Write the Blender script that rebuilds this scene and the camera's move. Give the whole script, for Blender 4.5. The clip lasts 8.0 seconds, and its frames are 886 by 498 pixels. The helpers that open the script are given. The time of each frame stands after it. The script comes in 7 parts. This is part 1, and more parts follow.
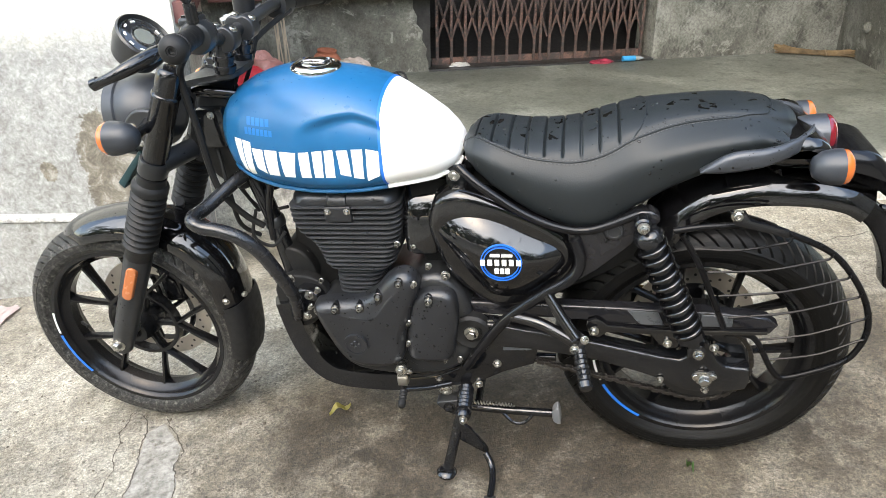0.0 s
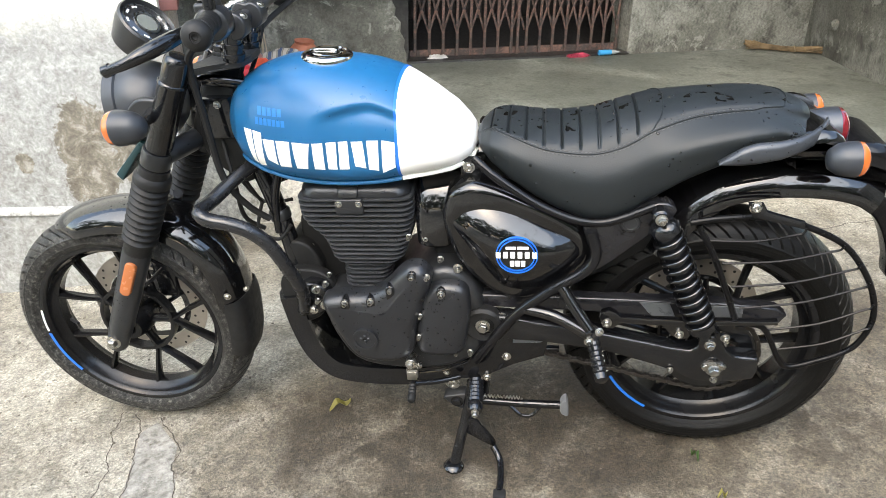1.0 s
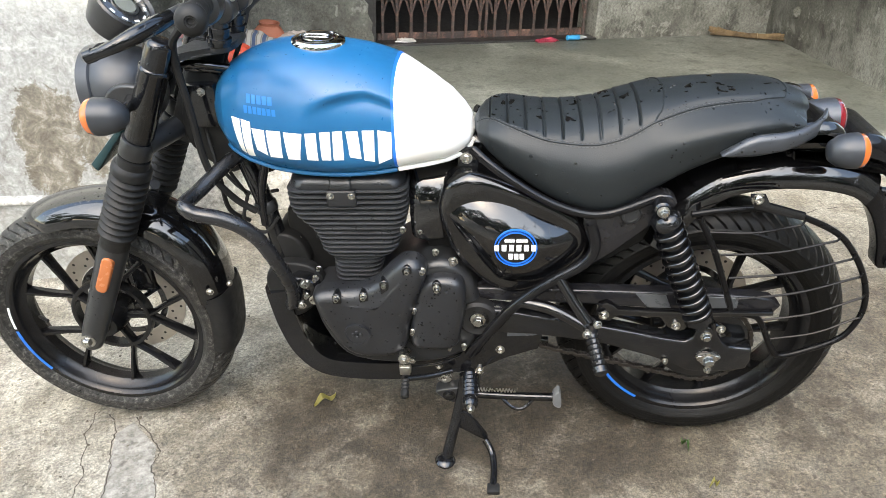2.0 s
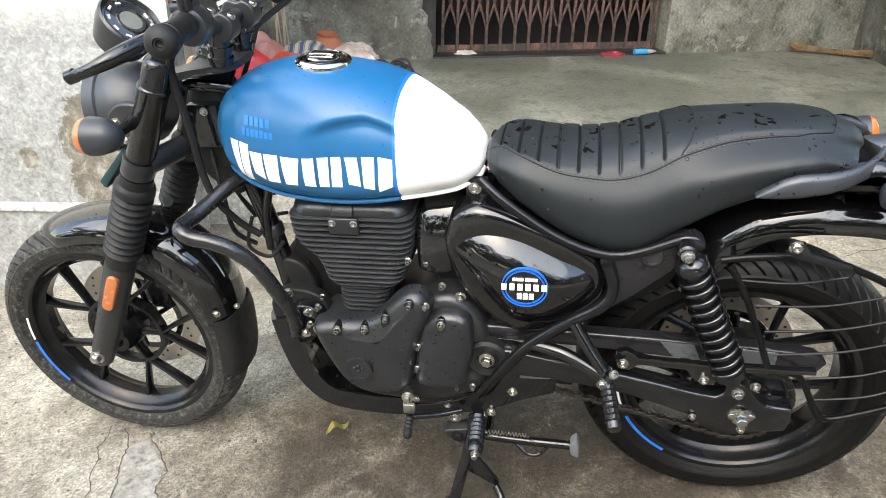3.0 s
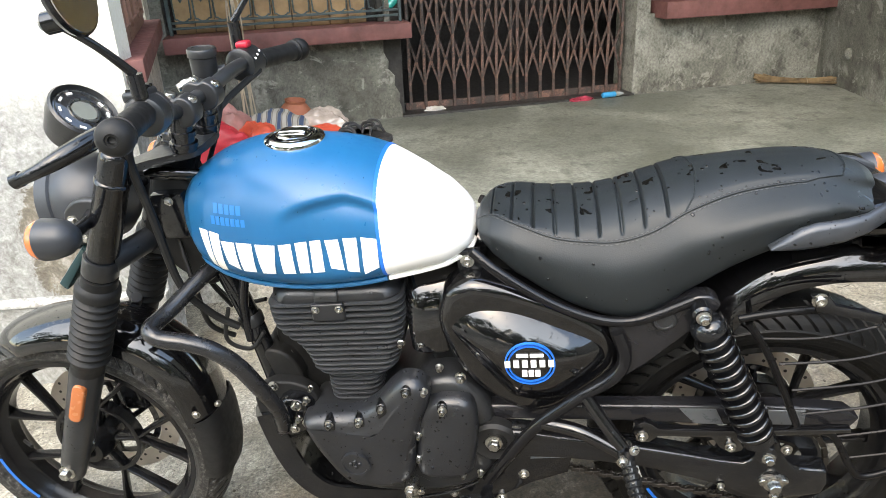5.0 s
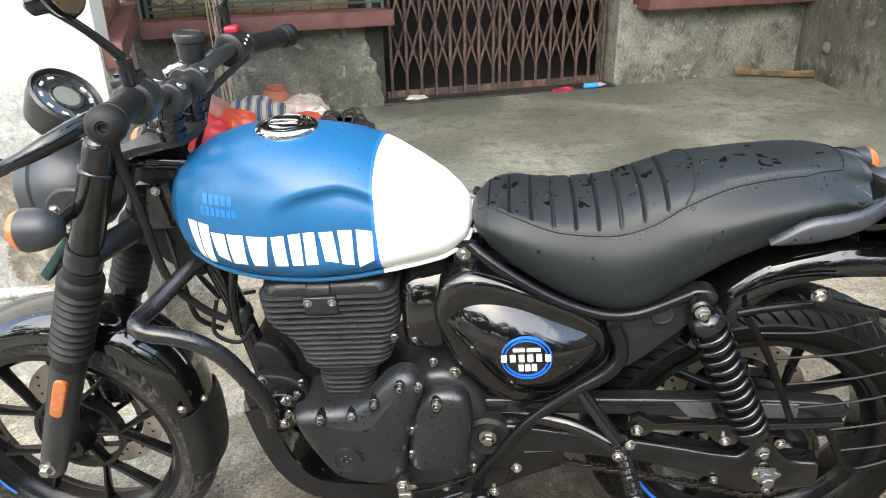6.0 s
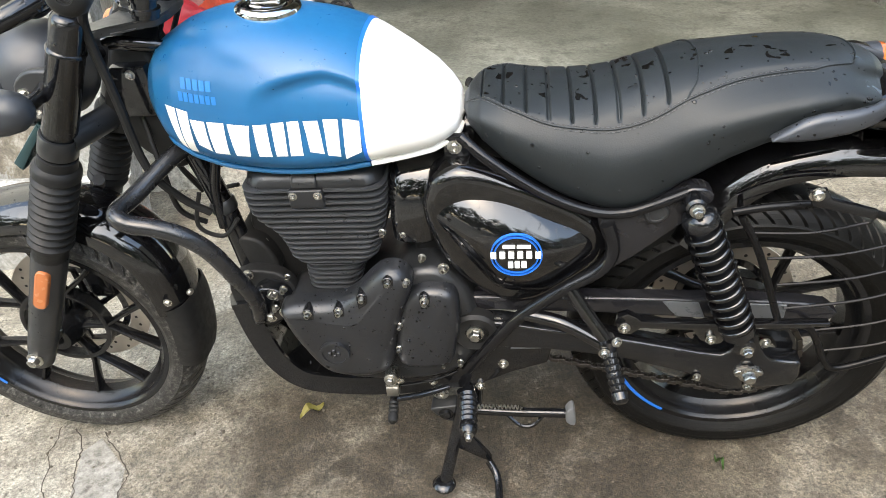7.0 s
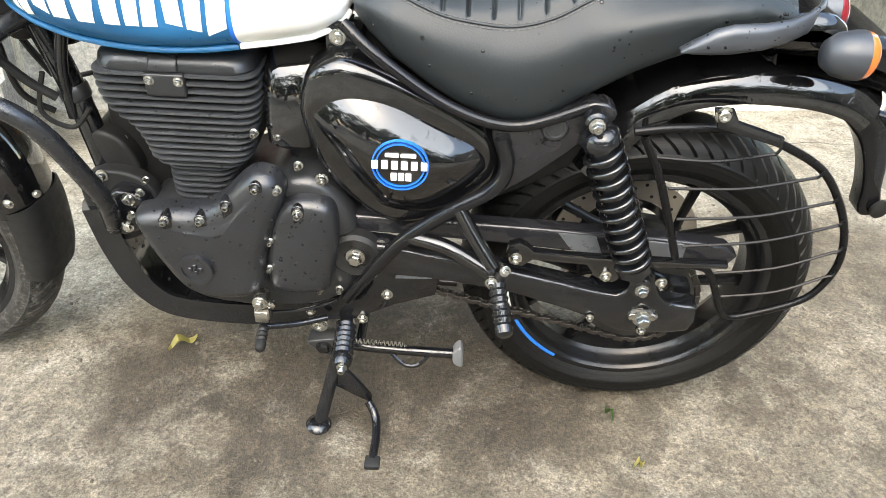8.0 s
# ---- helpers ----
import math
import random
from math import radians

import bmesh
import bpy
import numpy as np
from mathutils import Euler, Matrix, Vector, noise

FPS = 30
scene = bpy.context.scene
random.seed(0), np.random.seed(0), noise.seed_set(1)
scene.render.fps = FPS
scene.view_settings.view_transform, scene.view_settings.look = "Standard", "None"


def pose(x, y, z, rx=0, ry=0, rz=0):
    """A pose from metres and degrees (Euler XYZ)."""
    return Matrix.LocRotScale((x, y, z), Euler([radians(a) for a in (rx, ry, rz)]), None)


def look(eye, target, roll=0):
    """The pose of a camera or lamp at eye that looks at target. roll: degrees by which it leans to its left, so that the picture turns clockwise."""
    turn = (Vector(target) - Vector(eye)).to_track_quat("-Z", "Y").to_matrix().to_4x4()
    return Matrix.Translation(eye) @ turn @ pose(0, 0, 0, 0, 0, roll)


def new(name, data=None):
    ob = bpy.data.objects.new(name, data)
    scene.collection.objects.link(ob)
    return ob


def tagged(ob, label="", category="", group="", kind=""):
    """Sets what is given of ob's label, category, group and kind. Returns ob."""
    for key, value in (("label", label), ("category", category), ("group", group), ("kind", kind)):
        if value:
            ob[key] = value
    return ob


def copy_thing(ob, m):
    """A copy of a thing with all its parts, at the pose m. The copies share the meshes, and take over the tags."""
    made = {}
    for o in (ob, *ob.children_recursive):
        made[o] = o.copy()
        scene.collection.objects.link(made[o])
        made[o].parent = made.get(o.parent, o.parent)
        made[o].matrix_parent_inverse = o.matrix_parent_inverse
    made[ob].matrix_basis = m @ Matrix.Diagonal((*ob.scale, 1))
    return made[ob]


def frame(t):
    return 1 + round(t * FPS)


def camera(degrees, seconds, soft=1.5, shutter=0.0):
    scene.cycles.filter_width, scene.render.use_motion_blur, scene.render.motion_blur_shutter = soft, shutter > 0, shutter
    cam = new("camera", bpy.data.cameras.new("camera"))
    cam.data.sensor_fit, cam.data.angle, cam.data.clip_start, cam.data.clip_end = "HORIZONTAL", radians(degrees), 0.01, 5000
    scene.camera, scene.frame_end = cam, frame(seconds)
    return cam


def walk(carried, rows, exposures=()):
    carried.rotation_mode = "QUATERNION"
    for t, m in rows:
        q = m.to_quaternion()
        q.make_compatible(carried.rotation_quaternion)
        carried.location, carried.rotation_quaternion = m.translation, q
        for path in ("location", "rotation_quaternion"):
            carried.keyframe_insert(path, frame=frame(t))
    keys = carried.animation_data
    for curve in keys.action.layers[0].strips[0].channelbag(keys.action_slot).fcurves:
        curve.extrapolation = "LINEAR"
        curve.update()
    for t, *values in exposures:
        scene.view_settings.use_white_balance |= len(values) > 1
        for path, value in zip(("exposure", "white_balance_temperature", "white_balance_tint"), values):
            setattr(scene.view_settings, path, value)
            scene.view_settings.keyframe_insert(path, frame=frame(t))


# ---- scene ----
cam = camera(63.7, 8.0, soft=0.5)
PATH = [
    (0, (0.139, 0.212, 1.207), (0.033, 2.005, 0.327), -0.7),
    (0.5, (0.112, 0.209, 1.205), (0.01, 1.999, 0.319), 0.6),
    (1, (0.034, 0.221, 1.199), (0.037, 2.009, 0.303), 0.6),
    (1.5, (-0.039, 0.238, 1.193), (0.081, 2.005, 0.263), 1.3),
    (1.7, (-0.052, 0.244, 1.194), (0.079, 2.007, 0.26), 1.9),
    (2.8, (0.053, 0.349, 1.203), (0.056, 2.117, 0.268), 1.5),
    (3, (0.084, 0.366, 1.202), (0.003, 2.14, 0.281), 1.3),
    (3.5, (0.123, 0.399, 1.194), (-0.09, 2.141, 0.236), -0.4),
    (4, (0.138, 0.424, 1.196), (-0.021, 2.208, 0.306), -1.6),
    (4.5, (0.102, 0.438, 1.208), (0.007, 2.29, 0.458), -2.4),
    (4.7, (0.082, 0.451, 1.206), (0.017, 2.296, 0.436), -2.6),
    (6, (0.027, 0.49, 1.202), (0.071, 2.311, 0.376), -1.4),
    (6.5, (0.017, 0.491, 1.193), (0.039, 2.272, 0.284), -0.9),
    (7, (0.029, 0.51, 1.174), (0.092, 2.204, 0.112), -0.2),
    (7.5, (0.067, 0.529, 1.11), (0.247, 2.184, 0.002), 3.9),
    (8, (0.118, 0.55, 1.041), (0.367, 2.193, -0.072), 7.1),
]
EXPOSURE = [(0, 2.62, 7250, 8), (4, 2.65, 7400, 8), (6.5, 2.72, 7450, 8), (7.1, 2.62, 7450, 8), (7.5, 2.55, 7500, 8), (8, 3.12, 7500, 7)]
walk(cam, [(t, look(eye, target, roll)) for t, eye, target, roll in PATH], EXPOSURE)

# ---- world and light ----
world = bpy.data.worlds.new("overcast_sky")
scene.world = world
world.use_nodes = True
wn = world.node_tree.nodes
wl = world.node_tree.links
sky = wn.new("ShaderNodeTexSky")
sky.sky_type = "NISHITA"
sky.sun_disc = False
sky.sun_elevation = radians(50)
sky.sun_rotation = radians(200)
sky.dust_density = 1.3
sky.air_density = 1.2
wn["Background"].inputs["Strength"].default_value = 0.15
wl.new(sky.outputs["Color"], wn["Background"].inputs["Color"])
sun = new("sun", bpy.data.lights.new("sun", "SUN"))
sun.data.energy = 0.8
sun.data.angle = radians(90)
sun.data.color = (1.0, 0.99, 0.96)
sun.matrix_world = look((-3, -6, 8), (0, 1.6, 0))

# ---- materials ----
MATS = {}


def node_material(name):
    m = bpy.data.materials.new(name)
    m.use_nodes = True
    MATS[name] = m
    return m, m.node_tree.nodes, m.node_tree.links, m.node_tree.nodes["Principled BSDF"]


def coords(nodes, links, scale=1.0, generated=False):
    tc = nodes.new("ShaderNodeTexCoord")
    mp = nodes.new("ShaderNodeMapping")
    mp.inputs["Scale"].default_value = (scale, scale, scale)
    links.new(tc.outputs["Object"], mp.inputs["Vector"])
    return mp.outputs["Vector"]


def noise_tex(nodes, links, vec, scale, detail=6.0, rough=0.6, distort=0.0):
    n = nodes.new("ShaderNodeTexNoise")
    n.inputs["Scale"].default_value = scale
    n.inputs["Detail"].default_value = detail
    n.inputs["Roughness"].default_value = rough
    n.inputs["Distortion"].default_value = distort
    links.new(vec, n.inputs["Vector"])
    return n.outputs["Fac"]


def ramp(nodes, links, fac, stops):
    r = nodes.new("ShaderNodeValToRGB")
    els = r.color_ramp.elements
    while len(els) < len(stops):
        els.new(0.5)
    for e, (p, c) in zip(els, stops):
        e.position = p
        e.color = (*c, 1) if len(c) == 3 else c
    links.new(fac, r.inputs["Fac"])
    return r.outputs["Color"]


def mix(nodes, links, fac, a, b, mode="MIX"):
    m = nodes.new("ShaderNodeMix")
    m.data_type = "RGBA"
    m.blend_type = mode
    for sock, v in ((m.inputs[0], fac), (m.inputs[6], a), (m.inputs[7], b)):
        if isinstance(v, (int, float)):
            sock.default_value = v
        elif isinstance(v, tuple):
            sock.default_value = (*v, 1)
        else:
            links.new(v, sock)
    return m.outputs[2]


def bump(nodes, links, bsdf, height, strength=0.3, dist=0.01):
    b = nodes.new("ShaderNodeBump")
    b.inputs["Strength"].default_value = strength
    b.inputs["Distance"].default_value = dist
    links.new(height, b.inputs["Height"])
    links.new(b.outputs["Normal"], bsdf.inputs["Normal"])


def plain(name, colour, rough=0.5, metal=0.0, coat=0.0, grain=0.15, grain_scale=60.0, relief=0.1, spec=0.5, wet=0.0):
    """A material with a fine mottling of colour and gloss; wet: how much rain beads its surface."""
    m, n, l, b = node_material(name)
    v = coords(n, l)
    big = noise_tex(n, l, v, 9.0, 4)
    fine = noise_tex(n, l, v, grain_scale, 5)
    dark = tuple(c * (1 - grain) for c in colour)
    lite = tuple(min(1, c * (1 + grain)) for c in colour)
    col = ramp(n, l, big, [(0.3, dark), (0.7, lite)])
    l.new(col, b.inputs["Base Color"])
    rr = ramp(n, l, fine, [(0.3, (rough * 0.8,) * 3), (0.7, (min(1, rough * 1.2),) * 3)])
    l.new(rr, b.inputs["Roughness"])
    b.inputs["Metallic"].default_value = metal
    b.inputs["Coat Weight"].default_value = coat
    b.inputs["Coat Roughness"].default_value = 0.05
    b.inputs["Specular IOR Level"].default_value = spec
    if wet:
        bead = ramp(n, l, noise_tex(n, l, v, 95, 3, 0.5, 0.4), [(0.57, (0, 0, 0)), (0.62, (1, 1, 1))])
        run = ramp(n, l, noise_tex(n, l, v, 32, 4, 0.6, 0.8), [(0.50, (0, 0, 0)), (0.58, (1, 1, 1))])
        film = mix(n, l, run, (0.0, 0.0, 0.0), bead)
        bump(n, l, b, mix(n, l, 0.15, film, fine), wet, 0.0025)
    elif relief:
        bump(n, l, b, fine, relief, 0.002)
    return m


def concrete(name, stops, dirt, stain_scale=1.2, rough=0.8, relief=0.35, wet=False, flake=None):
    m, n, l, b = node_material(name)
    v = coords(n, l)
    big = noise_tex(n, l, v, stain_scale, 8, 0.65, 0.4)
    mid = noise_tex(n, l, v, stain_scale * 6, 8, 0.7)
    fine = noise_tex(n, l, v, 62, 7, 0.8)
    c1 = ramp(n, l, big, stops)
    c2 = mix(n, l, ramp(n, l, mid, [(0.5, (0, 0, 0)), (0.64, (0.8,) * 3)]), c1, dirt)
    c3 = mix(n, l, 0.6, c2, ramp(n, l, fine, [(0.34, (0.12,) * 3), (0.66, (0.9,) * 3)]), "OVERLAY")
    if flake:
        peel = noise_tex(n, l, v, 7, 12, 0.78, 0.5)
        c3 = mix(n, l, ramp(n, l, peel, [(0.56, (0, 0, 0)), (0.60, (0.7,) * 3)]), c3, flake)
        pit = noise_tex(n, l, v, 24, 10, 0.8, 0.8)
        c3 = mix(n, l, ramp(n, l, pit, [(0.60, (0, 0, 0)), (0.65, (0.75,) * 3)]), c3, dirt)
    l.new(c3, b.inputs["Base Color"])
    if wet:
        l.new(ramp(n, l, big, [(0.35, (rough * 0.55,) * 3), (0.6, (rough,) * 3)]), b.inputs["Roughness"])
    else:
        b.inputs["Roughness"].default_value = rough
    bump(n, l, b, mix(n, l, 0.4, mid, fine), relief, 0.006)
    return m


def yard_concrete():
    """Worn yard concrete: pale dry areas, brown damp ones, painted shade under the motorcycle, fine grain and dark
    specks.
    """
    m, n, l, b = node_material("yard_concrete")
    v = coords(n, l)
    big = noise_tex(n, l, v, 1.7, 10, 0.66, 0.2)
    mid = noise_tex(n, l, v, 8, 12, 0.74, 0.3)
    blot = noise_tex(n, l, v, 4.2, 12, 0.72, 0.35)
    fine = noise_tex(n, l, v, 120, 6, 0.78)
    grain = noise_tex(n, l, v, 330, 4, 0.7)
    speck = noise_tex(n, l, v, 52, 4, 0.62)
    dry = ramp(n, l, mix(n, l, 0.4, big, mid), [(0.40, (0.20, 0.180, 0.138)), (0.5, (0.30, 0.276, 0.222)), (0.6, (0.41, 0.385, 0.322))])
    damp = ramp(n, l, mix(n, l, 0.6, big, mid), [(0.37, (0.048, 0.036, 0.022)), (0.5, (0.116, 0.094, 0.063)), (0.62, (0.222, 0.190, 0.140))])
    sp = n.new("ShaderNodeSeparateXYZ")
    l.new(v, sp.inputs[0])

    def calc(op, p, q, r=0.0):
        k = n.new("ShaderNodeMath")
        k.operation = op
        for sock, val in zip(k.inputs, (p, q, r)):
            if isinstance(val, (int, float)):
                sock.default_value = val
            else:
                l.new(val, sock)
        return k.outputs[0]
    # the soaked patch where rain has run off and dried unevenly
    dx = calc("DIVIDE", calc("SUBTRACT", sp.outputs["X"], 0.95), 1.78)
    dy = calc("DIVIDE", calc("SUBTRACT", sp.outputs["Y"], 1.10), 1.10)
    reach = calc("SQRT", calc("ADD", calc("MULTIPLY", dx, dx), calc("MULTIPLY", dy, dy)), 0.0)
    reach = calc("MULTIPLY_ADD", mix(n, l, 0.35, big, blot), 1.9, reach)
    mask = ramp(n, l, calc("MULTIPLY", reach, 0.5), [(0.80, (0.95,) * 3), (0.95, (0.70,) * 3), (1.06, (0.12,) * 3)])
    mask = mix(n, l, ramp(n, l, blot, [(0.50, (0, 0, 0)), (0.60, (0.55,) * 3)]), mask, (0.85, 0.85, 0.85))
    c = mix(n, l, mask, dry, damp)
    # brown damp plus shade under the motorcycle, painted in as a ragged dark ellipse
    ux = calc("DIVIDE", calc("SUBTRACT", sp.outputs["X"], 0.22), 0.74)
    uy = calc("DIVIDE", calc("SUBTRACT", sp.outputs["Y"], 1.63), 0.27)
    under_bike = calc("MULTIPLY_ADD", blot, 2.6, calc("SQRT", calc("ADD", calc("MULTIPLY", ux, ux), calc("MULTIPLY", uy, uy)), 0.0))
    c = mix(n, l, ramp(n, l, calc("MULTIPLY", under_bike, 0.4), [(0.74, (0.85,) * 3), (0.98, (0, 0, 0))]), c, (0.036, 0.027, 0.017))
    c = mix(n, l, ramp(n, l, mid, [(0.52, (0, 0, 0)), (0.70, (0.45,) * 3)]), c, (0.25, 0.228, 0.185))
    patch = noise_tex(n, l, v, 26, 9, 0.78, 0.15)
    c = mix(n, l, 0.42, c, ramp(n, l, patch, [(0.38, (0.12,) * 3), (0.62, (0.86,) * 3)]), "OVERLAY")
    c = mix(n, l, 0.62, c, ramp(n, l, fine, [(0.36, (0.06,) * 3), (0.64, (0.94,) * 3)]), "OVERLAY")
    c = mix(n, l, 0.5, c, ramp(n, l, grain, [(0.34, (0.1,) * 3), (0.66, (0.9,) * 3)]), "OVERLAY")
    c = mix(n, l, ramp(n, l, speck, [(0.62, (0, 0, 0)), (0.67, (0.75,) * 3)]), c, (0.045, 0.036, 0.026))
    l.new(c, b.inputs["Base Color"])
    l.new(ramp(n, l, mid, [(0.35, (0.5,) * 3), (0.6, (0.85,) * 3)]), b.inputs["Roughness"])
    bump(n, l, b, mix(n, l, 0.6, patch, fine), 0.9, 0.010)
    return m


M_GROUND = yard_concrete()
M_PORCH = concrete("porch_cement", [(0.34, (0.094, 0.099, 0.082)), (0.5, (0.150, 0.156, 0.131)), (0.64, (0.235, 0.240, 0.205))], (0.085, 0.091, 0.074), 1.6, 0.6, 0.2, wet=True)
def limewash():
    """White limewash with grey flaking dirt low down and brown bare patches."""
    m, n, l, b = node_material("limewash")
    v = coords(n, l)
    sp = n.new("ShaderNodeSeparateXYZ")
    l.new(v, sp.inputs[0])
    big = noise_tex(n, l, v, 2.2, 9, 0.7, 0.5)
    mid = noise_tex(n, l, v, 15, 10, 0.8, 0.5)
    flake = noise_tex(n, l, v, 34, 8, 0.75, 1.2)
    fine = noise_tex(n, l, v, 85, 6, 0.7)

    def calc(op, p, q, r=None):
        k = n.new("ShaderNodeMath")
        k.operation = op
        for sock, val in zip(k.inputs, (p, q, r)):
            if isinstance(val, (int, float)):
                sock.default_value = val
            elif val is not None:
                l.new(val, sock)
        return k.outputs[0]
    rise = n.new("ShaderNodeMapRange")
    rise.inputs["From Min"].default_value, rise.inputs["From Max"].default_value = 1.0, 0.40
    l.new(sp.outputs["Z"], rise.inputs["Value"])
    dirt = calc("ADD", rise.outputs["Result"], mix(n, l, 0.6, big, mid))
    mask = ramp(n, l, dirt, [(0.56, (0, 0, 0)), (0.90, (0.96,) * 3)])
    white = ramp(n, l, big, [(0.3, (0.73, 0.710, 0.615)), (0.7, (0.83, 0.81, 0.715))])
    dirty = ramp(n, l, mix(n, l, 0.4, mix(n, l, 0.6, big, mid), flake), [(0.39, (0.12, 0.116, 0.102)), (0.46, (0.21, 0.209, 0.196)), (0.52, (0.29, 0.293, 0.280)), (0.60, (0.43, 0.432, 0.412))])
    scuff = noise_tex(n, l, v, 130, 8, 0.85, 0.6)
    dirty = mix(n, l, ramp(n, l, scuff, [(0.58, (0, 0, 0)), (0.64, (0.6,) * 3)]), dirty, (0.16, 0.155, 0.14))
    c = mix(n, l, mask, white, dirty)
    brown = ramp(n, l, mid, [(0.35, (0.075, 0.064, 0.046)), (0.5, (0.16, 0.14, 0.105)), (0.62, (0.33, 0.31, 0.265))])
    wob = calc("MULTIPLY", calc("SUBTRACT", mix(n, l, 0.5, big, mid), 0.5), 3.0)
    for cx, cz, rx, rz in ((-0.30, 0.41, 0.105, 0.21), (-0.165, 0.40, 0.05, 0.13), (-0.52, 0.365, 0.028, 0.035)):
        dx = calc("DIVIDE", calc("SUBTRACT", sp.outputs["X"], cx), rx)
        dz = calc("DIVIDE", calc("SUBTRACT", sp.outputs["Z"], cz), rz)
        d = calc("ADD", calc("SQRT", calc("ADD", calc("MULTIPLY", dx, dx), calc("MULTIPLY", dz, dz)), 0.0), wob)
        c = mix(n, l, ramp(n, l, d, [(0.9, (0.92,) * 3), (0.99, (0, 0, 0))]), c, brown)
    c = mix(n, l, 0.35, c, ramp(n, l, fine, [(0.3, (0.15,) * 3), (0.7, (0.85,) * 3)]), "OVERLAY")
    l.new(c, b.inputs["Base Color"])
    b.inputs["Roughness"].default_value = 0.9
    bump(n, l, b, mix(n, l, 0.5, mid, flake), 0.6, 0.008)
    return m


M_WHITEWALL = limewash()
M_GREYWALL = concrete("grey_plaster", [(0.37, (0.078, 0.075, 0.060)), (0.5, (0.160, 0.157, 0.130)), (0.63, (0.262, 0.257, 0.218))], (0.055, 0.052, 0.042), 1.3, 0.9, 0.5, flake=(0.33, 0.325, 0.28))
M_CREAM = concrete("cream_limewash", [(0.34, (0.52, 0.48, 0.38)), (0.5, (0.68, 0.64, 0.53)), (0.66, (0.76, 0.72, 0.62))], (0.30, 0.27, 0.21), 1.8, 0.9, 0.4)
# near-black colour standing in for the shade of unlit depths
M_SHADE = plain("near_black_shade", (0.03, 0.027, 0.025), 0.9, relief=0.0)
M_SILL = plain("red_oxide_sill", (0.17, 0.07, 0.062), 0.65, grain=0.3)
M_SHUTTER = plain("brown_shutter", (0.27, 0.145, 0.105), 0.6, grain=0.2)
def rusty_iron():
    """Old dark paint worn through to red-brown rust in patches."""
    m, n, l, b = node_material("rusty_iron")
    v = coords(n, l)
    tc = n.new("ShaderNodeObjectInfo")
    patch = noise_tex(n, l, v, 14, 8, 0.75, 0.4)
    fine = noise_tex(n, l, v, 90, 6, 0.7)
    old = mix(n, l, tc.outputs["Random"], (0.040, 0.033, 0.030), (0.075, 0.050, 0.042))
    rust = mix(n, l, fine, (0.12, 0.06, 0.042), (0.24, 0.135, 0.10))
    l.new(mix(n, l, ramp(n, l, patch, [(0.47, (0, 0, 0)), (0.62, (1, 1, 1))]), old, rust), b.inputs["Base Color"])
    b.inputs["Roughness"].default_value = 0.72
    bump(n, l, b, fine, 0.4, 0.002)
    return m


M_RUST = rusty_iron()
M_MATT = plain("matt_black", (0.017, 0.018, 0.0195), 0.34, grain=0.3, relief=0.15, spec=0.5, wet=0.12)
M_SATIN = plain("satin_black", (0.006, 0.0064, 0.0075), 0.09, grain=0.25, relief=0.07, spec=0.6, wet=0.3)
M_GLOSS = plain("gloss_black", (0.004, 0.004, 0.0045), 0.04, coat=0.55, grain=0.1, relief=0.02, spec=0.5, wet=0.22)
M_ENGINE = plain("engine_black", (0.0135, 0.0145, 0.0168), 0.33, grain=0.3, relief=0.15, spec=0.55, wet=0.15)
# engine black again, coloured lighter for the sky-lit fin edges
M_FIN = plain("engine_black_lit", (0.030, 0.032, 0.035), 0.32, grain=0.3, relief=0.1, spec=0.65, wet=0.2)
M_SHELL = plain("matt_charcoal_shell", (0.026, 0.029, 0.034), 0.4, grain=0.2, spec=0.5)
M_WHEEL = plain("wheel_black", (0.0075, 0.0075, 0.008), 0.2, grain=0.25, relief=0.05, spec=0.28)
M_GUARD = plain("worn_satin_guard", (0.013, 0.013, 0.015), 0.18, grain=0.3, relief=0.05, wet=0.25)
M_TUBE = plain("tube_black", (0.006, 0.006, 0.0068), 0.13, grain=0.2, relief=0.05, spec=0.3, wet=0.2)
M_COAT = plain("powder_coat", (0.013, 0.0135, 0.015), 0.25, grain=0.25, relief=0.05, spec=0.6, wet=0.15)
M_RUBBER = plain("tyre_rubber", (0.010, 0.010, 0.010), 0.55, grain=0.35, relief=0.25, spec=0.3)
def wet_vinyl():
    """Black seat cover with a fine grain and a few wet splashes."""
    m, n, l, b = node_material("seat_vinyl")
    v = coords(n, l)
    grain = noise_tex(n, l, v, 420, 4)
    soft = noise_tex(n, l, v, 8, 4)
    splash = noise_tex(n, l, v, 34, 3, 0.45, 0.8)
    wet = ramp(n, l, splash, [(0.64, (0, 0, 0)), (0.652, (1, 1, 1))])
    geo = n.new("ShaderNodeNewGeometry")
    face = n.new("ShaderNodeSeparateXYZ")
    l.new(geo.outputs["Normal"], face.inputs[0])
    wet = mix(n, l, ramp(n, l, face.outputs["Z"], [(0.82, (0, 0, 0)), (0.90, (1, 1, 1))]), (0.0, 0.0, 0.0), wet)
    base = ramp(n, l, soft, [(0.3, (0.0115, 0.0142, 0.0155)), (0.7, (0.0165, 0.0200, 0.0218))])
    l.new(mix(n, l, wet, base, (0.005, 0.005, 0.005)), b.inputs["Base Color"])
    l.new(mix(n, l, wet, (0.45, 0.45, 0.45), (0.12, 0.12, 0.12)), b.inputs["Roughness"])
    b.inputs["Specular IOR Level"].default_value = 0.34
    bump(n, l, b, grain, 0.25, 0.001)
    return m


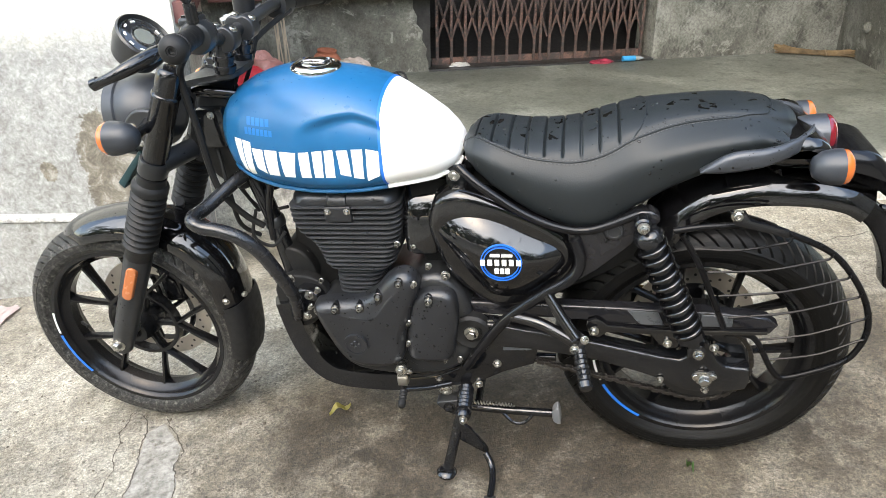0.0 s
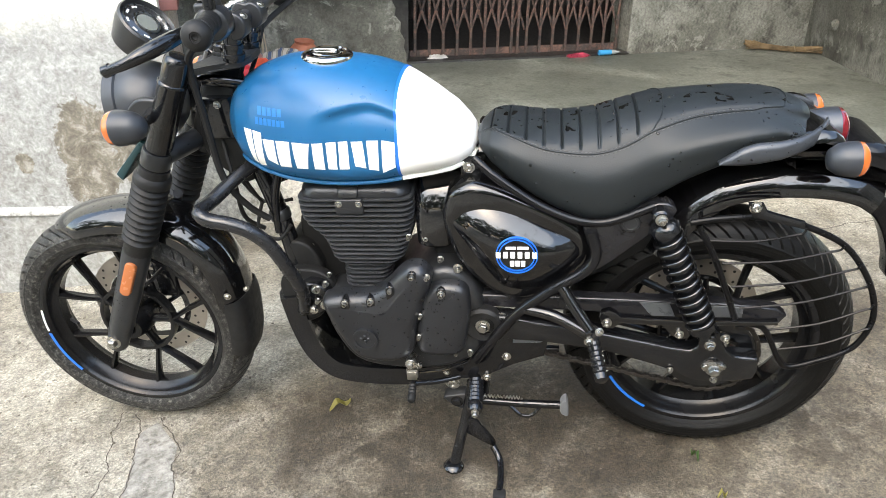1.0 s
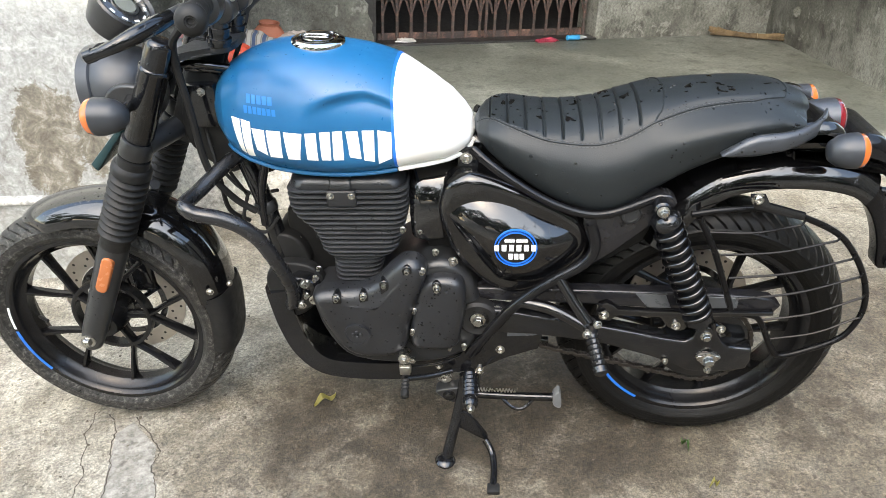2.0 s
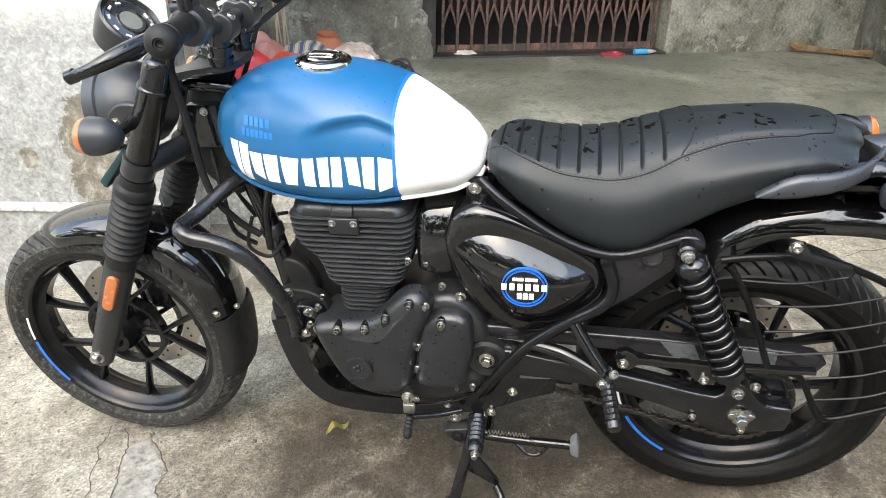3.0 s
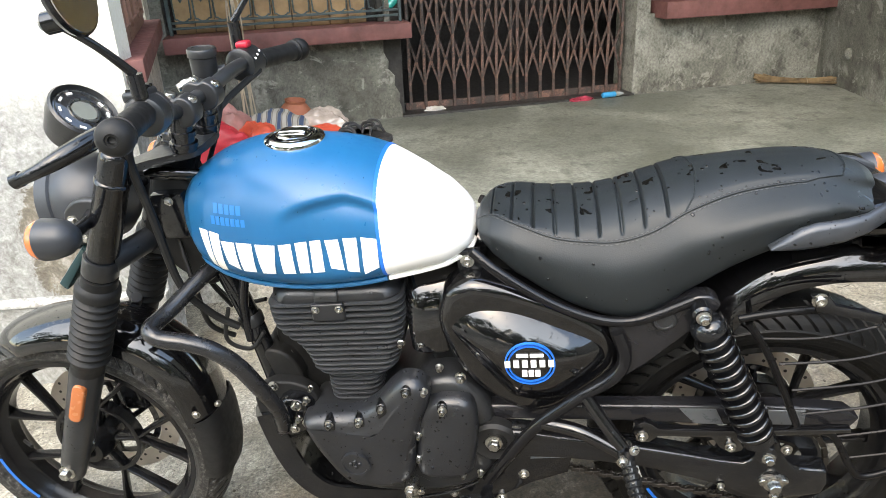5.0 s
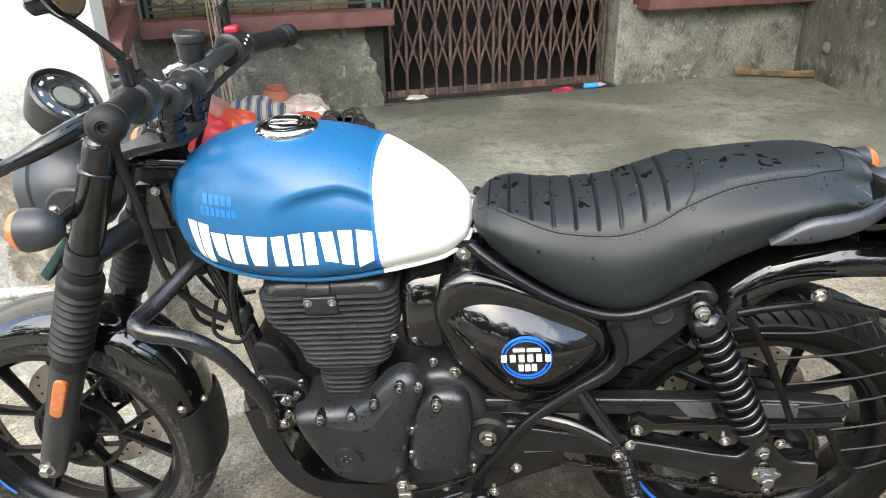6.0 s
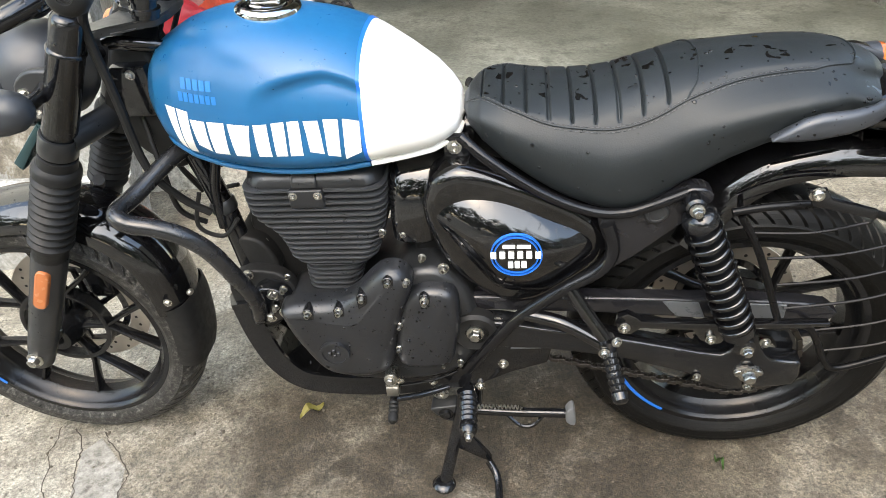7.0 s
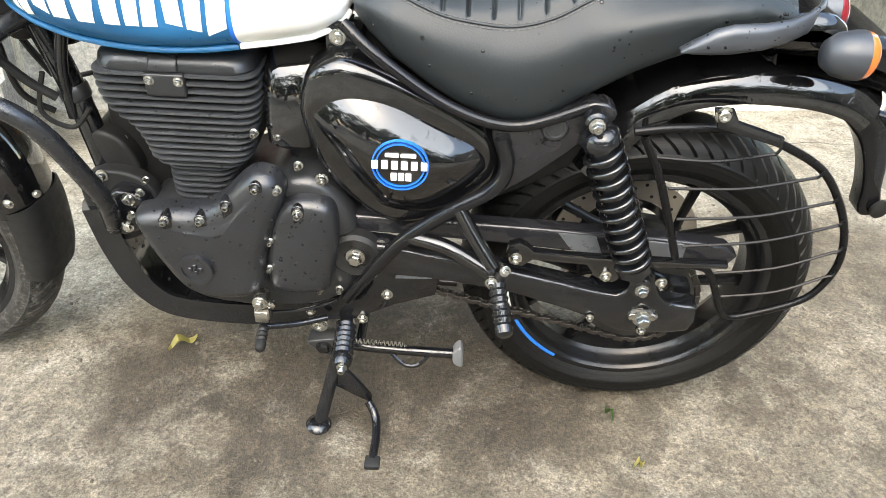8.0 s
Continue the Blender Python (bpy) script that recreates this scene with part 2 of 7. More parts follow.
M_SEAT = wet_vinyl()
M_BLUE = plain("tank_blue", (0.007, 0.098, 0.232), 0.33, grain=0.05, relief=0.02, spec=0.46)
M_SKYBLUE = plain("bright_blue_line", (0.008, 0.135, 0.58), 0.35, grain=0.05, relief=0.0)
M_WHITE = plain("tank_white", (0.8, 0.79, 0.75), 0.35, grain=0.02, relief=0.02)
M_STEEL = plain("zinc_steel", (0.46, 0.45, 0.42), 0.28, metal=1.0, grain=0.15)
M_CHROME = plain("chrome", (0.80, 0.80, 0.79), 0.2, metal=1.0, grain=0.03, relief=0.0)
M_POLISH = plain("polished_chrome", (0.70, 0.70, 0.70), 0.07, metal=1.0, grain=0.03, relief=0.0)
M_ORANGE = plain("amber_lens", (0.46, 0.11, 0.02), 0.2, grain=0.1, coat=0.5, relief=0.0)
M_REDLENS = plain("red_lens", (0.15, 0.004, 0.010), 0.12, grain=0.1, coat=0.8, relief=0.0)
M_DISC = plain("brake_disc_steel", (0.52, 0.48, 0.43), 0.38, metal=0.9, grain=0.2)
M_WIRE = plain("black_wire", (0.0045, 0.0045, 0.005), 0.3, grain=0.2, spec=0.2)


# ---- building helpers ----
def mesh_of(name, bm, material, smooth=True):
    bmesh.ops.recalc_face_normals(bm, faces=bm.faces)
    me = bpy.data.meshes.new(name)
    bm.to_mesh(me)
    bm.free()
    me.materials.append(material)
    if smooth:
        me.shade_smooth()
        me.set_sharp_from_angle(angle=radians(40))
    return me


def part(name, bm, material, parent, label="", smooth=True):
    ob = new(name, mesh_of(name, bm, material, smooth))
    ob.parent = parent
    if label:
        tagged(ob, label)
    return ob


def thing(name, bm, material, label, category, group="", kind="", smooth=True):
    return tagged(new(name, mesh_of(name, bm, material, smooth)), label, category, group, kind)


def empty(name, m, label, category, group="", kind=""):
    ob = new(name)
    ob.matrix_world = m
    ob.empty_display_size = 0.1
    return tagged(ob, label, category, group, kind)


def bm_join(*bms):
    out = bmesh.new()
    tmp = bpy.data.meshes.new("tmp")
    for b in bms:
        b.to_mesh(tmp)
        out.from_mesh(tmp)
        b.free()
        tmp.clear_geometry()
    bpy.data.meshes.remove(tmp)
    return out


def smooth_line(pts, n=6, closed=False):
    """Catmull-Rom through the points, n steps a span."""
    P = [Vector(p) for p in pts]
    out = []
    k = len(P)
    for i in range(k if closed else k - 1):
        if closed:
            a, b, c, d = P[i - 1], P[i], P[(i + 1) % k], P[(i + 2) % k]
        else:
            a, b, c, d = P[max(i - 1, 0)], P[i], P[i + 1], P[min(i + 2, k - 1)]
        for j in range(n):
            t = j / n
            out.append(0.5 * ((2 * b) + (c - a) * t + (2 * a - 5 * b + 4 * c - d) * t * t + (3 * b - a - 3 * c + d) * t ** 3))
    if not closed:
        out.append(P[-1])
    return out


def box(x0, x1, y0, y1, z0, z1, bevel=0.0, seg=2):
    bm = bmesh.new()
    bmesh.ops.create_cube(bm, size=1.0, matrix=Matrix.Translation(((x0 + x1) / 2, (y0 + y1) / 2, (z0 + z1) / 2)) @ Matrix.Diagonal((x1 - x0, y1 - y0, z1 - z0, 1)))
    if bevel:
        bmesh.ops.bevel(bm, geom=bm.edges[:], offset=bevel, segments=seg, affect="EDGES", profile=0.6)
    return bm


def loft(rings, cap=True, closed=False):
    """Skin over rings of equally many points."""
    bm = bmesh.new()
    vs = [[bm.verts.new(p) for p in r] for r in rings]
    k = len(vs[0])
    spans = range(len(vs) if closed else len(vs) - 1)
    for i in spans:
        a, b = vs[i], vs[(i + 1) % len(vs)]
        for j in range(k):
            bm.faces.new((a[j], a[(j + 1) % k], b[(j + 1) % k], b[j]))
    if cap and not closed:
        bm.faces.new(vs[0][::-1])
        bm.faces.new(vs[-1])
    return bm


def tube(pts, r, seg=12, n=6, closed=False, curve=True, ends=None):
    """A round tube along a line; r may be a list, one radius a given point."""
    P = smooth_line(pts, n, closed) if curve else [Vector(p) for p in pts]
    if isinstance(r, (list, tuple)):
        R = [v[0] for v in smooth_line([(q, 0, 0) for q in r], n, closed)] if curve else list(r)
    else:
        R = [r] * len(P)
    rings = []
    side = None
    for i, p in enumerate(P):
        if closed:
            d = P[(i + 1) % len(P)] - P[i - 1]
        else:
            d = P[min(i + 1, len(P) - 1)] - P[max(i - 1, 0)]
        d.normalize()
        if side is None:
            side = d.orthogonal().normalized()
        side = (side - d * side.dot(d)).normalized()
        up = d.cross(side)
        rings.append([p + (side * math.cos(a) + up * math.sin(a)) * R[i] for a in (2 * math.pi * q / seg for q in range(seg))])
    return loft(rings, True, closed)


def turned(profile, centre, axis, seg=32, arc=None):
    """A turned body: profile of (distance along the axis, radius)."""
    ax = Vector(axis).normalized()
    s = ax.orthogonal().normalized()
    u = ax.cross(s)
    c = Vector(centre)
    rings = [[c + ax * h + (s * math.cos(a) + u * math.sin(a)) * max(r, 1e-4) for a in (2 * math.pi * q / seg for q in range(seg))] for h, r in profile]
    return loft(rings)


def hoop(profile, centre, axis, seg=64):
    """A ring turned about the axis from a closed profile of (along, radius)."""
    ax = Vector(axis).normalized()
    s = ax.orthogonal().normalized()
    u = ax.cross(s)
    c = Vector(centre)
    rings = []
    for q in range(seg):
        a = 2 * math.pi * q / seg
        rings.append([c + ax * h + (s * math.cos(a) + u * math.sin(a)) * r for h, r in profile])
    return loft(rings, False, True)


def domed(outline, y0, y1, rnd=0.01, steps=4, n=4, curve=True, crown=0.0):
    """A cover: a rounded outline in x and z, from depth y0 out to y1, its outer edge rounded."""
    P = smooth_line([(x, 0, z) for x, z in outline], n, True) if curve else [Vector((x, 0, z)) for x, z in outline]
    k = len(P)
    cen = sum(P, Vector()) / k
    area = sum(P[i - 1].x * P[i].z - P[i].x * P[i - 1].z for i in range(k))
    sg = 1 if area > 0 else -1
    nor = []
    for i in range(k):
        d = (P[(i + 1) % k] - P[i - 1]).normalized()
        nor.append(Vector((-d.z, 0, d.x)) * sg)
    way = 1 if y1 > y0 else -1
    rings = [[Vector((p.x, y0, p.z)) for p in P]]
    for q in range(steps + 1):
        a = math.pi / 2 * q / steps
        ins, out = rnd * (1 - math.cos(a)), rnd * math.sin(a)
        rings.append([Vector((p.x, 0, p.z)) + m * ins + Vector((0, y1 - way * (rnd - out), 0)) for p, m in zip(P, nor)])
    if crown:
        last = rings[-1]
        for f in (0.8, 0.55, 0.3, 0.1):
            rings.append([cen + (p - cen) * f + Vector((0, p.y * (1 - 1) + way * crown * (1 - f * f), 0)) + Vector((0, (p.y - cen.y) * (1 - f), 0)) for p in last])
    return loft(rings)


def pillow(outline, y0, y1, rings=12, n=5):
    """A cover that swells evenly from its outline at y0 to y1 in the middle."""
    P = smooth_line([(x, 0, z) for x, z in outline], n, True)
    cen = sum(P, Vector()) / len(P)
    R = []
    for q in range(rings + 1):
        a = math.pi / 2 * q / rings
        f = max(math.cos(a), 0.02)
        h = 1 - f ** 2.3
        R.append([Vector((cen.x + (p.x - cen.x) * f, y0 + (y1 - y0) * h, cen.z + (p.z - cen.z) * f)) for p in P])
    return loft(R)


def bolt(p, axis=(0, -1, 0), r=0.008, h=0.008, hexa=True, washer=True):
    ax = Vector(axis)
    bms = []
    if washer:
        bms.append(turned([(0, r * 1.45), (h * 0.2, r * 1.45), (h * 0.25, r * 1.3)], p, ax, 16))
    if hexa:
        bms.append(turned([(h * 0.2, r), (h * 0.85, r), (h, r * 0.82)], p, ax, 6))
    else:
        bms.append(turned([(h * 0.2, r), (h * 0.85, r), (h, r * 0.86), (h, r * 0.56), (h * 0.45, r * 0.52), (h * 0.45, r * 0.05)], p, ax, 14))
    return bm_join(*bms)

# ---- the yard and the house ----
SLOPE_X, DROP = 0.067, -0.011


def ground_z(x, y):
    return SLOPE_X * x + DROP


def build_ground():
    bm = bmesh.new()
    xs = [-60, -20, -8, -4] + [-3 + 0.1 * i for i in range(61)] + [4, 8, 20, 60]
    ys = [-60, -20, -8, -3, -1] + [0.0 + 0.1 * i for i in range(37)] + [6, 10, 30, 60]
    grid = []
    for y in ys:
        row = []
        for x in xs:
            cx, cy = max(-4, min(4, x)), max(-3, min(6, y))
            row.append(bm.verts.new((x, y, ground_z(cx, cy) + 0.006 * noise.noise((x * 1.3, y * 1.3, 0.3)))))
        grid.append(row)
    for a, b in zip(grid, grid[1:]):
        for i in range(len(xs) - 1):
            bm.faces.new((a[i], a[i + 1], b[i + 1], b[i]))
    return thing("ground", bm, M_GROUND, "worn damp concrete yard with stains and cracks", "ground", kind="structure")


build_ground()

PORCH = 0.30
WALL = pose(-0.163, 4.442, PORCH, 0, 0, 13.9)      # along the back wall from the gate's edge
SIDE_A, SIDE_B = Vector((-0.857, 2.535, 0)), Vector((-1.376, 4.142, 0))
RIGHT_A, RIGHT_B = Vector((2.43, 5.08, 0)), Vector((2.31, 2.95, 0))


def slab(poly, z0, z1):
    bm = bmesh.new()
    lo = [bm.verts.new((x, y, z0)) for x, y in poly]
    hi = [bm.verts.new((x, y, z1)) for x, y in poly]
    k = len(poly)
    bm.faces.new(lo[::-1])
    bm.faces.new(hi)
    for i in range(k):
        bm.faces.new((lo[i], lo[(i + 1) % k], hi[(i + 1) % k], hi[i]))
    return bm


porch_bm = slab([(-1.2, 2.975), (2.36, 2.985), (2.5, 5.4), (-1.6, 4.5)], -0.3, PORCH)
bmesh.ops.bevel(porch_bm, geom=[e for e in porch_bm.edges if all(v.co.y < 3 and v.co.z > 0.2 for v in e.verts)], offset=0.02, segments=3, affect="EDGES")
thing("porch_riser", box(-1.2, 2.36, 2.962, 2.99, -0.3, 0.272, 0.006), concrete("pale_riser", [(0.34, (0.34, 0.325, 0.28)), (0.5, (0.50, 0.485, 0.43)), (0.66, (0.62, 0.60, 0.54))], (0.20, 0.19, 0.16), 2.5, 0.85, 0.4), "pale stained riser below the porch edge", "riser", kind="structure")
thing("porch", porch_bm, M_PORCH, "raised grey cement porch floor with a worn edge", "porch floor", kind="structure")


def wall_piece(name, m, boxes, material, label):
    bm = bm_join(*[box(*b) for b in boxes])
    ob = thing(name, bm, material, label, "wall", kind="structure")
    ob.matrix_world = m
    return ob


GATE_W, TOP = 1.345, 2.9
wall_piece("wall_north", WALL, [
    (-1.6, -0.3, 0, 0.25, -0.4, 0.44), (-1.6, -1.19, 0, 0.25, 0.44, TOP), (-0.09, -0.06, 0, 0.25, 0.44, TOP), (-1.19, -0.09, 0, 0.25, 1.75, TOP),
    (GATE_W + 0.04, 2.75, 0, 0.25, -0.4, 0.46), (GATE_W + 0.04, 1.47, 0, 0.25, 0.46, TOP), (2.58, 2.75, 0, 0.25, 0.46, TOP), (1.47, 2.58, 0, 0.25, 1.75, TOP),
    (-0.02, GATE_W + 0.04, 0, 0.25, 2.15, TOP)], M_GREYWALL, "stained grey plastered house wall behind the porch")
crumble = domed([(-0.3, -0.4), (-0.02, -0.4), (-0.02, 0.05), (-0.035, 0.09), (-0.028, 0.13), (-0.055, 0.18), (-0.05, 0.23), (-0.085, 0.27), (-0.08, 0.31), (-0.105, 0.36), (-0.10, 0.44), (-0.3, 0.44)], 0.25, 0.0, 0.0015, 1, 1, False)
thing("wall_pier", crumble, M_GREYWALL, "grey plaster pier with a crumbling edge", "wall", kind="structure").matrix_world = WALL
side_dir = (SIDE_B - SIDE_A)
side_yaw = math.degrees(math.atan2(side_dir.y, side_dir.x))
SIDE = pose(SIDE_A.x, SIDE_A.y, 0, 0, 0, side_yaw)
side_len = side_dir.length
wall_piece("wall_west", SIDE, [(0.1, side_len, 0, 0.25, -0.4, 0.90), (side_len - 0.3, side_len, 0, 0.25, 0.90, 3.2), (0.1, side_len, 0, 0.25, 2.2, 3.2)], M_CREAM, "stained cream side wall with a shuttered window")
FRONT = pose(SIDE_A.x, SIDE_A.y, 0, 0, 0, 4)
wall_piece("wall_white", FRONT, [(-7, 0.0, 0.0, 0.1, -0.5, 3.2), (-7, 0.0, -0.035, 0.0, -0.5, 0.19)], M_WHITEWALL, "limewashed wall with a dirty weathered plinth")
thing("plinth_ledge", box(-7, 0.002, -0.045, 0.002, 0.19, 0.208, 0.006), concrete("ledge_white", [(0.36, (0.26, 0.255, 0.235)), (0.5, (0.40, 0.395, 0.37)), (0.64, (0.56, 0.555, 0.52))], (0.18, 0.175, 0.155), 4.0, 0.9, 0.5), "narrow white ledge along the plinth", "ledge", kind="structure").matrix_world = FRONT
rd = RIGHT_B - RIGHT_A
wall_piece("wall_east", pose(RIGHT_A.x, RIGHT_A.y, 0, 0, 0, math.degrees(math.atan2(rd.y, rd.x))), [(-0.4, rd.length, 0, 0.2, -0.3, 3.2)], M_GREYWALL, "weathered grey plaster wall closing the porch")
# out of view; added to cut the sky light from the right
wall_piece("wall_yard_east", pose(3.2, 2.9, 0, 0, 0, -88), [(0.0, 6.5, 0, 0.2, -0.3, 2.9)], M_GREYWALL, "unseen plain grey wall added to block sky light from the side")
# the room's gloom is put into its wall colour
room = wall_piece("wall_room", WALL, [(-1.5, 2.75, 1.6, 1.7, -0.1, 2.9), (-1.6, -1.5, 0.25, 1.7, -0.1, 2.9), (2.65, 2.75, 0.25, 1.7, -0.1, 2.9), (-1.5, 2.75, 0.25, 1.7, -0.1, -0.01)], M_SHADE, "room behind the folding gate, its walls coloured near-black for shade")
thing("ceiling", bm_join(box(-1.6, 2.75, 0.0, 1.7, 2.9, 3.0)), M_GREYWALL, "plain plastered ceiling of the room", "ceiling", kind="structure").matrix_world = WALL

# ---- the motorcycle ----
BIKE = Matrix.Translation((-0.0388, 1.681, -0.0208)) @ Matrix(((0.98955, 0.12165, -0.07735), (-0.12764, 0.98876, -0.0779), (0.067, 0.08696, 0.99396))).to_4x4()
bike = empty("motorcycle", BIKE, "black roadster motorcycle with a blue and white fuel tank", "motorcycle")
FRONT_AXLE, REAR_AXLE = Vector((-0.667, 0, 0.306)), Vector((0.685, 0, 0.31))


def interp(table, x):
    """Smooth columns of a table along its first column."""
    for i in range(len(table) - 1):
        if x <= table[i + 1][0] or i == len(table) - 2:
            a, b, c, d = table[max(i - 1, 0)], table[i], table[i + 1], table[min(i + 2, len(table) - 1)]
            t = max(0.0, min(1.0, (x - b[0]) / (c[0] - b[0])))
            return [0.5 * (2 * q + (r - p) * t + (2 * p - 5 * q + 4 * r - s) * t * t + (3 * q - p - 3 * r + s) * t ** 3) for p, q, r, s in zip(a[1:], b[1:], c[1:], d[1:])]


# x, top, bottom, half width, height of the widest line
TANK = [(-0.292, 0.850, 0.815, 0.020, 0.83), (-0.280, 0.882, 0.785, 0.058, 0.825), (-0.255, 0.910, 0.760, 0.092, 0.815), (-0.215, 0.932, 0.742, 0.118, 0.81),
        (-0.16, 0.947, 0.728, 0.136, 0.805), (-0.10, 0.950, 0.721, 0.146, 0.80), (-0.04, 0.943, 0.719, 0.150, 0.80), (0.02, 0.930, 0.722, 0.148, 0.80),
        (0.07, 0.909, 0.728, 0.140, 0.80), (0.12, 0.873, 0.735, 0.128, 0.795), (0.16, 0.839, 0.741, 0.112, 0.79), (0.183, 0.812, 0.749, 0.092, 0.785), (0.199, 0.791, 0.758, 0.064, 0.778), (0.207, 0.776, 0.768, 0.015, 0.773)]
SEAM = 0.067


def tank_half(x, a, grow=0.0):
    """A point of the tank's left half: a from 0 (top) to 1 (bottom)."""
    top, bot, w, zw = interp(TANK, x)
    ang = math.pi * a
    c, s = math.cos(ang), math.sin(ang)
    if c >= 0:
        y, z = w * s ** 0.85, zw + (top - zw) * c ** 0.95
    else:
        y, z = w * s ** 0.55, zw - (zw - bot) * (-c) ** 0.9
    # the hollow for the knee
    k = max(0.0, min(1.0, (x + 0.10) / 0.07)) * max(0.0, min(1.0, (0.13 - x) / 0.09))
    edge = 0.893 - 1.9 * (x - 0.02) ** 2 - 0.018 * max(0.0, min(1.0, (x - 0.02) / 0.06))
    h = max(0.0, min(1.0, (edge - z) / 0.022)) * max(0.0, min(1.0, (z - 0.74) / 0.07))
    k, h = k * k * (3 - 2 * k), h * h * (3 - 2 * h)
    y -= 0.017 * k * h
    return Vector((x, -(y + grow * s), z + grow * c))


def tank_ring(x, grow=0.0, n=72):
    left = [tank_half(x, i / n, grow) for i in range(n + 1)]
    right = [Vector((p.x, -p.y, p.z)) for p in left[-2:0:-1]]
    return left + right


def tank_skin(x0, x1, n, grow=0.0):
    return loft([tank_ring(x0 + (x1 - x0) * i / n, grow) for i in range(n + 1)])


def cosine_steps(x0, x1, n, lo=True):
    return [x0 + (x1 - x0) * ((1 - math.cos(math.pi / 2 * i / n)) if lo else math.sin(math.pi / 2 * i / n)) for i in range(n + 1)]


tank = part("fuel_tank", loft([tank_ring(x) for x in cosine_steps(-0.292, SEAM, 90)]), M_BLUE, bike, "matt blue front of the fuel tank")
part("rear_panel", loft([tank_ring(x) for x in cosine_steps(SEAM + 0.0005, 0.207, 30, False)]), M_WHITE, tank, "white rear of the fuel tank")
part("pin_stripe", loft([tank_ring(SEAM - 0.004, 0.0004), tank_ring(SEAM - 0.004, 0.001), tank_ring(SEAM + 0.001, 0.001), tank_ring(SEAM + 0.001, 0.0004)]), M_SKYBLUE, tank, "bright blue pinstripe")


def wheel_ring(profile, c, seg=72):
    return hoop(profile, c, (0, 1, 0), seg)


def tyre_profile(r, w, rim):
    h = r - rim
    pts = [(-w * 0.37, rim), (-w * 0.46, rim + h * 0.2), (-w * 0.5, rim + h * 0.42), (-w * 0.47, rim + h * 0.6), (-w * 0.39, rim + h * 0.77), (-w * 0.28, rim + h * 0.89), (-w * 0.14, rim + h * 0.97), (0, r)]
    return pts + [(-a, b) for a, b in pts[-2::-1]]


def tyre_mesh(c, r, w, rim, count, cut=0.0065):
    """A tyre with slanting grooves cut into its tread and moulded rings on its walls."""
    line = smooth_line([(y, q, 0) for y, q in tyre_profile(r, w, rim)], 5)
    prof = []
    for p in line:
        f = (p.y - rim) / (r - rim)
        ridge = 0.0016 * (0.24 < f < 0.30 or 0.50 < f < 0.55)
        prof.append((p.x + math.copysign(ridge, p.x), p.y))
    rings = []
    pitch = 2 * math.pi / count
    for k in range(count * 12):
        phase = (k % 12) / 12
        ring = []
        for y, q in prof:
            t = abs(y) / (w * 0.5)
            a = pitch * (k / 12 - 2.1 * t * t)
            d = Vector((math.cos(a), 0, math.sin(a)))
            reach = 0.16 if (k // 12) % 2 else 0.38
            deep = cut * (0.38 < phase < 0.55) * (reach < t < 0.95) * (q > rim + 0.48 * (r - rim))
            ring.append(c + d * (q - deep) + Vector((0, y - math.copysign(deep * 0.5 * (t > 0.8), y), 0)))
        rings.append(ring)
    return loft(rings, False, True)


def tread_material(name, c, dusty=0.03):
    """Dusty rubber with fine moulded rings round the axle."""
    m, n, l, b = node_material(name)
    tc = n.new("ShaderNodeTexCoord")
    off = n.new("ShaderNodeVectorMath")
    off.operation = "SUBTRACT"
    off.inputs[1].default_value = c
    l.new(tc.outputs["Object"], off.inputs[0])
    sp = n.new("ShaderNodeSeparateXYZ")
    l.new(off.outputs[0], sp.inputs[0])

    def calc(op, p, q=None, clamp=False):
        k = n.new("ShaderNodeMath")
        k.operation = op
        k.use_clamp = clamp
        for i, v in enumerate((p, q)):
            if v is None:
                continue
            if isinstance(v, (int, float)):
                k.inputs[i].default_value = v
            else:
                l.new(v, k.inputs[i])
        return k.outputs[0]
    rad = calc("SQRT", calc("ADD", calc("MULTIPLY", sp.outputs["X"], sp.outputs["X"]), calc("MULTIPLY", sp.outputs["Z"], sp.outputs["Z"])))
    rib = calc("LESS_THAN", calc("ABSOLUTE", calc("SUBTRACT", calc("FRACT", calc("MULTIPLY", rad, 160.0)), 0.5)), 0.12)
    v = coords(n, l)
    fine = noise_tex(n, l, v, 70, 6, 0.7)
    dust = noise_tex(n, l, v, 75, 9, 0.82)
    base = ramp(n, l, dust, [(0.38, (0.0045, 0.0045, 0.0045)), (0.52, (dusty * 0.2, dusty * 0.195, dusty * 0.185)), (0.66, (dusty, dusty * 0.96, dusty * 0.87))])
    l.new(base, b.inputs["Base Color"])
    b.inputs["Specular IOR Level"].default_value = 0.22
    l.new(ramp(n, l, dust, [(0.3, (0.22,) * 3), (0.7, (0.7,) * 3)]), b.inputs["Roughness"])
    h = calc("ADD", calc("MULTIPLY", fine, 0.3), calc("MULTIPLY", rib, 0.25))
    bump(n, l, b, h, 0.6, 0.003)
    return m


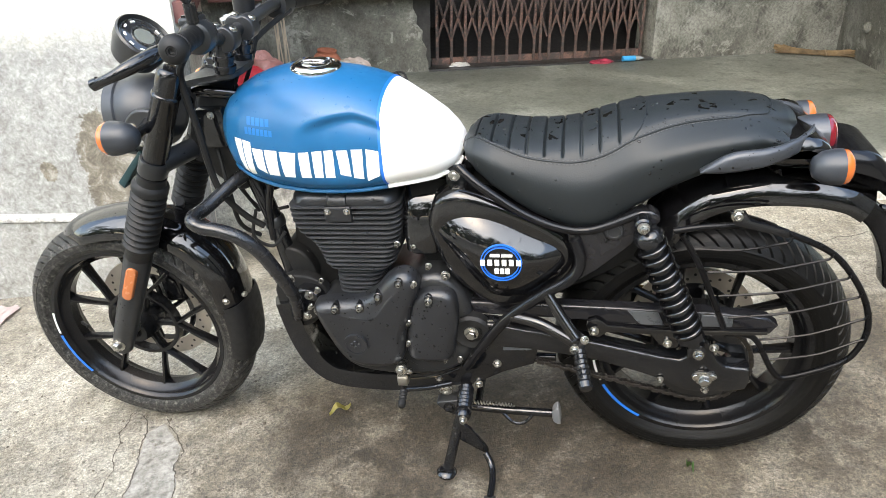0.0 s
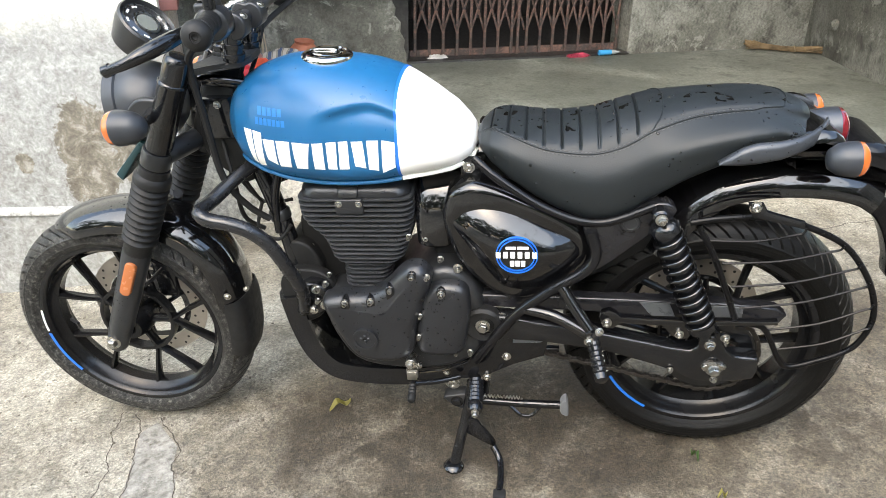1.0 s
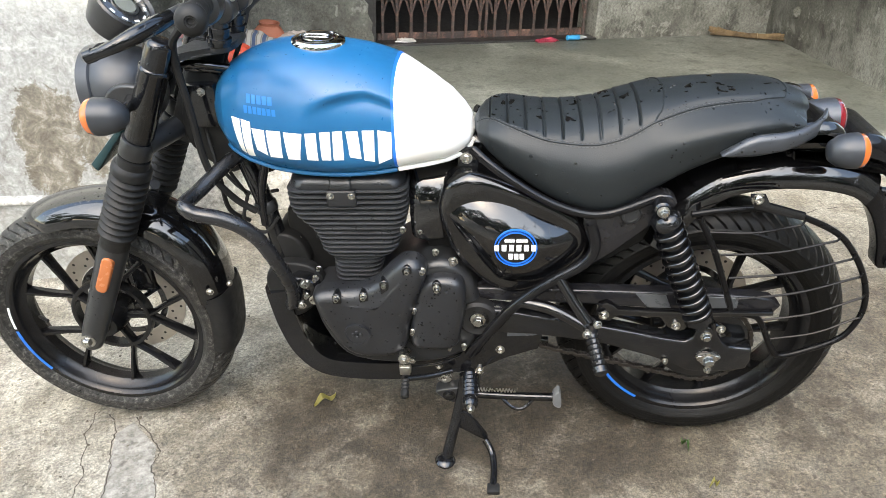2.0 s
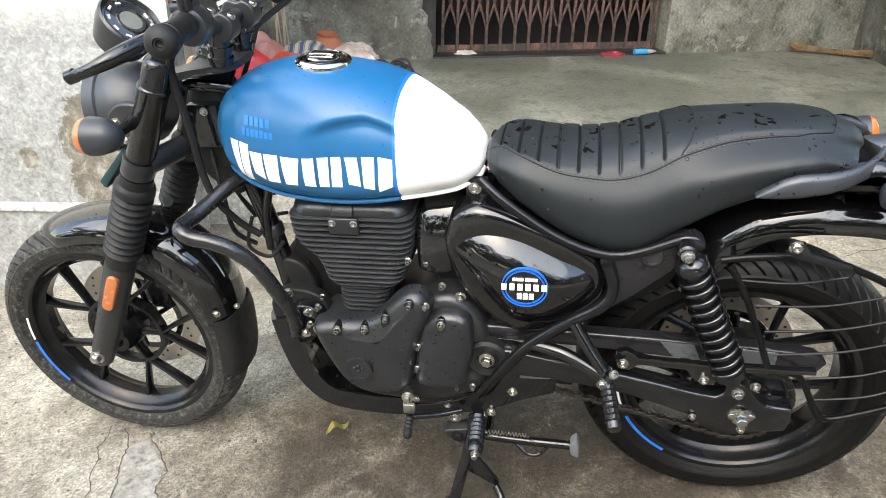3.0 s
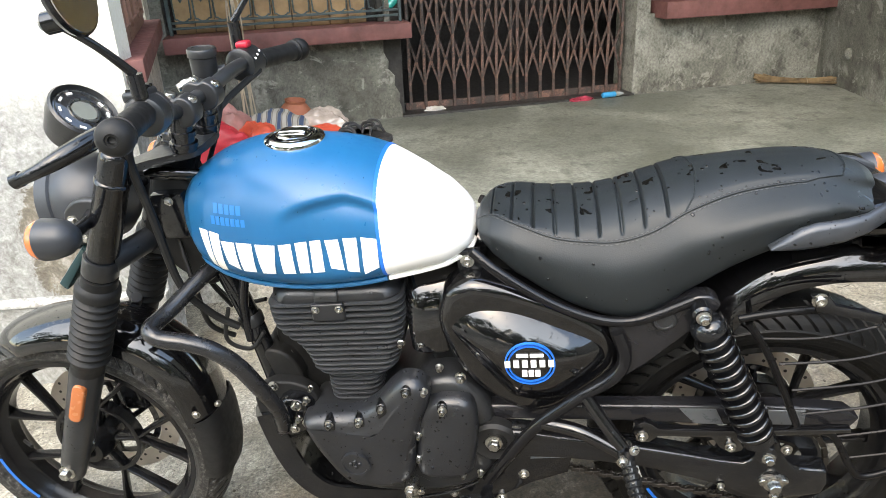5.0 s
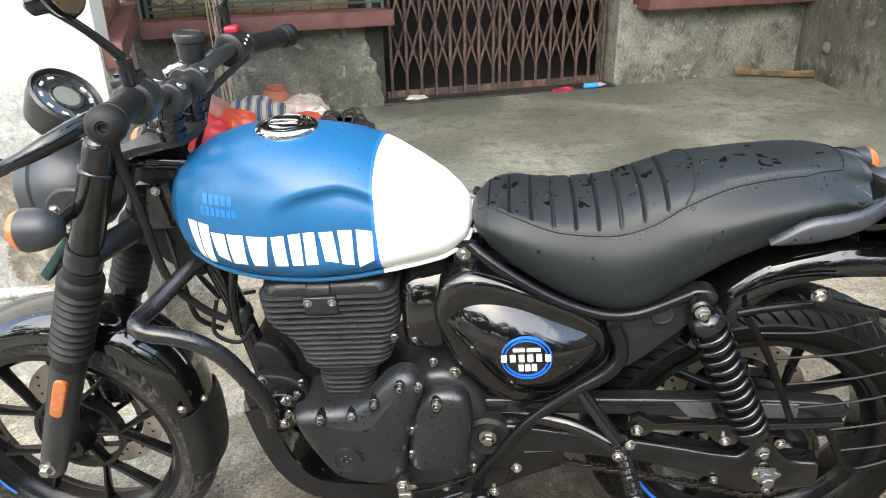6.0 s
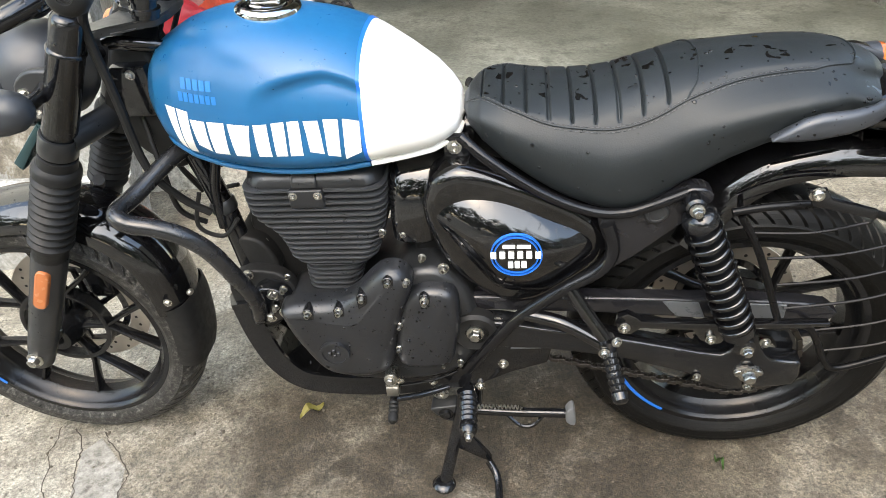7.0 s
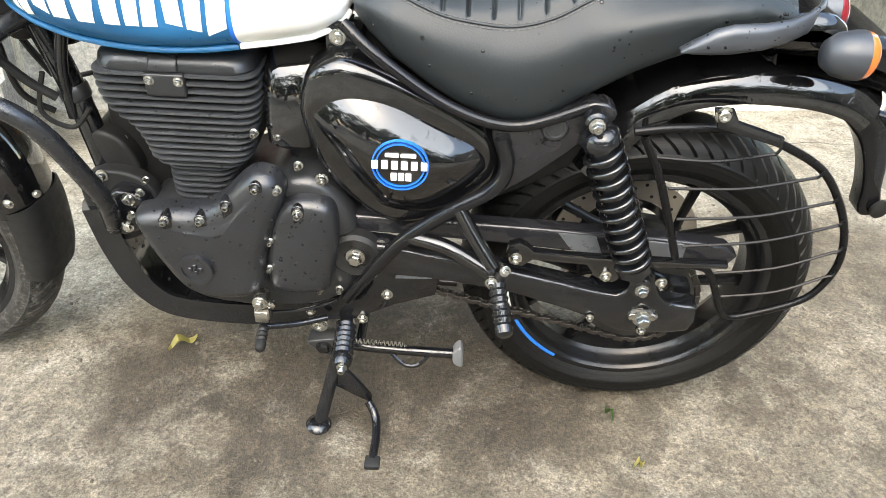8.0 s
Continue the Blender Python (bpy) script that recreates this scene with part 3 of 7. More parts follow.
def build_wheel(name, c, r, w, rim_r, label, first, tread, count=44, cut=0.0065):
    hw = w * 0.36
    bms = [wheel_ring([(-hw, rim_r + 0.004), (-hw - 0.006, rim_r + 0.006), (-hw - 0.006, rim_r - 0.004), (-hw - 0.001, rim_r - 0.009), (-hw + 0.004, rim_r - 0.011), (-hw + 0.016, rim_r - 0.015), (-hw + 0.026, rim_r - 0.026), (hw - 0.026, rim_r - 0.026), (hw - 0.016, rim_r - 0.015), (hw - 0.004, rim_r - 0.011), (hw + 0.001, rim_r - 0.009), (hw + 0.006, rim_r - 0.004), (hw + 0.006, rim_r + 0.006), (hw, rim_r + 0.004)], c)]
    bms.append(hoop([(-0.05, 0.016), (-0.05, 0.030), (-0.02, 0.040), (0.02, 0.040), (0.05, 0.030), (0.05, 0.016)], c, (0, 1, 0), 32))
    bms.append(hoop([(-0.012, 0.086), (-0.013, 0.089), (-0.013, 0.093), (-0.012, 0.096), (0.012, 0.096), (0.012, 0.086)], c, (0, 1, 0), 40))
    wheel = part(name, bm_join(*bms), M_WHEEL, bike, label)
    part("tyre", tyre_mesh(c, r, w, rim_r, count, cut), tread, wheel, "damp black tyre with grooved tread")
    for i in range(5):
        a = radians(first) + 2 * math.pi * i / 5
        stem = Vector((math.cos(a), 0, math.sin(a)))
        for s in (-0.32, 0.32):
            end = Vector((math.cos(a + s), 0, math.sin(a + s)))
            knee = Vector((math.cos(a + s * 0.68), 0, math.sin(a + s * 0.68)))
            near = Vector((math.cos(a + s * 0.1), 0, math.sin(a + s * 0.1)))
            pts = [c + stem * 0.04, c + near * 0.090, c + knee * 0.138, c + end * (rim_r - 0.022)]
            rings = smooth_line(pts, 4)
            sk = []
            for k, p in enumerate(rings):
                d = (rings[min(k + 1, len(rings) - 1)] - rings[max(k - 1, 0)]).normalized()
                sd = Vector((d.z, 0, -d.x))
                f = 1.0 - 0.25 * math.sin(math.pi * k / (len(rings) - 1))
                u, v = 0.0066 * f, 0.015 * f
                sk.append([p + sd * x + Vector((0, y, 0)) for x, y in ((-u, -v * 0.6), (-u * 0.5, -v), (u * 0.5, -v), (u, -v * 0.6), (u, v * 0.6), (u * 0.5, v), (-u * 0.5, v), (-u, v * 0.6))])
            part("spoke", loft(sk), M_WHEEL, wheel)
    return wheel


def stripe(c, rim_r, a0, a1, y, width=0.006, n=14):
    ring = []
    for i in range(n + 1):
        a = radians(a0 + (a1 - a0) * i / n)
        d = Vector((math.cos(a), 0, math.sin(a)))
        ring.append([c + d * (rim_r - width / 2) + Vector((0, y, 0)), c + d * (rim_r + width / 2) + Vector((0, y, 0)), c + d * (rim_r + width / 2) + Vector((0, y - 0.0012, 0)), c + d * (rim_r - width / 2) + Vector((0, y - 0.0012, 0))])
    return loft(ring)


front_wheel = build_wheel("front_wheel", FRONT_AXLE, 0.297, 0.108, 0.226, "black alloy front wheel with split spokes", 143, tread_material("front_tread", FRONT_AXLE, 0.15), 62, 0.0042)
rear_wheel = build_wheel("rear_wheel", REAR_AXLE, 0.307, 0.136, 0.2225, "black alloy rear wheel with a wide tyre", 48, tread_material("rear_tread", REAR_AXLE, 0.010), 64, 0.005)
part("rim_tape", stripe(FRONT_AXLE, 0.2265, 186, 218, -0.0455, 0.007), M_SKYBLUE, front_wheel, "bright blue rim tape")
part("rim_mark", stripe(FRONT_AXLE, 0.2265, 168, 184, -0.0455, 0.005), M_WHITE, front_wheel, "white marking on the rim")
part("rim_tape", stripe(REAR_AXLE, 0.2220, 207, 238.5, -0.0555), M_SKYBLUE, rear_wheel, "bright blue rim tape")
part("rim_mark", stripe(REAR_AXLE, 0.2220, 188, 203, -0.0555, 0.005), M_WHITE, rear_wheel, "white marking on the rim")
part("valve", tube([FRONT_AXLE + Vector((-0.183, -0.01, -0.005)), FRONT_AXLE + Vector((-0.15, -0.03, -0.002))], 0.004, 8, 2), M_RUBBER, front_wheel)
for ax, yy, rr, wh in ((FRONT_AXLE, 0.058, 0.15, front_wheel), (REAR_AXLE, 0.075, 0.135, rear_wheel)):
    part("brake_disc", hoop([(yy, rr - 0.042), (yy, rr), (yy + 0.005, rr), (yy + 0.005, rr - 0.042)], ax, (0, 1, 0), 64), M_DISC, wh, "drilled steel brake disc")
    spider = [hoop([(yy + 0.001, 0.026), (yy + 0.001, 0.046), (yy + 0.004, 0.046), (yy + 0.004, 0.026)], ax, (0, 1, 0), 30), hoop([(yy + 0.001, rr - 0.058), (yy + 0.001, rr - 0.044), (yy + 0.004, rr - 0.044), (yy + 0.004, rr - 0.058)], ax, (0, 1, 0), 48)]
    for i in range(6):
        a0, a1 = math.pi / 3 * i, math.pi / 3 * i + 0.35
        spider.append(tube([ax + Vector((0.042 * math.cos(a0), yy + 0.002, 0.042 * math.sin(a0))), ax + Vector(((rr - 0.05) * math.cos(a1), yy + 0.002, (rr - 0.05) * math.sin(a1)))], 0.0065, 8, 2))
    part("disc_carrier", bm_join(*spider), M_SATIN, wh)
    # small dark cylinders stand in for the shaded holes
    hole = mesh_of("drilling", turned([(0, 0.0035), (0.0062, 0.0035)], (0, 0, 0), (0, 1, 0), 8), M_SHADE)
    for i in range(40):
        a = 2 * math.pi * i / 40
        q = rr - (0.010, 0.020, 0.031)[i % 3]
        ob = new("drilling", hole)
        ob.parent = wh
        ob.matrix_basis = Matrix.Translation(ax + Vector((q * math.cos(a), yy - 0.0006, q * math.sin(a))))

# x, top, seam height, seam half width, widest half width, bottom
SEAT = [(0.207, 0.793, 0.789, 0.02, 0.03, 0.783), (0.215, 0.804, 0.799, 0.035, 0.06, 0.768), (0.235, 0.816, 0.812, 0.052, 0.085, 0.750), (0.27, 0.816, 0.808, 0.080, 0.105, 0.722), (0.33, 0.814, 0.790, 0.10, 0.12, 0.684),
        (0.38, 0.815, 0.782, 0.105, 0.126, 0.658), (0.43, 0.823, 0.780, 0.106, 0.130, 0.643), (0.48, 0.838, 0.793, 0.104, 0.130, 0.650), (0.53, 0.849, 0.819, 0.096, 0.128, 0.685), (0.60, 0.857, 0.836, 0.077, 0.126, 0.728),
        (0.68, 0.860, 0.844, 0.070, 0.120, 0.760), (0.72, 0.859, 0.843, 0.068, 0.113, 0.772), (0.745, 0.856, 0.838, 0.065, 0.105, 0.779), (0.770, 0.849, 0.828, 0.060, 0.102, 0.780), (0.795, 0.840, 0.818, 0.050, 0.090, 0.782), (0.812, 0.828, 0.809, 0.034, 0.066, 0.785), (0.8205, 0.810, 0.800, 0.012, 0.026, 0.790)]


def seat_ring(x):
    top, zs, ys, yw, bot = interp(SEAT, x)
    mid = (zs + bot) / 2
    pts = [(0, top), (ys * 0.45, top - (top - zs) * 0.12), (ys * 0.82, top - (top - zs) * 0.5), (ys, zs), (yw, zs - (zs - bot) * 0.3), (yw * 1.0, mid - (zs - bot) * 0.12), (yw * 0.93, bot + (zs - bot) * 0.12), (yw * 0.8, bot)]
    line = [(p.x, p.y) for p in smooth_line([(y, z, 0) for y, z in pts], 4)]
    if 0.235 < x < 0.53:
        ph = (x - 0.235) / 0.0335
        g = abs((ph - math.floor(ph)) - 0.5) * 2
        dent = 0.0065 * max(0.0, (g - 0.80) / 0.20)
        line = [(y, z - (dent if y < ys * 0.93 and z > zs else 0)) for y, z in line]
    left = [Vector((x, -y, z)) for y, z in line]
    return left + [Vector((x, y, z)) for y, z in line[:0:-1]]


seat_x = [0.207 + 0.613 * i / 360 for i in range(361)]
seat = part("seat", loft([seat_ring(x) for x in seat_x]), M_SEAT, bike, "black pleated vinyl saddle with raindrops")
edge = [(0.212 + 0.488 * i / 30, 12) for i in range(31)] + [(0.718, 11), (0.733, 10), (0.745, 9), (0.755, 8), (0.762, 6), (0.767, 4), (0.769, 2), (0.770, 0)]
near = [seat_ring(x)[k] + Vector((0, -0.0004, 0.0006)) for x, k in edge]
loop = near + [Vector((p.x, -p.y, p.z)) for p in near[-2::-1]]
part("piping", tube(loop, 0.0015, 6, 2), M_SEAT, seat)
part("piping", tube([(p.x, p.y * 1.003, p.z + 0.0006) for p in (seat_ring(0.553 - 0.026 * (q / 12) ** 2)[q] for q in range(-12, 13))], 0.0015, 6, 2), M_SEAT, seat)

# a row of stitches on either side of the seam
stitches = []
for x, k in [(0.222 + 0.0075 * i, 12) for i in range(64)]:
    for to, gap in ((13, 0.0042), (11, 0.0036)):
        a, b = seat_ring(x), seat_ring(x + 0.0045)
        p, q = (r[k] + (r[to] - r[k]).normalized() * gap + Vector((0, -0.0006, 0.0004)) for r in (a, b))
        for sg in (-1, 1):
            stitches.append(tube([Vector((p.x, -sg * p.y, p.z)), Vector((q.x, -sg * q.y, q.z))], 0.0006, 5, 1, curve=False))
thread = part("stitching", bm_join(*stitches), plain("grey_thread", (0.05, 0.052, 0.055), 0.6, grain=0.2), seat)
tagged(thread, "grey stitching along the seam", kind="stuff")

# engine
part("crankcase", bm_join(domed([(-0.13, 0.45), (-0.12, 0.36), (-0.06, 0.28), (0.10, 0.27), (0.20, 0.32), (0.215, 0.42), (0.198, 0.49), (0.155, 0.535), (0.10, 0.53), (0.055, 0.49), (0.0, 0.462), (-0.07, 0.455)], 0.13, -0.125, 0.02)), M_MATT, bike, "black engine case")
part("crank_cover", domed([(-0.122, 0.478), (-0.123, 0.448), (-0.103, 0.391), (-0.068, 0.330), (-0.015, 0.313), (0.038, 0.321), (0.062, 0.351), (0.073, 0.406), (0.090, 0.46), (0.108, 0.512), (0.110, 0.540), (0.095, 0.559), (0.070, 0.562), (0.045, 0.545), (0.012, 0.511), (-0.028, 0.491), (-0.085, 0.487)], -0.12, -0.166, 0.028, 9, 6, crown=0.004), M_ENGINE, bike, "satin black left engine cover with raindrops")
part("sprocket_cover", domed([(0.077, 0.437), (0.092, 0.489), (0.126, 0.514), (0.176, 0.507), (0.187, 0.463), (0.177, 0.384), (0.156, 0.335), (0.072, 0.340)], -0.09, -0.155, 0.02, 5, 5, crown=0.004), M_ENGINE, bike, "satin black sprocket cover")


def rounded_rect(x0, x1, y0, y1, r, z, n=5):
    out = []
    for cx, cy, a0 in ((x1 - r, y1 - r, 0), (x0 + r, y1 - r, 90), (x0 + r, y0 + r, 180), (x1 - r, y0 + r, 270)):
        for i in range(n + 1):
            a = radians(a0 + 90 * i / n)
            out.append(Vector((cx + r * math.cos(a), cy + r * math.sin(a), z)))
    return out


FINS = [(0.44, -0.096, 0.000, 0.074), (0.485, -0.095, 0.008, 0.078), (0.518, -0.094, 0.020, 0.082), (0.534, -0.108, 0.044, 0.094), (0.565, -0.114, 0.056, 0.098), (0.595, -0.126, 0.066, 0.101), (0.625, -0.152, 0.073, 0.104), (0.650, -0.161, 0.077, 0.104), (0.70, -0.161, 0.079, 0.104)]
cyl = part("cylinder", bm_join(loft([rounded_rect(interp(FINS, z)[0] + 0.018, interp(FINS, z)[1] - 0.018, -interp(FINS, z)[2] + 0.02, interp(FINS, z)[2] - 0.02, 0.03, z) for z in [0.445 + 0.023 * i for i in range(11)]])), M_MATT, bike, "black air-cooled cylinder")
for i in range(20):
    z = 0.458 + 0.0118 * i
    x0, x1, yh = interp(FINS, z)
    part("fin", loft([rounded_rect(x0 + 0.002, x1 - 0.002, -yh + 0.002, yh - 0.002, 0.026, z), rounded_rect(x0, x1, -yh, yh, 0.028, z + 0.0012), rounded_rect(x0, x1, -yh, yh, 0.028, z + 0.0038), rounded_rect(x0 + 0.002, x1 - 0.002, -yh + 0.002, yh - 0.002, 0.026, z + 0.005)]), M_FIN, cyl)
head = part("cylinder_head", loft([rounded_rect(x0, x1, -y, y, 0.036, z, 8) for x0, x1, y, z in ((-0.154, 0.072, 0.098, 0.686), (-0.156, 0.074, 0.100, 0.691), (-0.153, 0.071, 0.097, 0.703), (-0.142, 0.062, 0.086, 0.714), (-0.12, 0.045, 0.068, 0.721))]), M_ENGINE, bike, "black cylinder head cover")
part("head_recess", loft([rounded_rect(-0.071, -0.029, -0.104 + d, -0.09, 0.004, z, 4) for d, z in ((0.0, 0.6915), (0.0, 0.697), (0.006, 0.706), (0.012, 0.712))]), M_MATT, head)

# side panel
PANEL = [(0.137, 0.650), (0.143, 0.684), (0.160, 0.712), (0.198, 0.726), (0.250, 0.716), (0.318, 0.688), (0.381, 0.654), (0.417, 0.620), (0.429, 0.574), (0.418, 0.539), (0.375, 0.500), (0.328, 0.464), (0.280, 0.455), (0.234, 0.474), (0.176, 0.530), (0.146, 0.600)]
panel_surround = part("side_panel", domed(PANEL, -0.06, -0.120, 0.022, 6, 5), M_GLOSS, bike, "black side panel with a round badge")
part("cover", pillow([(0.152, 0.640), (0.160, 0.660), (0.180, 0.674), (0.214, 0.681), (0.266, 0.672), (0.342, 0.638), (0.400, 0.606), (0.415, 0.582), (0.410, 0.556), (0.388, 0.525), (0.343, 0.490), (0.300, 0.482), (0.262, 0.487), (0.238, 0.504), (0.190, 0.575)], -0.113, -0.155, 22), M_GLOSS, panel_surround, "gloss black cover")

# forks
for sgn, nm in ((-1, "fork_leg"), (1, "fork_leg")):
    top, bot = Vector((-0.325, sgn * 0.108, 0.985)), Vector((-0.657, sgn * 0.108, 0.325))
    d = (bot - top).normalized()
    ln = (bot - top).length
    leg = part("fork_leg", turned([(-0.001, 0.002), (0.0, 0.017), (0.002, 0.0205), (0.007, 0.0238), (0.013, 0.0248), (0.052, 0.0252), (0.054, 0.0275), (0.0575, 0.0282), (0.060, 0.0265), (0.27, 0.0262)], top, d, 28), M_SATIN, bike, "black telescopic fork leg")
    part("clamp_ring", hoop([(0.205, 0.024), (0.205, 0.0295), (0.207, 0.0305), (0.238, 0.0305), (0.240, 0.0295), (0.240, 0.024)], top, d, 28), M_MATT, leg)
    prof = [(0.244, 0.026), (0.246, 0.030), (0.262, 0.031), (0.266, 0.0365), (0.272, 0.038), (0.283, 0.038)]
    for k in range(9):
        prof += [(0.290 + 0.0165 * k, 0.030), (0.2965 + 0.0165 * k, 0.0375), (0.300 + 0.0165 * k, 0.0375)]
    prof += [(0.445, 0.03), (0.47, 0.03)]
    part("gaiter", turned(prof, top, d, 28), M_RUBBER, leg, "ribbed rubber fork gaiter")
    part("slider", turned([(0.46, 0.029), (0.47, 0.031), (ln - 0.03, 0.027), (ln + 0.02, 0.024), (ln + 0.028, 0.018)], top, d, 24), M_MATT, leg)
part("headlight", turned([(-0.055, 0.03), (-0.05, 0.055), (-0.03, 0.072), (0.0, 0.082), (0.03, 0.085), (0.033, 0.083), (0.036, 0.087), (0.06, 0.086), (0.064, 0.078), (0.064, 0.02)], (-0.462, 0, 0.866), (-0.985, 0, -0.1), 36), M_SHELL, bike, "matt black round headlamp shell")

# steering head, bars and controls
part("lower_yoke", bm_join(tube([(-0.41, -0.108, 0.79), (-0.375, 0, 0.79), (-0.41, 0.108, 0.79)], 0.022, 12, 4), tube([(-0.36, 0, 0.80), (-0.285, 0, 0.94)], 0.026, 16, 2)), M_MATT, bike)
YOKE = [(-0.350, -0.104), (-0.338, -0.108), (-0.318, -0.104), (-0.278, -0.070), (-0.232, -0.050), (-0.228, 0.0), (-0.232, 0.050), (-0.278, 0.070), (-0.318, 0.104), (-0.338, 0.108), (-0.350, 0.104), (-0.346, 0.085), (-0.315, 0.040), (-0.310, 0.0), (-0.315, -0.040), (-0.346, -0.085)]
yoke_bm = slab([(p.x, p.y) for p in smooth_line([(x, y, 0) for x, y in YOKE], 3, True)][::-1], 0.943, 0.956)
bmesh.ops.bevel(yoke_bm, geom=[e for e in yoke_bm.edges if abs(e.verts[0].co.z - e.verts[1].co.z) < 1e-6], offset=0.003, segments=2, affect="EDGES")
part("upper_yoke", yoke_bm, M_MATT, bike, "black cast upper yoke")
part("stem_nut", turned([(0, 0.020), (0.006, 0.020), (0.007, 0.016), (0.018, 0.016), (0.021, 0.012)], (-0.292, 0, 0.956), (0.12, 0, 1), 6), M_SATIN, bike)
part("headstock", bm_join(tube([(-0.372, 0, 0.765), (-0.292, 0, 0.94)], 0.034, 20, 2), domed([(-0.365, 0.775), (-0.335, 0.90), (-0.305, 0.935), (-0.272, 0.905), (-0.270, 0.81), (-0.255, 0.72), (-0.295, 0.695)], 0.035, -0.035, 0.01)), M_RUBBER, bike, "black steering head and loom cover")
bar = part("handlebar", tube([(-0.175, -0.335, 1.077), (-0.195, -0.22, 1.068), (-0.210, -0.15, 1.052), (-0.236, -0.07, 1.026), (-0.240, -0.03, 1.021), (-0.240, 0.03, 1.021), (-0.232, 0.07, 1.026), (-0.212, 0.15, 1.038), (-0.200, 0.22, 1.03), (-0.165, 0.335, 1.018)], 0.0125, 16, 6), M_MATT, bike, "black tubular handlebar")
for sg in (-1, 1):
    part("riser", turned([(0, 0.020), (0.007, 0.0205), (0.008, 0.0225), (0.014, 0.0225), (0.015, 0.0185), (0.024, 0.0185), (0.025, 0.0215), (0.033, 0.0215), (0.034, 0.018), (0.055, 0.017)], (-0.250, sg * 0.045, 0.956), (0.16, 0, 1), 24), M_SATIN, bar)
    part("bar_clamp", domed([(-0.268, 1.008), (-0.270, 1.026), (-0.262, 1.041), (-0.250, 1.046), (-0.238, 1.042), (-0.226, 1.045), (-0.212, 1.036), (-0.207, 1.020), (-0.212, 1.004), (-0.226, 0.996), (-0.255, 0.998)], sg * 0.045 + 0.016, sg * 0.045 - 0.016, 0.004, 3, 3), M_MATT, bar)
    for x, z in ((-0.2475, 1.043), (-0.214, 1.034)):
        part("clamp_bolt", turned([(0, 0.0078), (0.004, 0.0078), (0.007, 0.0062), (0.0075, 0.003)], (x, sg * 0.045, z), (0.35, 0, 1), 14), M_STEEL, bar)
part("lever_perch", bm_join(turned([(0, 0.0185), (0.020, 0.0185)], (-0.208, -0.158, 1.055), (0.1, -1, 0.18), 20), tube([(-0.212, -0.168, 1.056), (-0.238, -0.19, 1.052), (-0.250, -0.212, 1.050)], [0.013, 0.012, 0.011], 12, 4)), M_MATT, bar, "black clutch lever perch")
part("perch_bolt", turned([(0, 0.008), (0.004, 0.008), (0.007, 0.006), (0.0075, 0.002)], (-0.234, -0.10, 1.036), (-0.1, -0.7, 0.7), 14), M_STEEL, bar)
gd = (Vector((-0.157, -0.36, 1.08)) - Vector((-0.192, -0.235, 1.070))).normalized()
gl = [(0, 0.0165), (0.004, 0.021)]
for k in range(11):
    gl += [(0.010 + 0.0095 * k, 0.0195), (0.014 + 0.0095 * k, 0.0205)]
gl += [(0.112, 0.0245), (0.116, 0.0245), (0.118, 0.020), (0.121, 0.0242), (0.128, 0.0262), (0.134, 0.0262), (0.141, 0.0238), (0.146, 0.0182), (0.148, 0.0095), (0.1462, 0.0085), (0.1462, 0.006), (0.142, 0.005), (0.141, 0.001)]
gl = [(a, r * 0.86) for a, r in gl]
part("grip", turned(gl, (-0.192, -0.225, 1.0695), gd, 28), M_RUBBER, bar, "ribbed black rubber grip")
gr = (Vector((-0.158, 0.36, 1.016)) - Vector((-0.203, 0.22, 1.03))).normalized()
part("grip", turned(gl, (-0.203, 0.225, 1.030), gr, 28), M_RUBBER, bar, "ribbed black rubber grip")
sw = part("switchgear", turned([(0, 0.019), (0.003, 0.026), (0.010, 0.0295), (0.022, 0.0300), (0.0225, 0.0292), (0.024, 0.0292), (0.0245, 0.030), (0.040, 0.0292), (0.049, 0.026), (0.052, 0.020)], (-0.205, -0.172, 1.0605), (0.22, -1, 0.06), 32), M_MATT, bar, "black switch cluster")
part("switch_hood", box(-0.222, -0.186, -0.215, -0.178, 1.080, 1.096, 0.007, 3), M_MATT, sw)
for k, (x, y) in enumerate(((-0.196, -0.186), (-0.196, -0.198), (-0.210, -0.206))):
    part("switch_button", box(x - 0.006, x + 0.006, y - 0.004, y + 0.004, 1.092, 1.0995, 0.002, 2), M_SATIN, sw)
for k in range(4):
    part("switch_legend", box(-0.1765 + 0.0008 * k, -0.1745 + 0.0008 * k, -0.181 - 0.009 * k, -0.178 - 0.009 * k, 1.066 + 0.002 * (k % 2), 1.070 + 0.002 * (k % 2), 0.0006, 1), M_WHITE, sw)
part("switchgear", turned([(0, 0.02), (0.004, 0.029), (0.045, 0.031), (0.05, 0.022)], (-0.216, 0.165, 1.036), (0.1, 1, -0.05), 22), M_MATT, bar, "black switch cluster")
part("stop_switch", box(-0.222, -0.198, 0.180, 0.203, 1.062, 1.074, 0.005, 3), plain("red_switch", (0.45, 0.02, 0.04), 0.4), bar, "red stop switch")
part("button", bm_join(*[turned([(0, 0.0025), (0.002, 0.002)], (-0.185, 0.172 + 0.012 * k, 1.045 + 0.004 * k), (1, 0, 0.4), 10) for k in range(3)]), M_WHITE, bar)
part("clutch_lever", bm_join(tube([(-0.248, -0.205, 1.050), (-0.262, -0.245, 1.046), (-0.285, -0.280, 1.038), (-0.312, -0.298, 1.028), (-0.340, -0.302, 1.019)], [0.0105, 0.0135, 0.0125, 0.0095, 0.0085], 14, 6), turned([(-0.012, 0.004), (-0.006, 0.0105), (0.006, 0.0105), (0.012, 0.004)], (-0.345, -0.30, 1.018), (-1, -0.1, -0.3), 14)), M_SATIN, bar, "black clutch lever with a ball end")
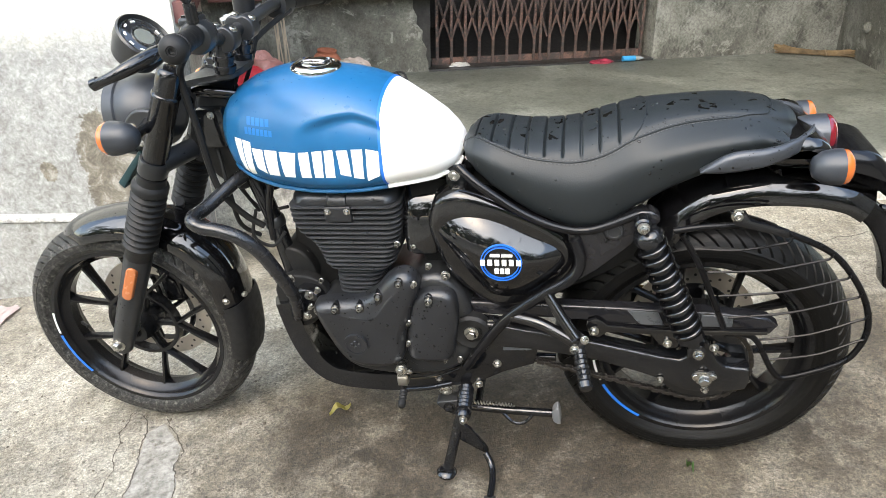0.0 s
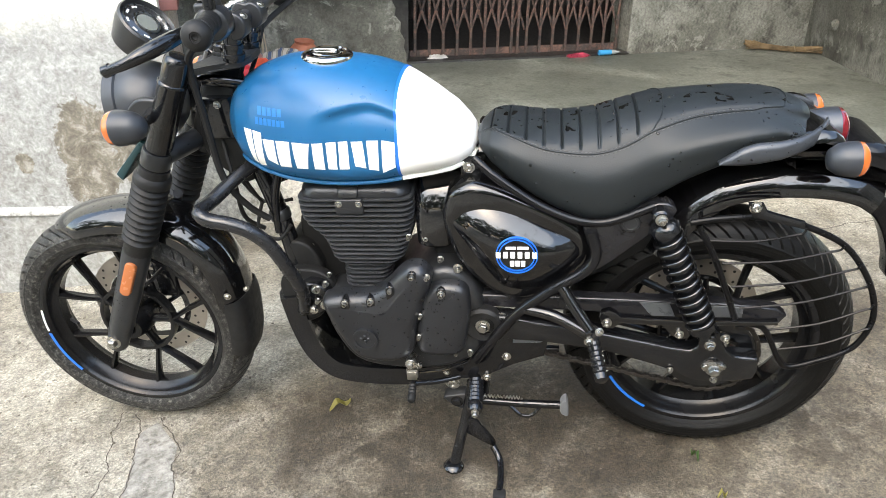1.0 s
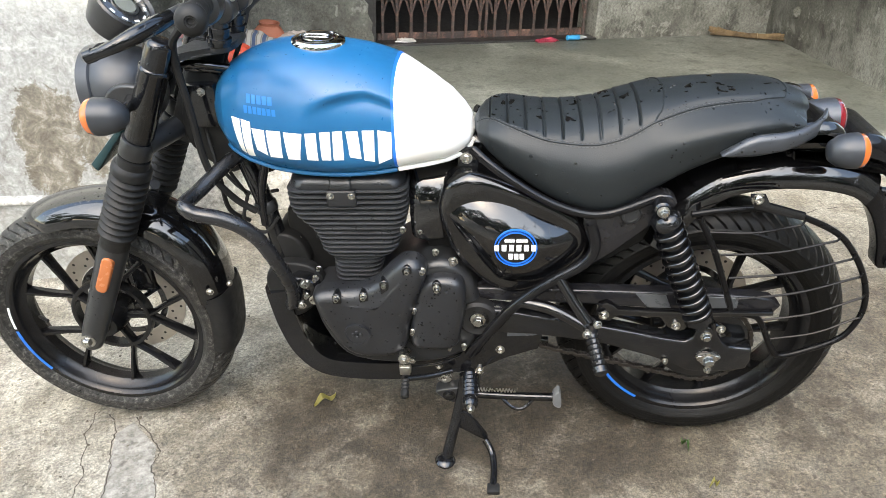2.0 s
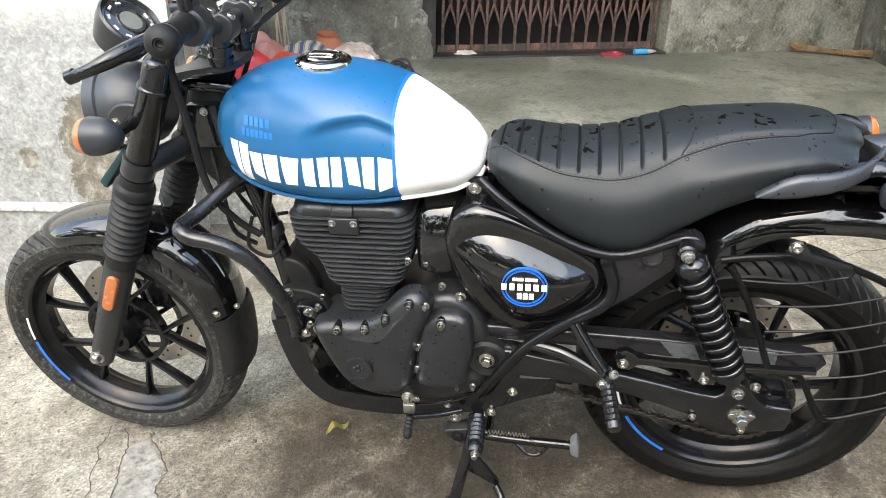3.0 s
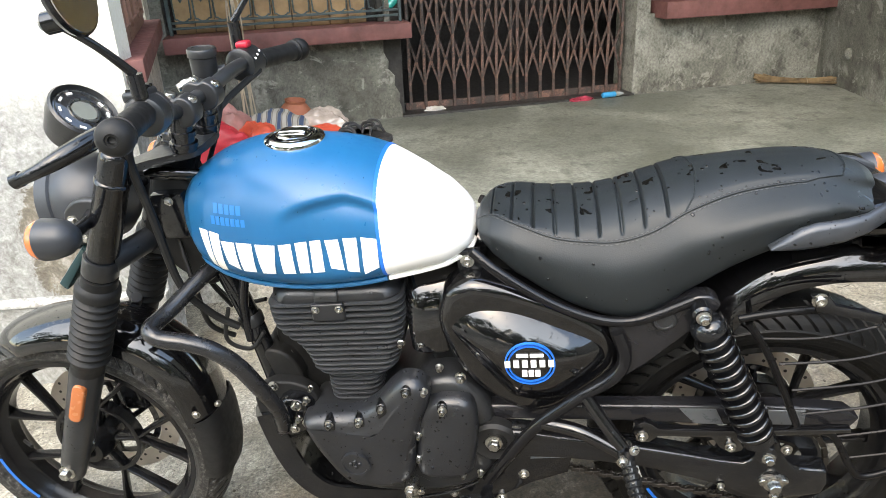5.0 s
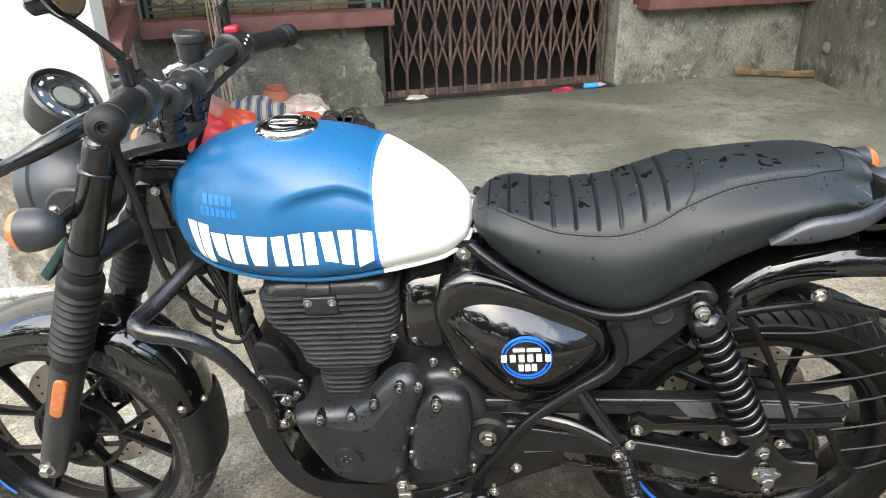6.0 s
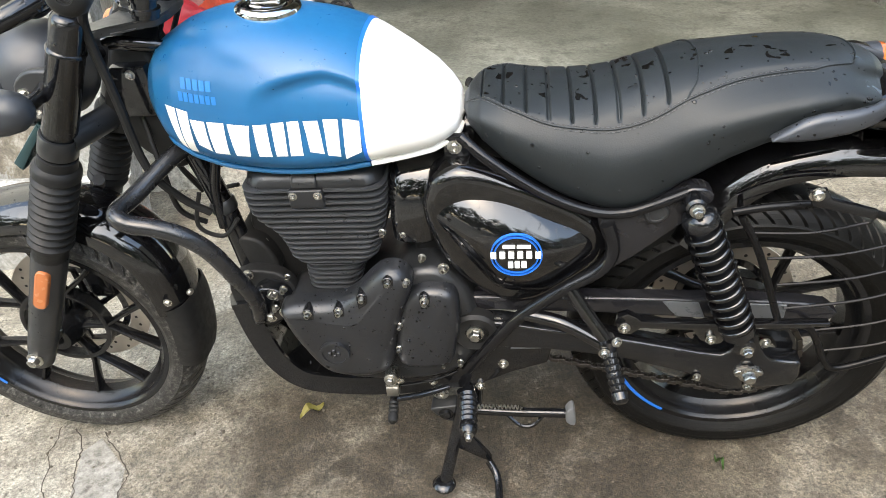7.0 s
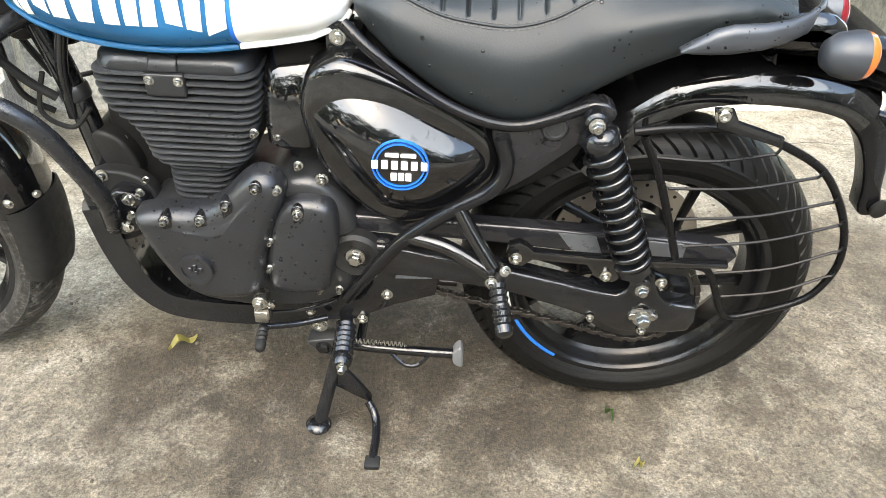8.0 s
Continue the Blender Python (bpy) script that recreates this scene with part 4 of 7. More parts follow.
part("brake_lever", tube([(-0.24, 0.19, 1.035), (-0.27, 0.24, 1.02), (-0.30, 0.32, 1.0)], [0.010, 0.009, 0.007], 10, 6), M_SATIN, bar)
part("fluid_reservoir", bm_join(turned([(0, 0.019), (0.003, 0.022), (0.045, 0.0235), (0.047, 0.0255), (0.058, 0.026), (0.061, 0.024), (0.0612, 0.018), (0.060, 0.017), (0.060, 0.002)], (-0.268, 0.13, 1.02), (0.1, 0, 1), 26), tube([(-0.262, 0.13, 1.03), (-0.235, 0.15, 1.035)], 0.011, 10, 2)), M_MATT, bar, "black brake fluid pot")
part("banjo_bolt", bm_join(tube([(-0.302, 0.085, 1.024), (-0.275, 0.108, 1.032)], 0.008, 10, 2), turned([(-0.004, 0.0095), (0.004, 0.0095)], (-0.292, 0.094, 1.027), (0.76, 0.62, 0.2), 6)), M_STEEL, bar)
for sg, base, pts in ((-1, (-0.193, -0.215, 1.088), [(-0.192, -0.215, 1.12), (-0.213, -0.24, 1.162), (-0.243, -0.262, 1.20)]), (1, (-0.225, 0.20, 1.045), [(-0.222, 0.20, 1.108), (-0.190, 0.21, 1.146), (-0.150, 0.22, 1.19)])):
    mir = part("mirror", bm_join(tube([base, pts[0]], 0.0105, 12, 2), tube([pts[0], pts[1], pts[2]], [0.0065, 0.0055, 0.006], 10, 5)), M_SATIN, bike, "round black rear-view mirror")
    cen = Vector(pts[2]) + (Vector((0.036, -0.008, 0.036)) if sg < 0 else Vector((0.01, 0.03, 0.05)))
    face = Vector((0.95, 0.10, 0.10)).normalized() if sg < 0 else Vector((0.95, -0.25, 0.1)).normalized()
    part("shell", turned([(-0.022, 0.012), (-0.018, 0.032), (-0.006, 0.053), (0.0, 0.056), (0.004, 0.054)], cen, face, 32), M_SATIN, mir)
    part("glass", turned([(0.0035, 0.052), (0.005, 0.051), (0.0052, 0.02)], cen, face, 32), M_CHROME, mir, "mirror glass")
    part("joint", turned([(-0.016, 0.008), (-0.01, 0.014), (0.01, 0.014), (0.016, 0.008)], pts[2], face, 14), M_SATIN, mir)
M_CLEAR = plain("dial_face", (0.02, 0.021, 0.023), 0.12, grain=0.1, coat=1.0, relief=0)
gauge = part("instrument", turned([(-0.045, 0.03), (-0.04, 0.046), (0.0, 0.056), (0.018, 0.0575), (0.022, 0.054), (0.014, 0.050), (0.013, 0.02)], (-0.438, -0.005, 1.012), (0.72, -0.12, 0.68), 36), M_MATT, bike, "round black instrument pod with a small screen")
gax = Vector((0.72, -0.12, 0.68)).normalized()
gs = gax.orthogonal().normalized()
gu = gax.cross(gs)
gc = Vector((-0.438, -0.005, 1.012)) + gax * 0.0145
part("dial", turned([(0, 0.049), (0.0008, 0.048)], gc, gax, 32), M_CLEAR, gauge)
part("screen", turned([(0.001, 0.021), (0.003, 0.02)], gc, gax, 28), plain("lcd_screen", (0.16, 0.17, 0.15), 0.15, relief=0, coat=0.6), gauge, "grey-green lcd screen")
part("screen_ring", hoop([(0.001, 0.0225), (0.004, 0.0225), (0.004, 0.026), (0.001, 0.026)], gc, gax, 32), M_STEEL, gauge)
for k in range(9):
    a = radians(20 + 35 * k)
    ray = gs * math.cos(a) + gu * math.sin(a)
    side = gax.cross(ray)
    mark = box(-0.005, 0.005, -0.002, 0.002, 0.0008, 0.0022)
    bmesh.ops.transform(mark, matrix=Matrix.Translation(gc + ray * 0.039) @ Matrix((side, ray, gax)).transposed().to_4x4(), verts=mark.verts)
    part("dial_mark", mark, M_WHITE, gauge)
part("dial_rim", hoop([(0.0, 0.0445), (0.002, 0.0445), (0.002, 0.0465), (0.0, 0.0465)], gc, gax, 40), M_STEEL, gauge)
for sg in (-1, 1):
    c = Vector((-0.408, sg * 0.205, 0.886)) if sg < 0 else Vector((-0.418, 0.19, 0.87))
    ind = part("indicator", turned([(-0.038, 0.008), (-0.034, 0.017), (-0.02, 0.027), (0.002, 0.032), (0.016, 0.033)], c, (-1, 0, -0.03), 28), M_SHELL, bike, "small round black indicator")
    part("lens", turned([(0.0155, 0.0325), (0.026, 0.031), (0.034, 0.024), (0.037, 0.008)], c, (-1, 0, -0.03), 28), M_ORANGE, ind, "amber lens")
    part("stem", tube([c + Vector((0.01, -sg * 0.02, -0.006)), c + Vector((0.0, -sg * 0.075, -0.012)), c + Vector((-0.01, -sg * 0.12, -0.01))], 0.011, 10, 3), M_SATIN, ind)
for sg in (-1, 1):
    part("headlamp_ear", domed([(-0.47, 0.87), (-0.44, 0.90), (-0.39, 0.895), (-0.37, 0.86), (-0.40, 0.82), (-0.45, 0.825)], sg * 0.085, sg * 0.098, 0.006), M_MATT, bike)
for x, z, r in ((-0.452, 0.866, 0.007), (-0.44, 0.832, 0.005)):
    part("lamp_bolt", bolt((x, -0.098, z), (0, -1, 0), r), M_STEEL, bike)
part("registration_plate", domed([(-0.56, 0.727), (-0.485, 0.80), (-0.475, 0.793), (-0.548, 0.712)], 0.03, -0.06, 0.004, 2, 1, False), plain("dark_green_plate", (0.012, 0.04, 0.045), 0.3), bike, "dark green front plate")
for pts, r in (([(-0.222, -0.165, 1.05), (-0.275, -0.135, 1.01), (-0.310, -0.108, 0.965), (-0.309, -0.100, 0.86), (-0.302, -0.098, 0.735), (-0.275, -0.075, 0.66), (-0.24, -0.06, 0.62)], 0.0072), ([(-0.22, 0.1, 1.03), (-0.24, 0.06, 0.95), (-0.28, 0.04, 0.86), (-0.26, 0.0, 0.80)], 0.0045), ([(-0.19, 0.19, 1.02), (-0.235, 0.09, 0.985), (-0.26, 0.03, 0.94), (-0.29, 0.0, 0.86)], 0.006), ([(-0.25, -0.06, 0.66), (-0.265, -0.07, 0.60), (-0.23, -0.06, 0.57), (-0.2, -0.05, 0.60)], 0.004), ([(-0.32, -0.03, 0.80), (-0.30, -0.06, 0.70), (-0.30, -0.05, 0.62), (-0.27, -0.03, 0.58)], 0.005), ([(-0.34, 0.02, 0.82), (-0.31, 0.0, 0.70), (-0.28, 0.01, 0.62)], 0.004), ([(-0.37, 0.05, 0.78), (-0.36, 0.08, 0.66), (-0.30, 0.06, 0.60), (-0.22, 0.03, 0.62)], 0.004)):
    part("cable", tube(pts, r, 8, 6), M_RUBBER, bike)
for k in range(7):
    part("cable", tube([(-0.325, -0.052 + 0.013 * k, 0.925 - 0.011 * k), (-0.29, -0.050 + 0.013 * k, 0.922 - 0.012 * k), (-0.235, -0.022 + 0.008 * k, 0.902 - 0.010 * k)], 0.008, 10, 4), M_GLOSS, bike)
part("fuse_box", box(-0.335, -0.275, -0.055, 0.055, 0.80, 0.885, 0.008), M_SATIN, bike, "black electrical box at the steering head")
part("clip", bolt((-0.300, -0.056, 0.872), (0, -1, 0), 0.0055, 0.006, False), M_STEEL, bike)

# front mudguard
FEN = [(-0.785, 0.586), (-0.750, 0.610), (-0.69, 0.630), (-0.612, 0.640), (-0.53, 0.632), (-0.455, 0.602), (-0.394, 0.545), (-0.363, 0.475), (-0.354, 0.40), (-0.353, 0.385)]


def arch(path, half, drop, thick=0.004, n=16, taper=None, power=2.9):
    P = smooth_line([(x, 0, z) for x, z in path], 5)
    rings = []
    for i, p in enumerate(P):
        d = (P[min(i + 1, len(P) - 1)] - P[max(i - 1, 0)]).normalized()
        up = Vector((-d.z, 0, d.x))
        if up.z < 0 and abs(d.x) > abs(d.z):
            up = -up
        f = i / (len(P) - 1)
        hw = half * (taper(f) if taper else 1.0)
        dr = drop * (taper(f) if taper else 1.0)
        out = []
        for q in range(-n, n + 1):
            a = math.pi / 2 * abs(q) / n
            side = math.copysign(math.sin(a) ** (2 / power), q)
            out.append(p + Vector((0, hw * side, 0)) - up * dr * (1 - max(math.cos(a), 0.0) ** (2 / power)))
        inn = [v - up * thick for v in out]
        rings.append(out + inn[::-1])
    return loft(rings)


fender = part("front_mudguard", arch(FEN, 0.07, 0.05, power=2.15, taper=lambda f: min(1.0, 0.45 + 3.2 * f) if f < 0.2 else 1.0), M_GLOSS, bike, "gloss black front mudguard")
part("flap", arch([(-0.353, 0.402), (-0.349, 0.36), (-0.356, 0.28), (-0.369, 0.232)], 0.069, 0.045, taper=lambda f: 1.0 - 0.1 * f * f), M_RUBBER, fender, "matt black mud flap")
part("mudguard_bolt", bolt((-0.378, -0.071, 0.423), (0, -1, 0.0), 0.006, 0.006), M_STEEL, fender)
part("mudguard_bolt", bolt((-0.342, -0.045, 0.428), (0.7, -0.7, 0), 0.005, 0.006), M_STEEL, fender)
for sg in (-1, 1):
    part("fork_brace", tube([(-0.545, sg * 0.10, 0.575), (-0.52, sg * 0.075, 0.60), (-0.50, sg * 0.05, 0.625)], 0.011, 10, 3), M_MATT, fender)
ref = domed([(0.0125 * math.cos(a), math.copysign(0.034, math.sin(a)) + 0.0125 * math.sin(a)) for a in (2 * math.pi * (q + 0.5) / 24 for q in range(24))], 0.005, -0.005, 0.003, 3, 1, False)
bmesh.ops.transform(ref, matrix=Matrix.Translation((-0.5575, -0.1395, 0.513)) @ Matrix.Rotation(radians(27), 4, "Y"), verts=ref.verts)
part("reflector", ref, plain("amber_reflector", (0.36, 0.115, 0.04), 0.25, grain=0.15, relief=0.1), bike, "amber side reflector on the fork")
part("front_axle", bm_join(tube([(-0.657, -0.10, 0.325), (-0.657, 0.10, 0.325)], 0.012, 12, 2), bolt((-0.656, -0.13, 0.330), (0, -1, 0), 0.0115, 0.016)), M_STEEL, bike, "zinc front axle bolt")
part("caliper", box(-0.63, -0.57, 0.05, 0.10, 0.33, 0.44, 0.015, 3), M_SATIN, bike)

# frame
part("backbone", tube([(-0.30, 0, 0.87), (-0.15, 0, 0.77), (0.05, 0, 0.745), (0.22, 0, 0.74)], 0.028, 14, 5), M_SATIN, bike)
dt = part("downtube", tube([(-0.305, -0.0, 0.85), (-0.262, -0.02, 0.74), (-0.225, -0.03, 0.60), (-0.205, -0.035, 0.44)], 0.019, 14, 5), M_SATIN, bike, "black frame downtube")
part("gusset", domed([(-0.285, 0.80), (-0.24, 0.78), (-0.185, 0.735), (-0.19, 0.70), (-0.235, 0.69), (-0.268, 0.74)], 0.02, -0.03, 0.006), M_SATIN, dt)
part("downtube_brace", tube([(-0.20, -0.055, 0.735), (-0.225, -0.05, 0.66), (-0.232, -0.045, 0.58)], 0.009, 10, 4), M_SATIN, dt)
part("frame_band", turned([(-0.012, 0.021), (-0.008, 0.0235), (0.008, 0.0235), (0.012, 0.021)], (-0.229, -0.029, 0.615), (0.2, -0.05, -1), 16), M_MATT, dt)
for sg in (-1, 1):
    part("crash_bar", tube([(-0.245, sg * 0.03, 0.742), (-0.275, sg * 0.07, 0.732), (-0.312, sg * 0.14, 0.708), (-0.322, sg * 0.185, 0.706), (-0.312, sg * 0.199, 0.700), (-0.296, sg * 0.200, 0.692), (-0.262, sg * 0.197, 0.683), (-0.226, sg * 0.192, 0.664), (-0.197, sg * 0.182, 0.626), (-0.179, sg * 0.165, 0.564), (-0.168, sg * 0.142, 0.495), (-0.177, sg * 0.122, 0.439), (-0.190, sg * 0.10, 0.412)], 0.0145, 16, 6), M_COAT, bike, "satin black tubular crash bar")
clamp = part("crash_bar_clamp", domed([(-0.185, 0.475), (-0.150, 0.482), (-0.128, 0.465), (-0.126, 0.432), (-0.150, 0.405), (-0.190, 0.400)], -0.075, -0.105, 0.006, 3, 2), M_SATIN, bike, "black clamp at the foot of the crash bar")
for x, z in ((-0.152, 0.470), (-0.137, 0.428), (-0.166, 0.416)):
    part("clamp_bolt", bolt((x, -0.104, z), (0.1, -1, 0.1), 0.0075, 0.008), M_STEEL, clamp)
horn = part("horn", turned([(-0.03, 0.012), (-0.024, 0.030), (-0.006, 0.036), (0.004, 0.036), (0.008, 0.030), (0.010, 0.012)], (-0.155, 0.0, 0.545), (-0.5, -0.85, 0), 28), M_MATT, bike, "black horn behind the frame tube")
part("horn_bolt", bolt((-0.172, -0.028, 0.535), (-0.4, -0.9, 0), 0.006, 0.006), M_STEEL, horn)
part("engine_mount", bm_join(domed([(-0.19, 0.60), (-0.10, 0.61), (-0.08, 0.46), (-0.17, 0.45)], 0.03, -0.02, 0.008), domed([(-0.245, 0.46), (-0.205, 0.50), (-0.14, 0.49), (-0.12, 0.44), (-0.17, 0.37), (-0.225, 0.37)], -0.05, -0.075, 0.006), domed([(-0.22, 0.55), (-0.17, 0.545), (-0.15, 0.48), (-0.21, 0.45)], 0.05, -0.05, 0.008)), M_RUBBER, bike)
sk = []
for p, hw in zip(smooth_line([(-0.245, 0, 0.43), (-0.232, 0, 0.34), (-0.205, 0, 0.26), (-0.15, 0, 0.205), (-0.05, 0, 0.190), (0.06, 0, 0.195), (0.13, 0, 0.215)], 5), range(99)):
    sk.append(p)
rings = []
for i, p in enumerate(sk):
    d = (sk[min(i + 1, len(sk) - 1)] - sk[max(i - 1, 0)]).normalized()
    u = Vector((-d.z, 0, d.x)) * (1 if d.x > 0 else 1)
    rings.append([p + Vector((0, y, 0)) + u * h for y, h in ((-0.085, 0.045), (-0.088, 0.0), (-0.06, -0.012), (0.06, -0.012), (0.088, 0.0), (0.085, 0.045), (0.078, 0.045), (0.075, 0.004), (-0.075, 0.004), (-0.078, 0.045))])
part("bash_plate", loft(rings), M_SATIN, bike, "satin black cradle under the engine")
part("inlet", loft([rounded_rect(x0, x1, -y, 0.06, 0.024, z) for x0, x1, y, z in ((0.084, 0.150, 0.090, 0.570), (0.078, 0.156, 0.097, 0.578), (0.077, 0.158, 0.096, 0.620), (0.078, 0.162, 0.090, 0.655), (0.080, 0.170, 0.078, 0.685), (0.084, 0.185, 0.058, 0.708), (0.092, 0.180, 0.035, 0.720))]), M_GLOSS, bike, "gloss black air intake duct")
part("inlet_bolt", bolt((0.098, -0.093, 0.592), (0, -1, 0), 0.005, 0.006, False), M_STEEL, bike)
part("inner_body", domed([(0.10, 0.56), (0.16, 0.70), (0.30, 0.70), (0.42, 0.64), (0.52, 0.62), (0.56, 0.56), (0.44, 0.48), (0.30, 0.43), (0.18, 0.44)], 0.06, -0.06, 0.015), M_RUBBER, bike)
for sg in (-1, 1):
    part("seat_rail", tube([(0.205, sg * 0.10, 0.772), (0.25, sg * 0.118, 0.738), (0.328, sg * 0.128, 0.686), (0.40, sg * 0.13, 0.655), (0.46, sg * 0.128, 0.652), (0.54, sg * 0.127, 0.684)], 0.0085, 12, 5), M_TUBE, bike, "gloss black seat rail")
    part("frame_tube", tube([(0.425, sg * 0.128, 0.63), (0.436, sg * 0.133, 0.585), (0.418, sg * 0.138, 0.548), (0.36, sg * 0.14, 0.508), (0.287, sg * 0.14, 0.447), (0.235, sg * 0.135, 0.375), (0.19, sg * 0.12, 0.30)], 0.0115, 12, 5), M_TUBE, bike, "gloss black frame tube")
    part("frame_plate", domed([(0.410, 0.648), (0.457, 0.648), (0.546, 0.688), (0.580, 0.672), (0.556, 0.640), (0.437, 0.535), (0.428, 0.575)], sg * 0.095, sg * 0.124, 0.006, 3, 3), M_GUARD, bike, "black frame plate behind the panel")
part("plate_cap", turned([(0, 0.0195), (0.005, 0.0195), (0.008, 0.0165), (0.0082, 0.013), (0.0065, 0.012), (0.0065, 0.001)], (0.497, -0.122, 0.648), (0, -1, 0), 28), M_MATT, bike)
part("tank_mount", bm_join(box(0.175, 0.215, -0.075, -0.06, 0.715, 0.76, 0.004)), M_SATIN, bike)
part("tank_bolt", bolt((0.192, -0.075, 0.742), (0, -1, 0), 0.008, 0.007, False), M_STEEL, bike)

# engine bolts and emblem
eb = []
for x, y, z, r in ((-0.071, -0.163, 0.478, 0.0065), (-0.016, -0.163, 0.483, 0.0065), (0.028, -0.162, 0.512, 0.0065), (0.076, -0.162, 0.546, 0.007), (0.131, -0.155, 0.498, 0.007), (-0.123, -0.115, 0.493, 0.0065), (-0.145, -0.11, 0.477, 0.006), (-0.125, -0.13, 0.455, 0.006), (-0.149, -0.11, 0.446, 0.006), (0.127, -0.105, 0.552, 0.0065), (0.162, -0.11, 0.533, 0.009), (0.064, -0.095, 0.598, 0.006), (0.121, -0.10, 0.515, 0.005), (-0.199, -0.075, 0.494, 0.009), (0.104, -0.152, 0.538, 0.0065), (0.082, -0.15, 0.44, 0.005), (0.075, -0.15, 0.385, 0.005), (0.15, -0.14, 0.335, 0.005), (-0.118, -0.095, 0.505, 0.005), (0.18, -0.13, 0.33, 0.006)):
    part("engine_bolt", bolt((x, y, z), (0, -1, 0), r * 0.78, 0.012, False), M_STEEL, bike)
for x, y, z, lean in ((-0.071, -0.1635, 0.474, 0.0), (-0.016, -0.1635, 0.479, 0.0), (0.028, -0.1635, 0.508, 0.0), (0.076, -0.1635, 0.542, 0.0), (0.131, -0.1535, 0.498, 0.0)):
    slot = [(x + 0.0095 * math.cos(a), z - 0.011 + (0.015 if math.sin(a) > 0 else -0.004) + 0.0095 * math.sin(a)) for a in (2 * math.pi * q / 16 for q in range(16))]
    part("bolt_pocket", domed(slot, y + 0.02, y - 0.002, 0.001, 1, 1, False), M_SATIN, bike)
for x in (-0.069, -0.028):
    part("head_bolt", bolt((x, -0.109, 0.680), (0, -1, 0), 0.005, 0.006, False), M_STEEL, bike)
part("head_plate", box(-0.078, -0.020, -0.109, -0.098, 0.655, 0.690, 0.005, 3), M_ENGINE, bike)
em = part("emblem", hoop([(0.168, 0.027), (0.1755, 0.027), (0.1755, 0.0215), (0.173, 0.0215), (0.173, 0.002), (0.168, 0.002)], (-0.037, 0, 0.39), (0, -1, 0), 32), M_ENGINE, bike, "round cast emblem")
part("emblem_bar", bm_join(*[box(-0.037 + x - 0.003, -0.037 + x + 0.003, -0.1762, -0.170, 0.39 + z - 0.004, 0.39 + z + 0.004, 0.001, 1) for x, z in ((-0.008, 0.002), (0, -0.004), (0.008, 0.002), (0, 0.008))]), M_ENGINE, em)
part("pivot_boss", turned([(0, 0.042), (0.02, 0.042), (0.026, 0.036), (0.022, 0.024)], (0.21, -0.11, 0.402), (0, -1, 0), 32), M_RUBBER, bike, "black swingarm pivot bush")
part("pivot_nut", bolt((0.21, -0.132, 0.402), (0, -1, 0), 0.0108, 0.014), M_STEEL, bike, "zinc pivot nut")
part("plate_bolt", bolt((0.25, -0.12, 0.418), (0, -1, 0), 0.008, 0.006, False), M_STEEL, bike)

# swingarm, chain and shock absorbers
for sg in (-1, 1):
    part("swingarm", domed([(0.20, 0.430), (0.33, 0.412), (0.44, 0.392), (0.55, 0.367), (0.635, 0.350), (0.652, 0.368), (0.658, 0.396), (0.672, 0.406), (0.690, 0.396), (0.700, 0.366), (0.722, 0.338), (0.766, 0.333), (0.774, 0.322), (0.769, 0.277), (0.70, 0.267), (0.65, 0.269), (0.618, 0.287), (0.558, 0.311), (0.509, 0.326), (0.465, 0.340), (0.33, 0.362), (0.20, 0.372)], sg * 0.098, sg * 0.132, 0.007, 3, 2), M_SATIN, bike, "satin black swingarm")
    sp = part("shock_absorber", bm_join(tube([(0.552, sg * 0.142, 0.66), (0.657, sg * 0.142, 0.40)], 0.015, 14, 2), turned([(-0.016, 0.012), (-0.012, 0.0155), (0.012, 0.0155), (0.016, 0.012)], (0.548, sg * 0.14, 0.672), (0, 1, 0), 16), turned([(-0.014, 0.012), (-0.01, 0.018), (0.01, 0.018), (0.014, 0.012)], (0.663, sg * 0.142, 0.388), (0, 1, 0), 16), turned([(0.012, 0.013), (0.016, 0.022), (0.024, 0.0275), (0.036, 0.0278), (0.038, 0.024)], (0.548, sg * 0.142, 0.672), (0.374, 0, -0.927), 24), tube([(0.562, sg * 0.142, 0.635), (0.642, sg * 0.142, 0.44)], 0.0205, 18, 2), tube([(0.645, sg * 0.142, 0.43), (0.650, sg * 0.142, 0.417)], 0.0285, 20, 2)), M_SATIN, bike, "rear shock absorber with a black coil spring")
    a0, a1 = Vector((0.563, sg * 0.142, 0.632)), Vector((0.647, sg * 0.142, 0.426))
    ad = (a1 - a0).normalized()
    s1 = Vector((0, 1, 0))
    s2 = ad.cross(s1)
    part("spring", tube([a0.lerp(a1, i / 264) + (s1 * math.cos(2 * math.pi * i / 24) + s2 * math.sin(2 * math.pi * i / 24)) * 0.0262 for i in range(265)], 0.0046, 10, 1, curve=False), M_GLOSS, sp, "gloss black coil spring")
part("shock_bolt", bolt((0.548, -0.158, 0.672), (0, -1, 0), 0.0078, 0.013), M_STEEL, bike, "zinc shock absorber nut")
part("shock_bolt", bolt((0.666, -0.156, 0.386), (0, -1, 0), 0.0078, 0.012), M_STEEL, bike)
part("rear_axle", bm_join(tube([(0.685, -0.13, 0.31), (0.685, 0.13, 0.31)], 0.012, 12, 2), bolt((0.685, -0.138, 0.31), (0, -1, 0), 0.0115, 0.018), domed([(0.664, 0.316), (0.685, 0.321), (0.708, 0.317), (0.708, 0.308), (0.685, 0.300), (0.664, 0.305)], -0.13, -0.14, 0.002)), M_STEEL, bike, "zinc rear axle nut and adjuster")
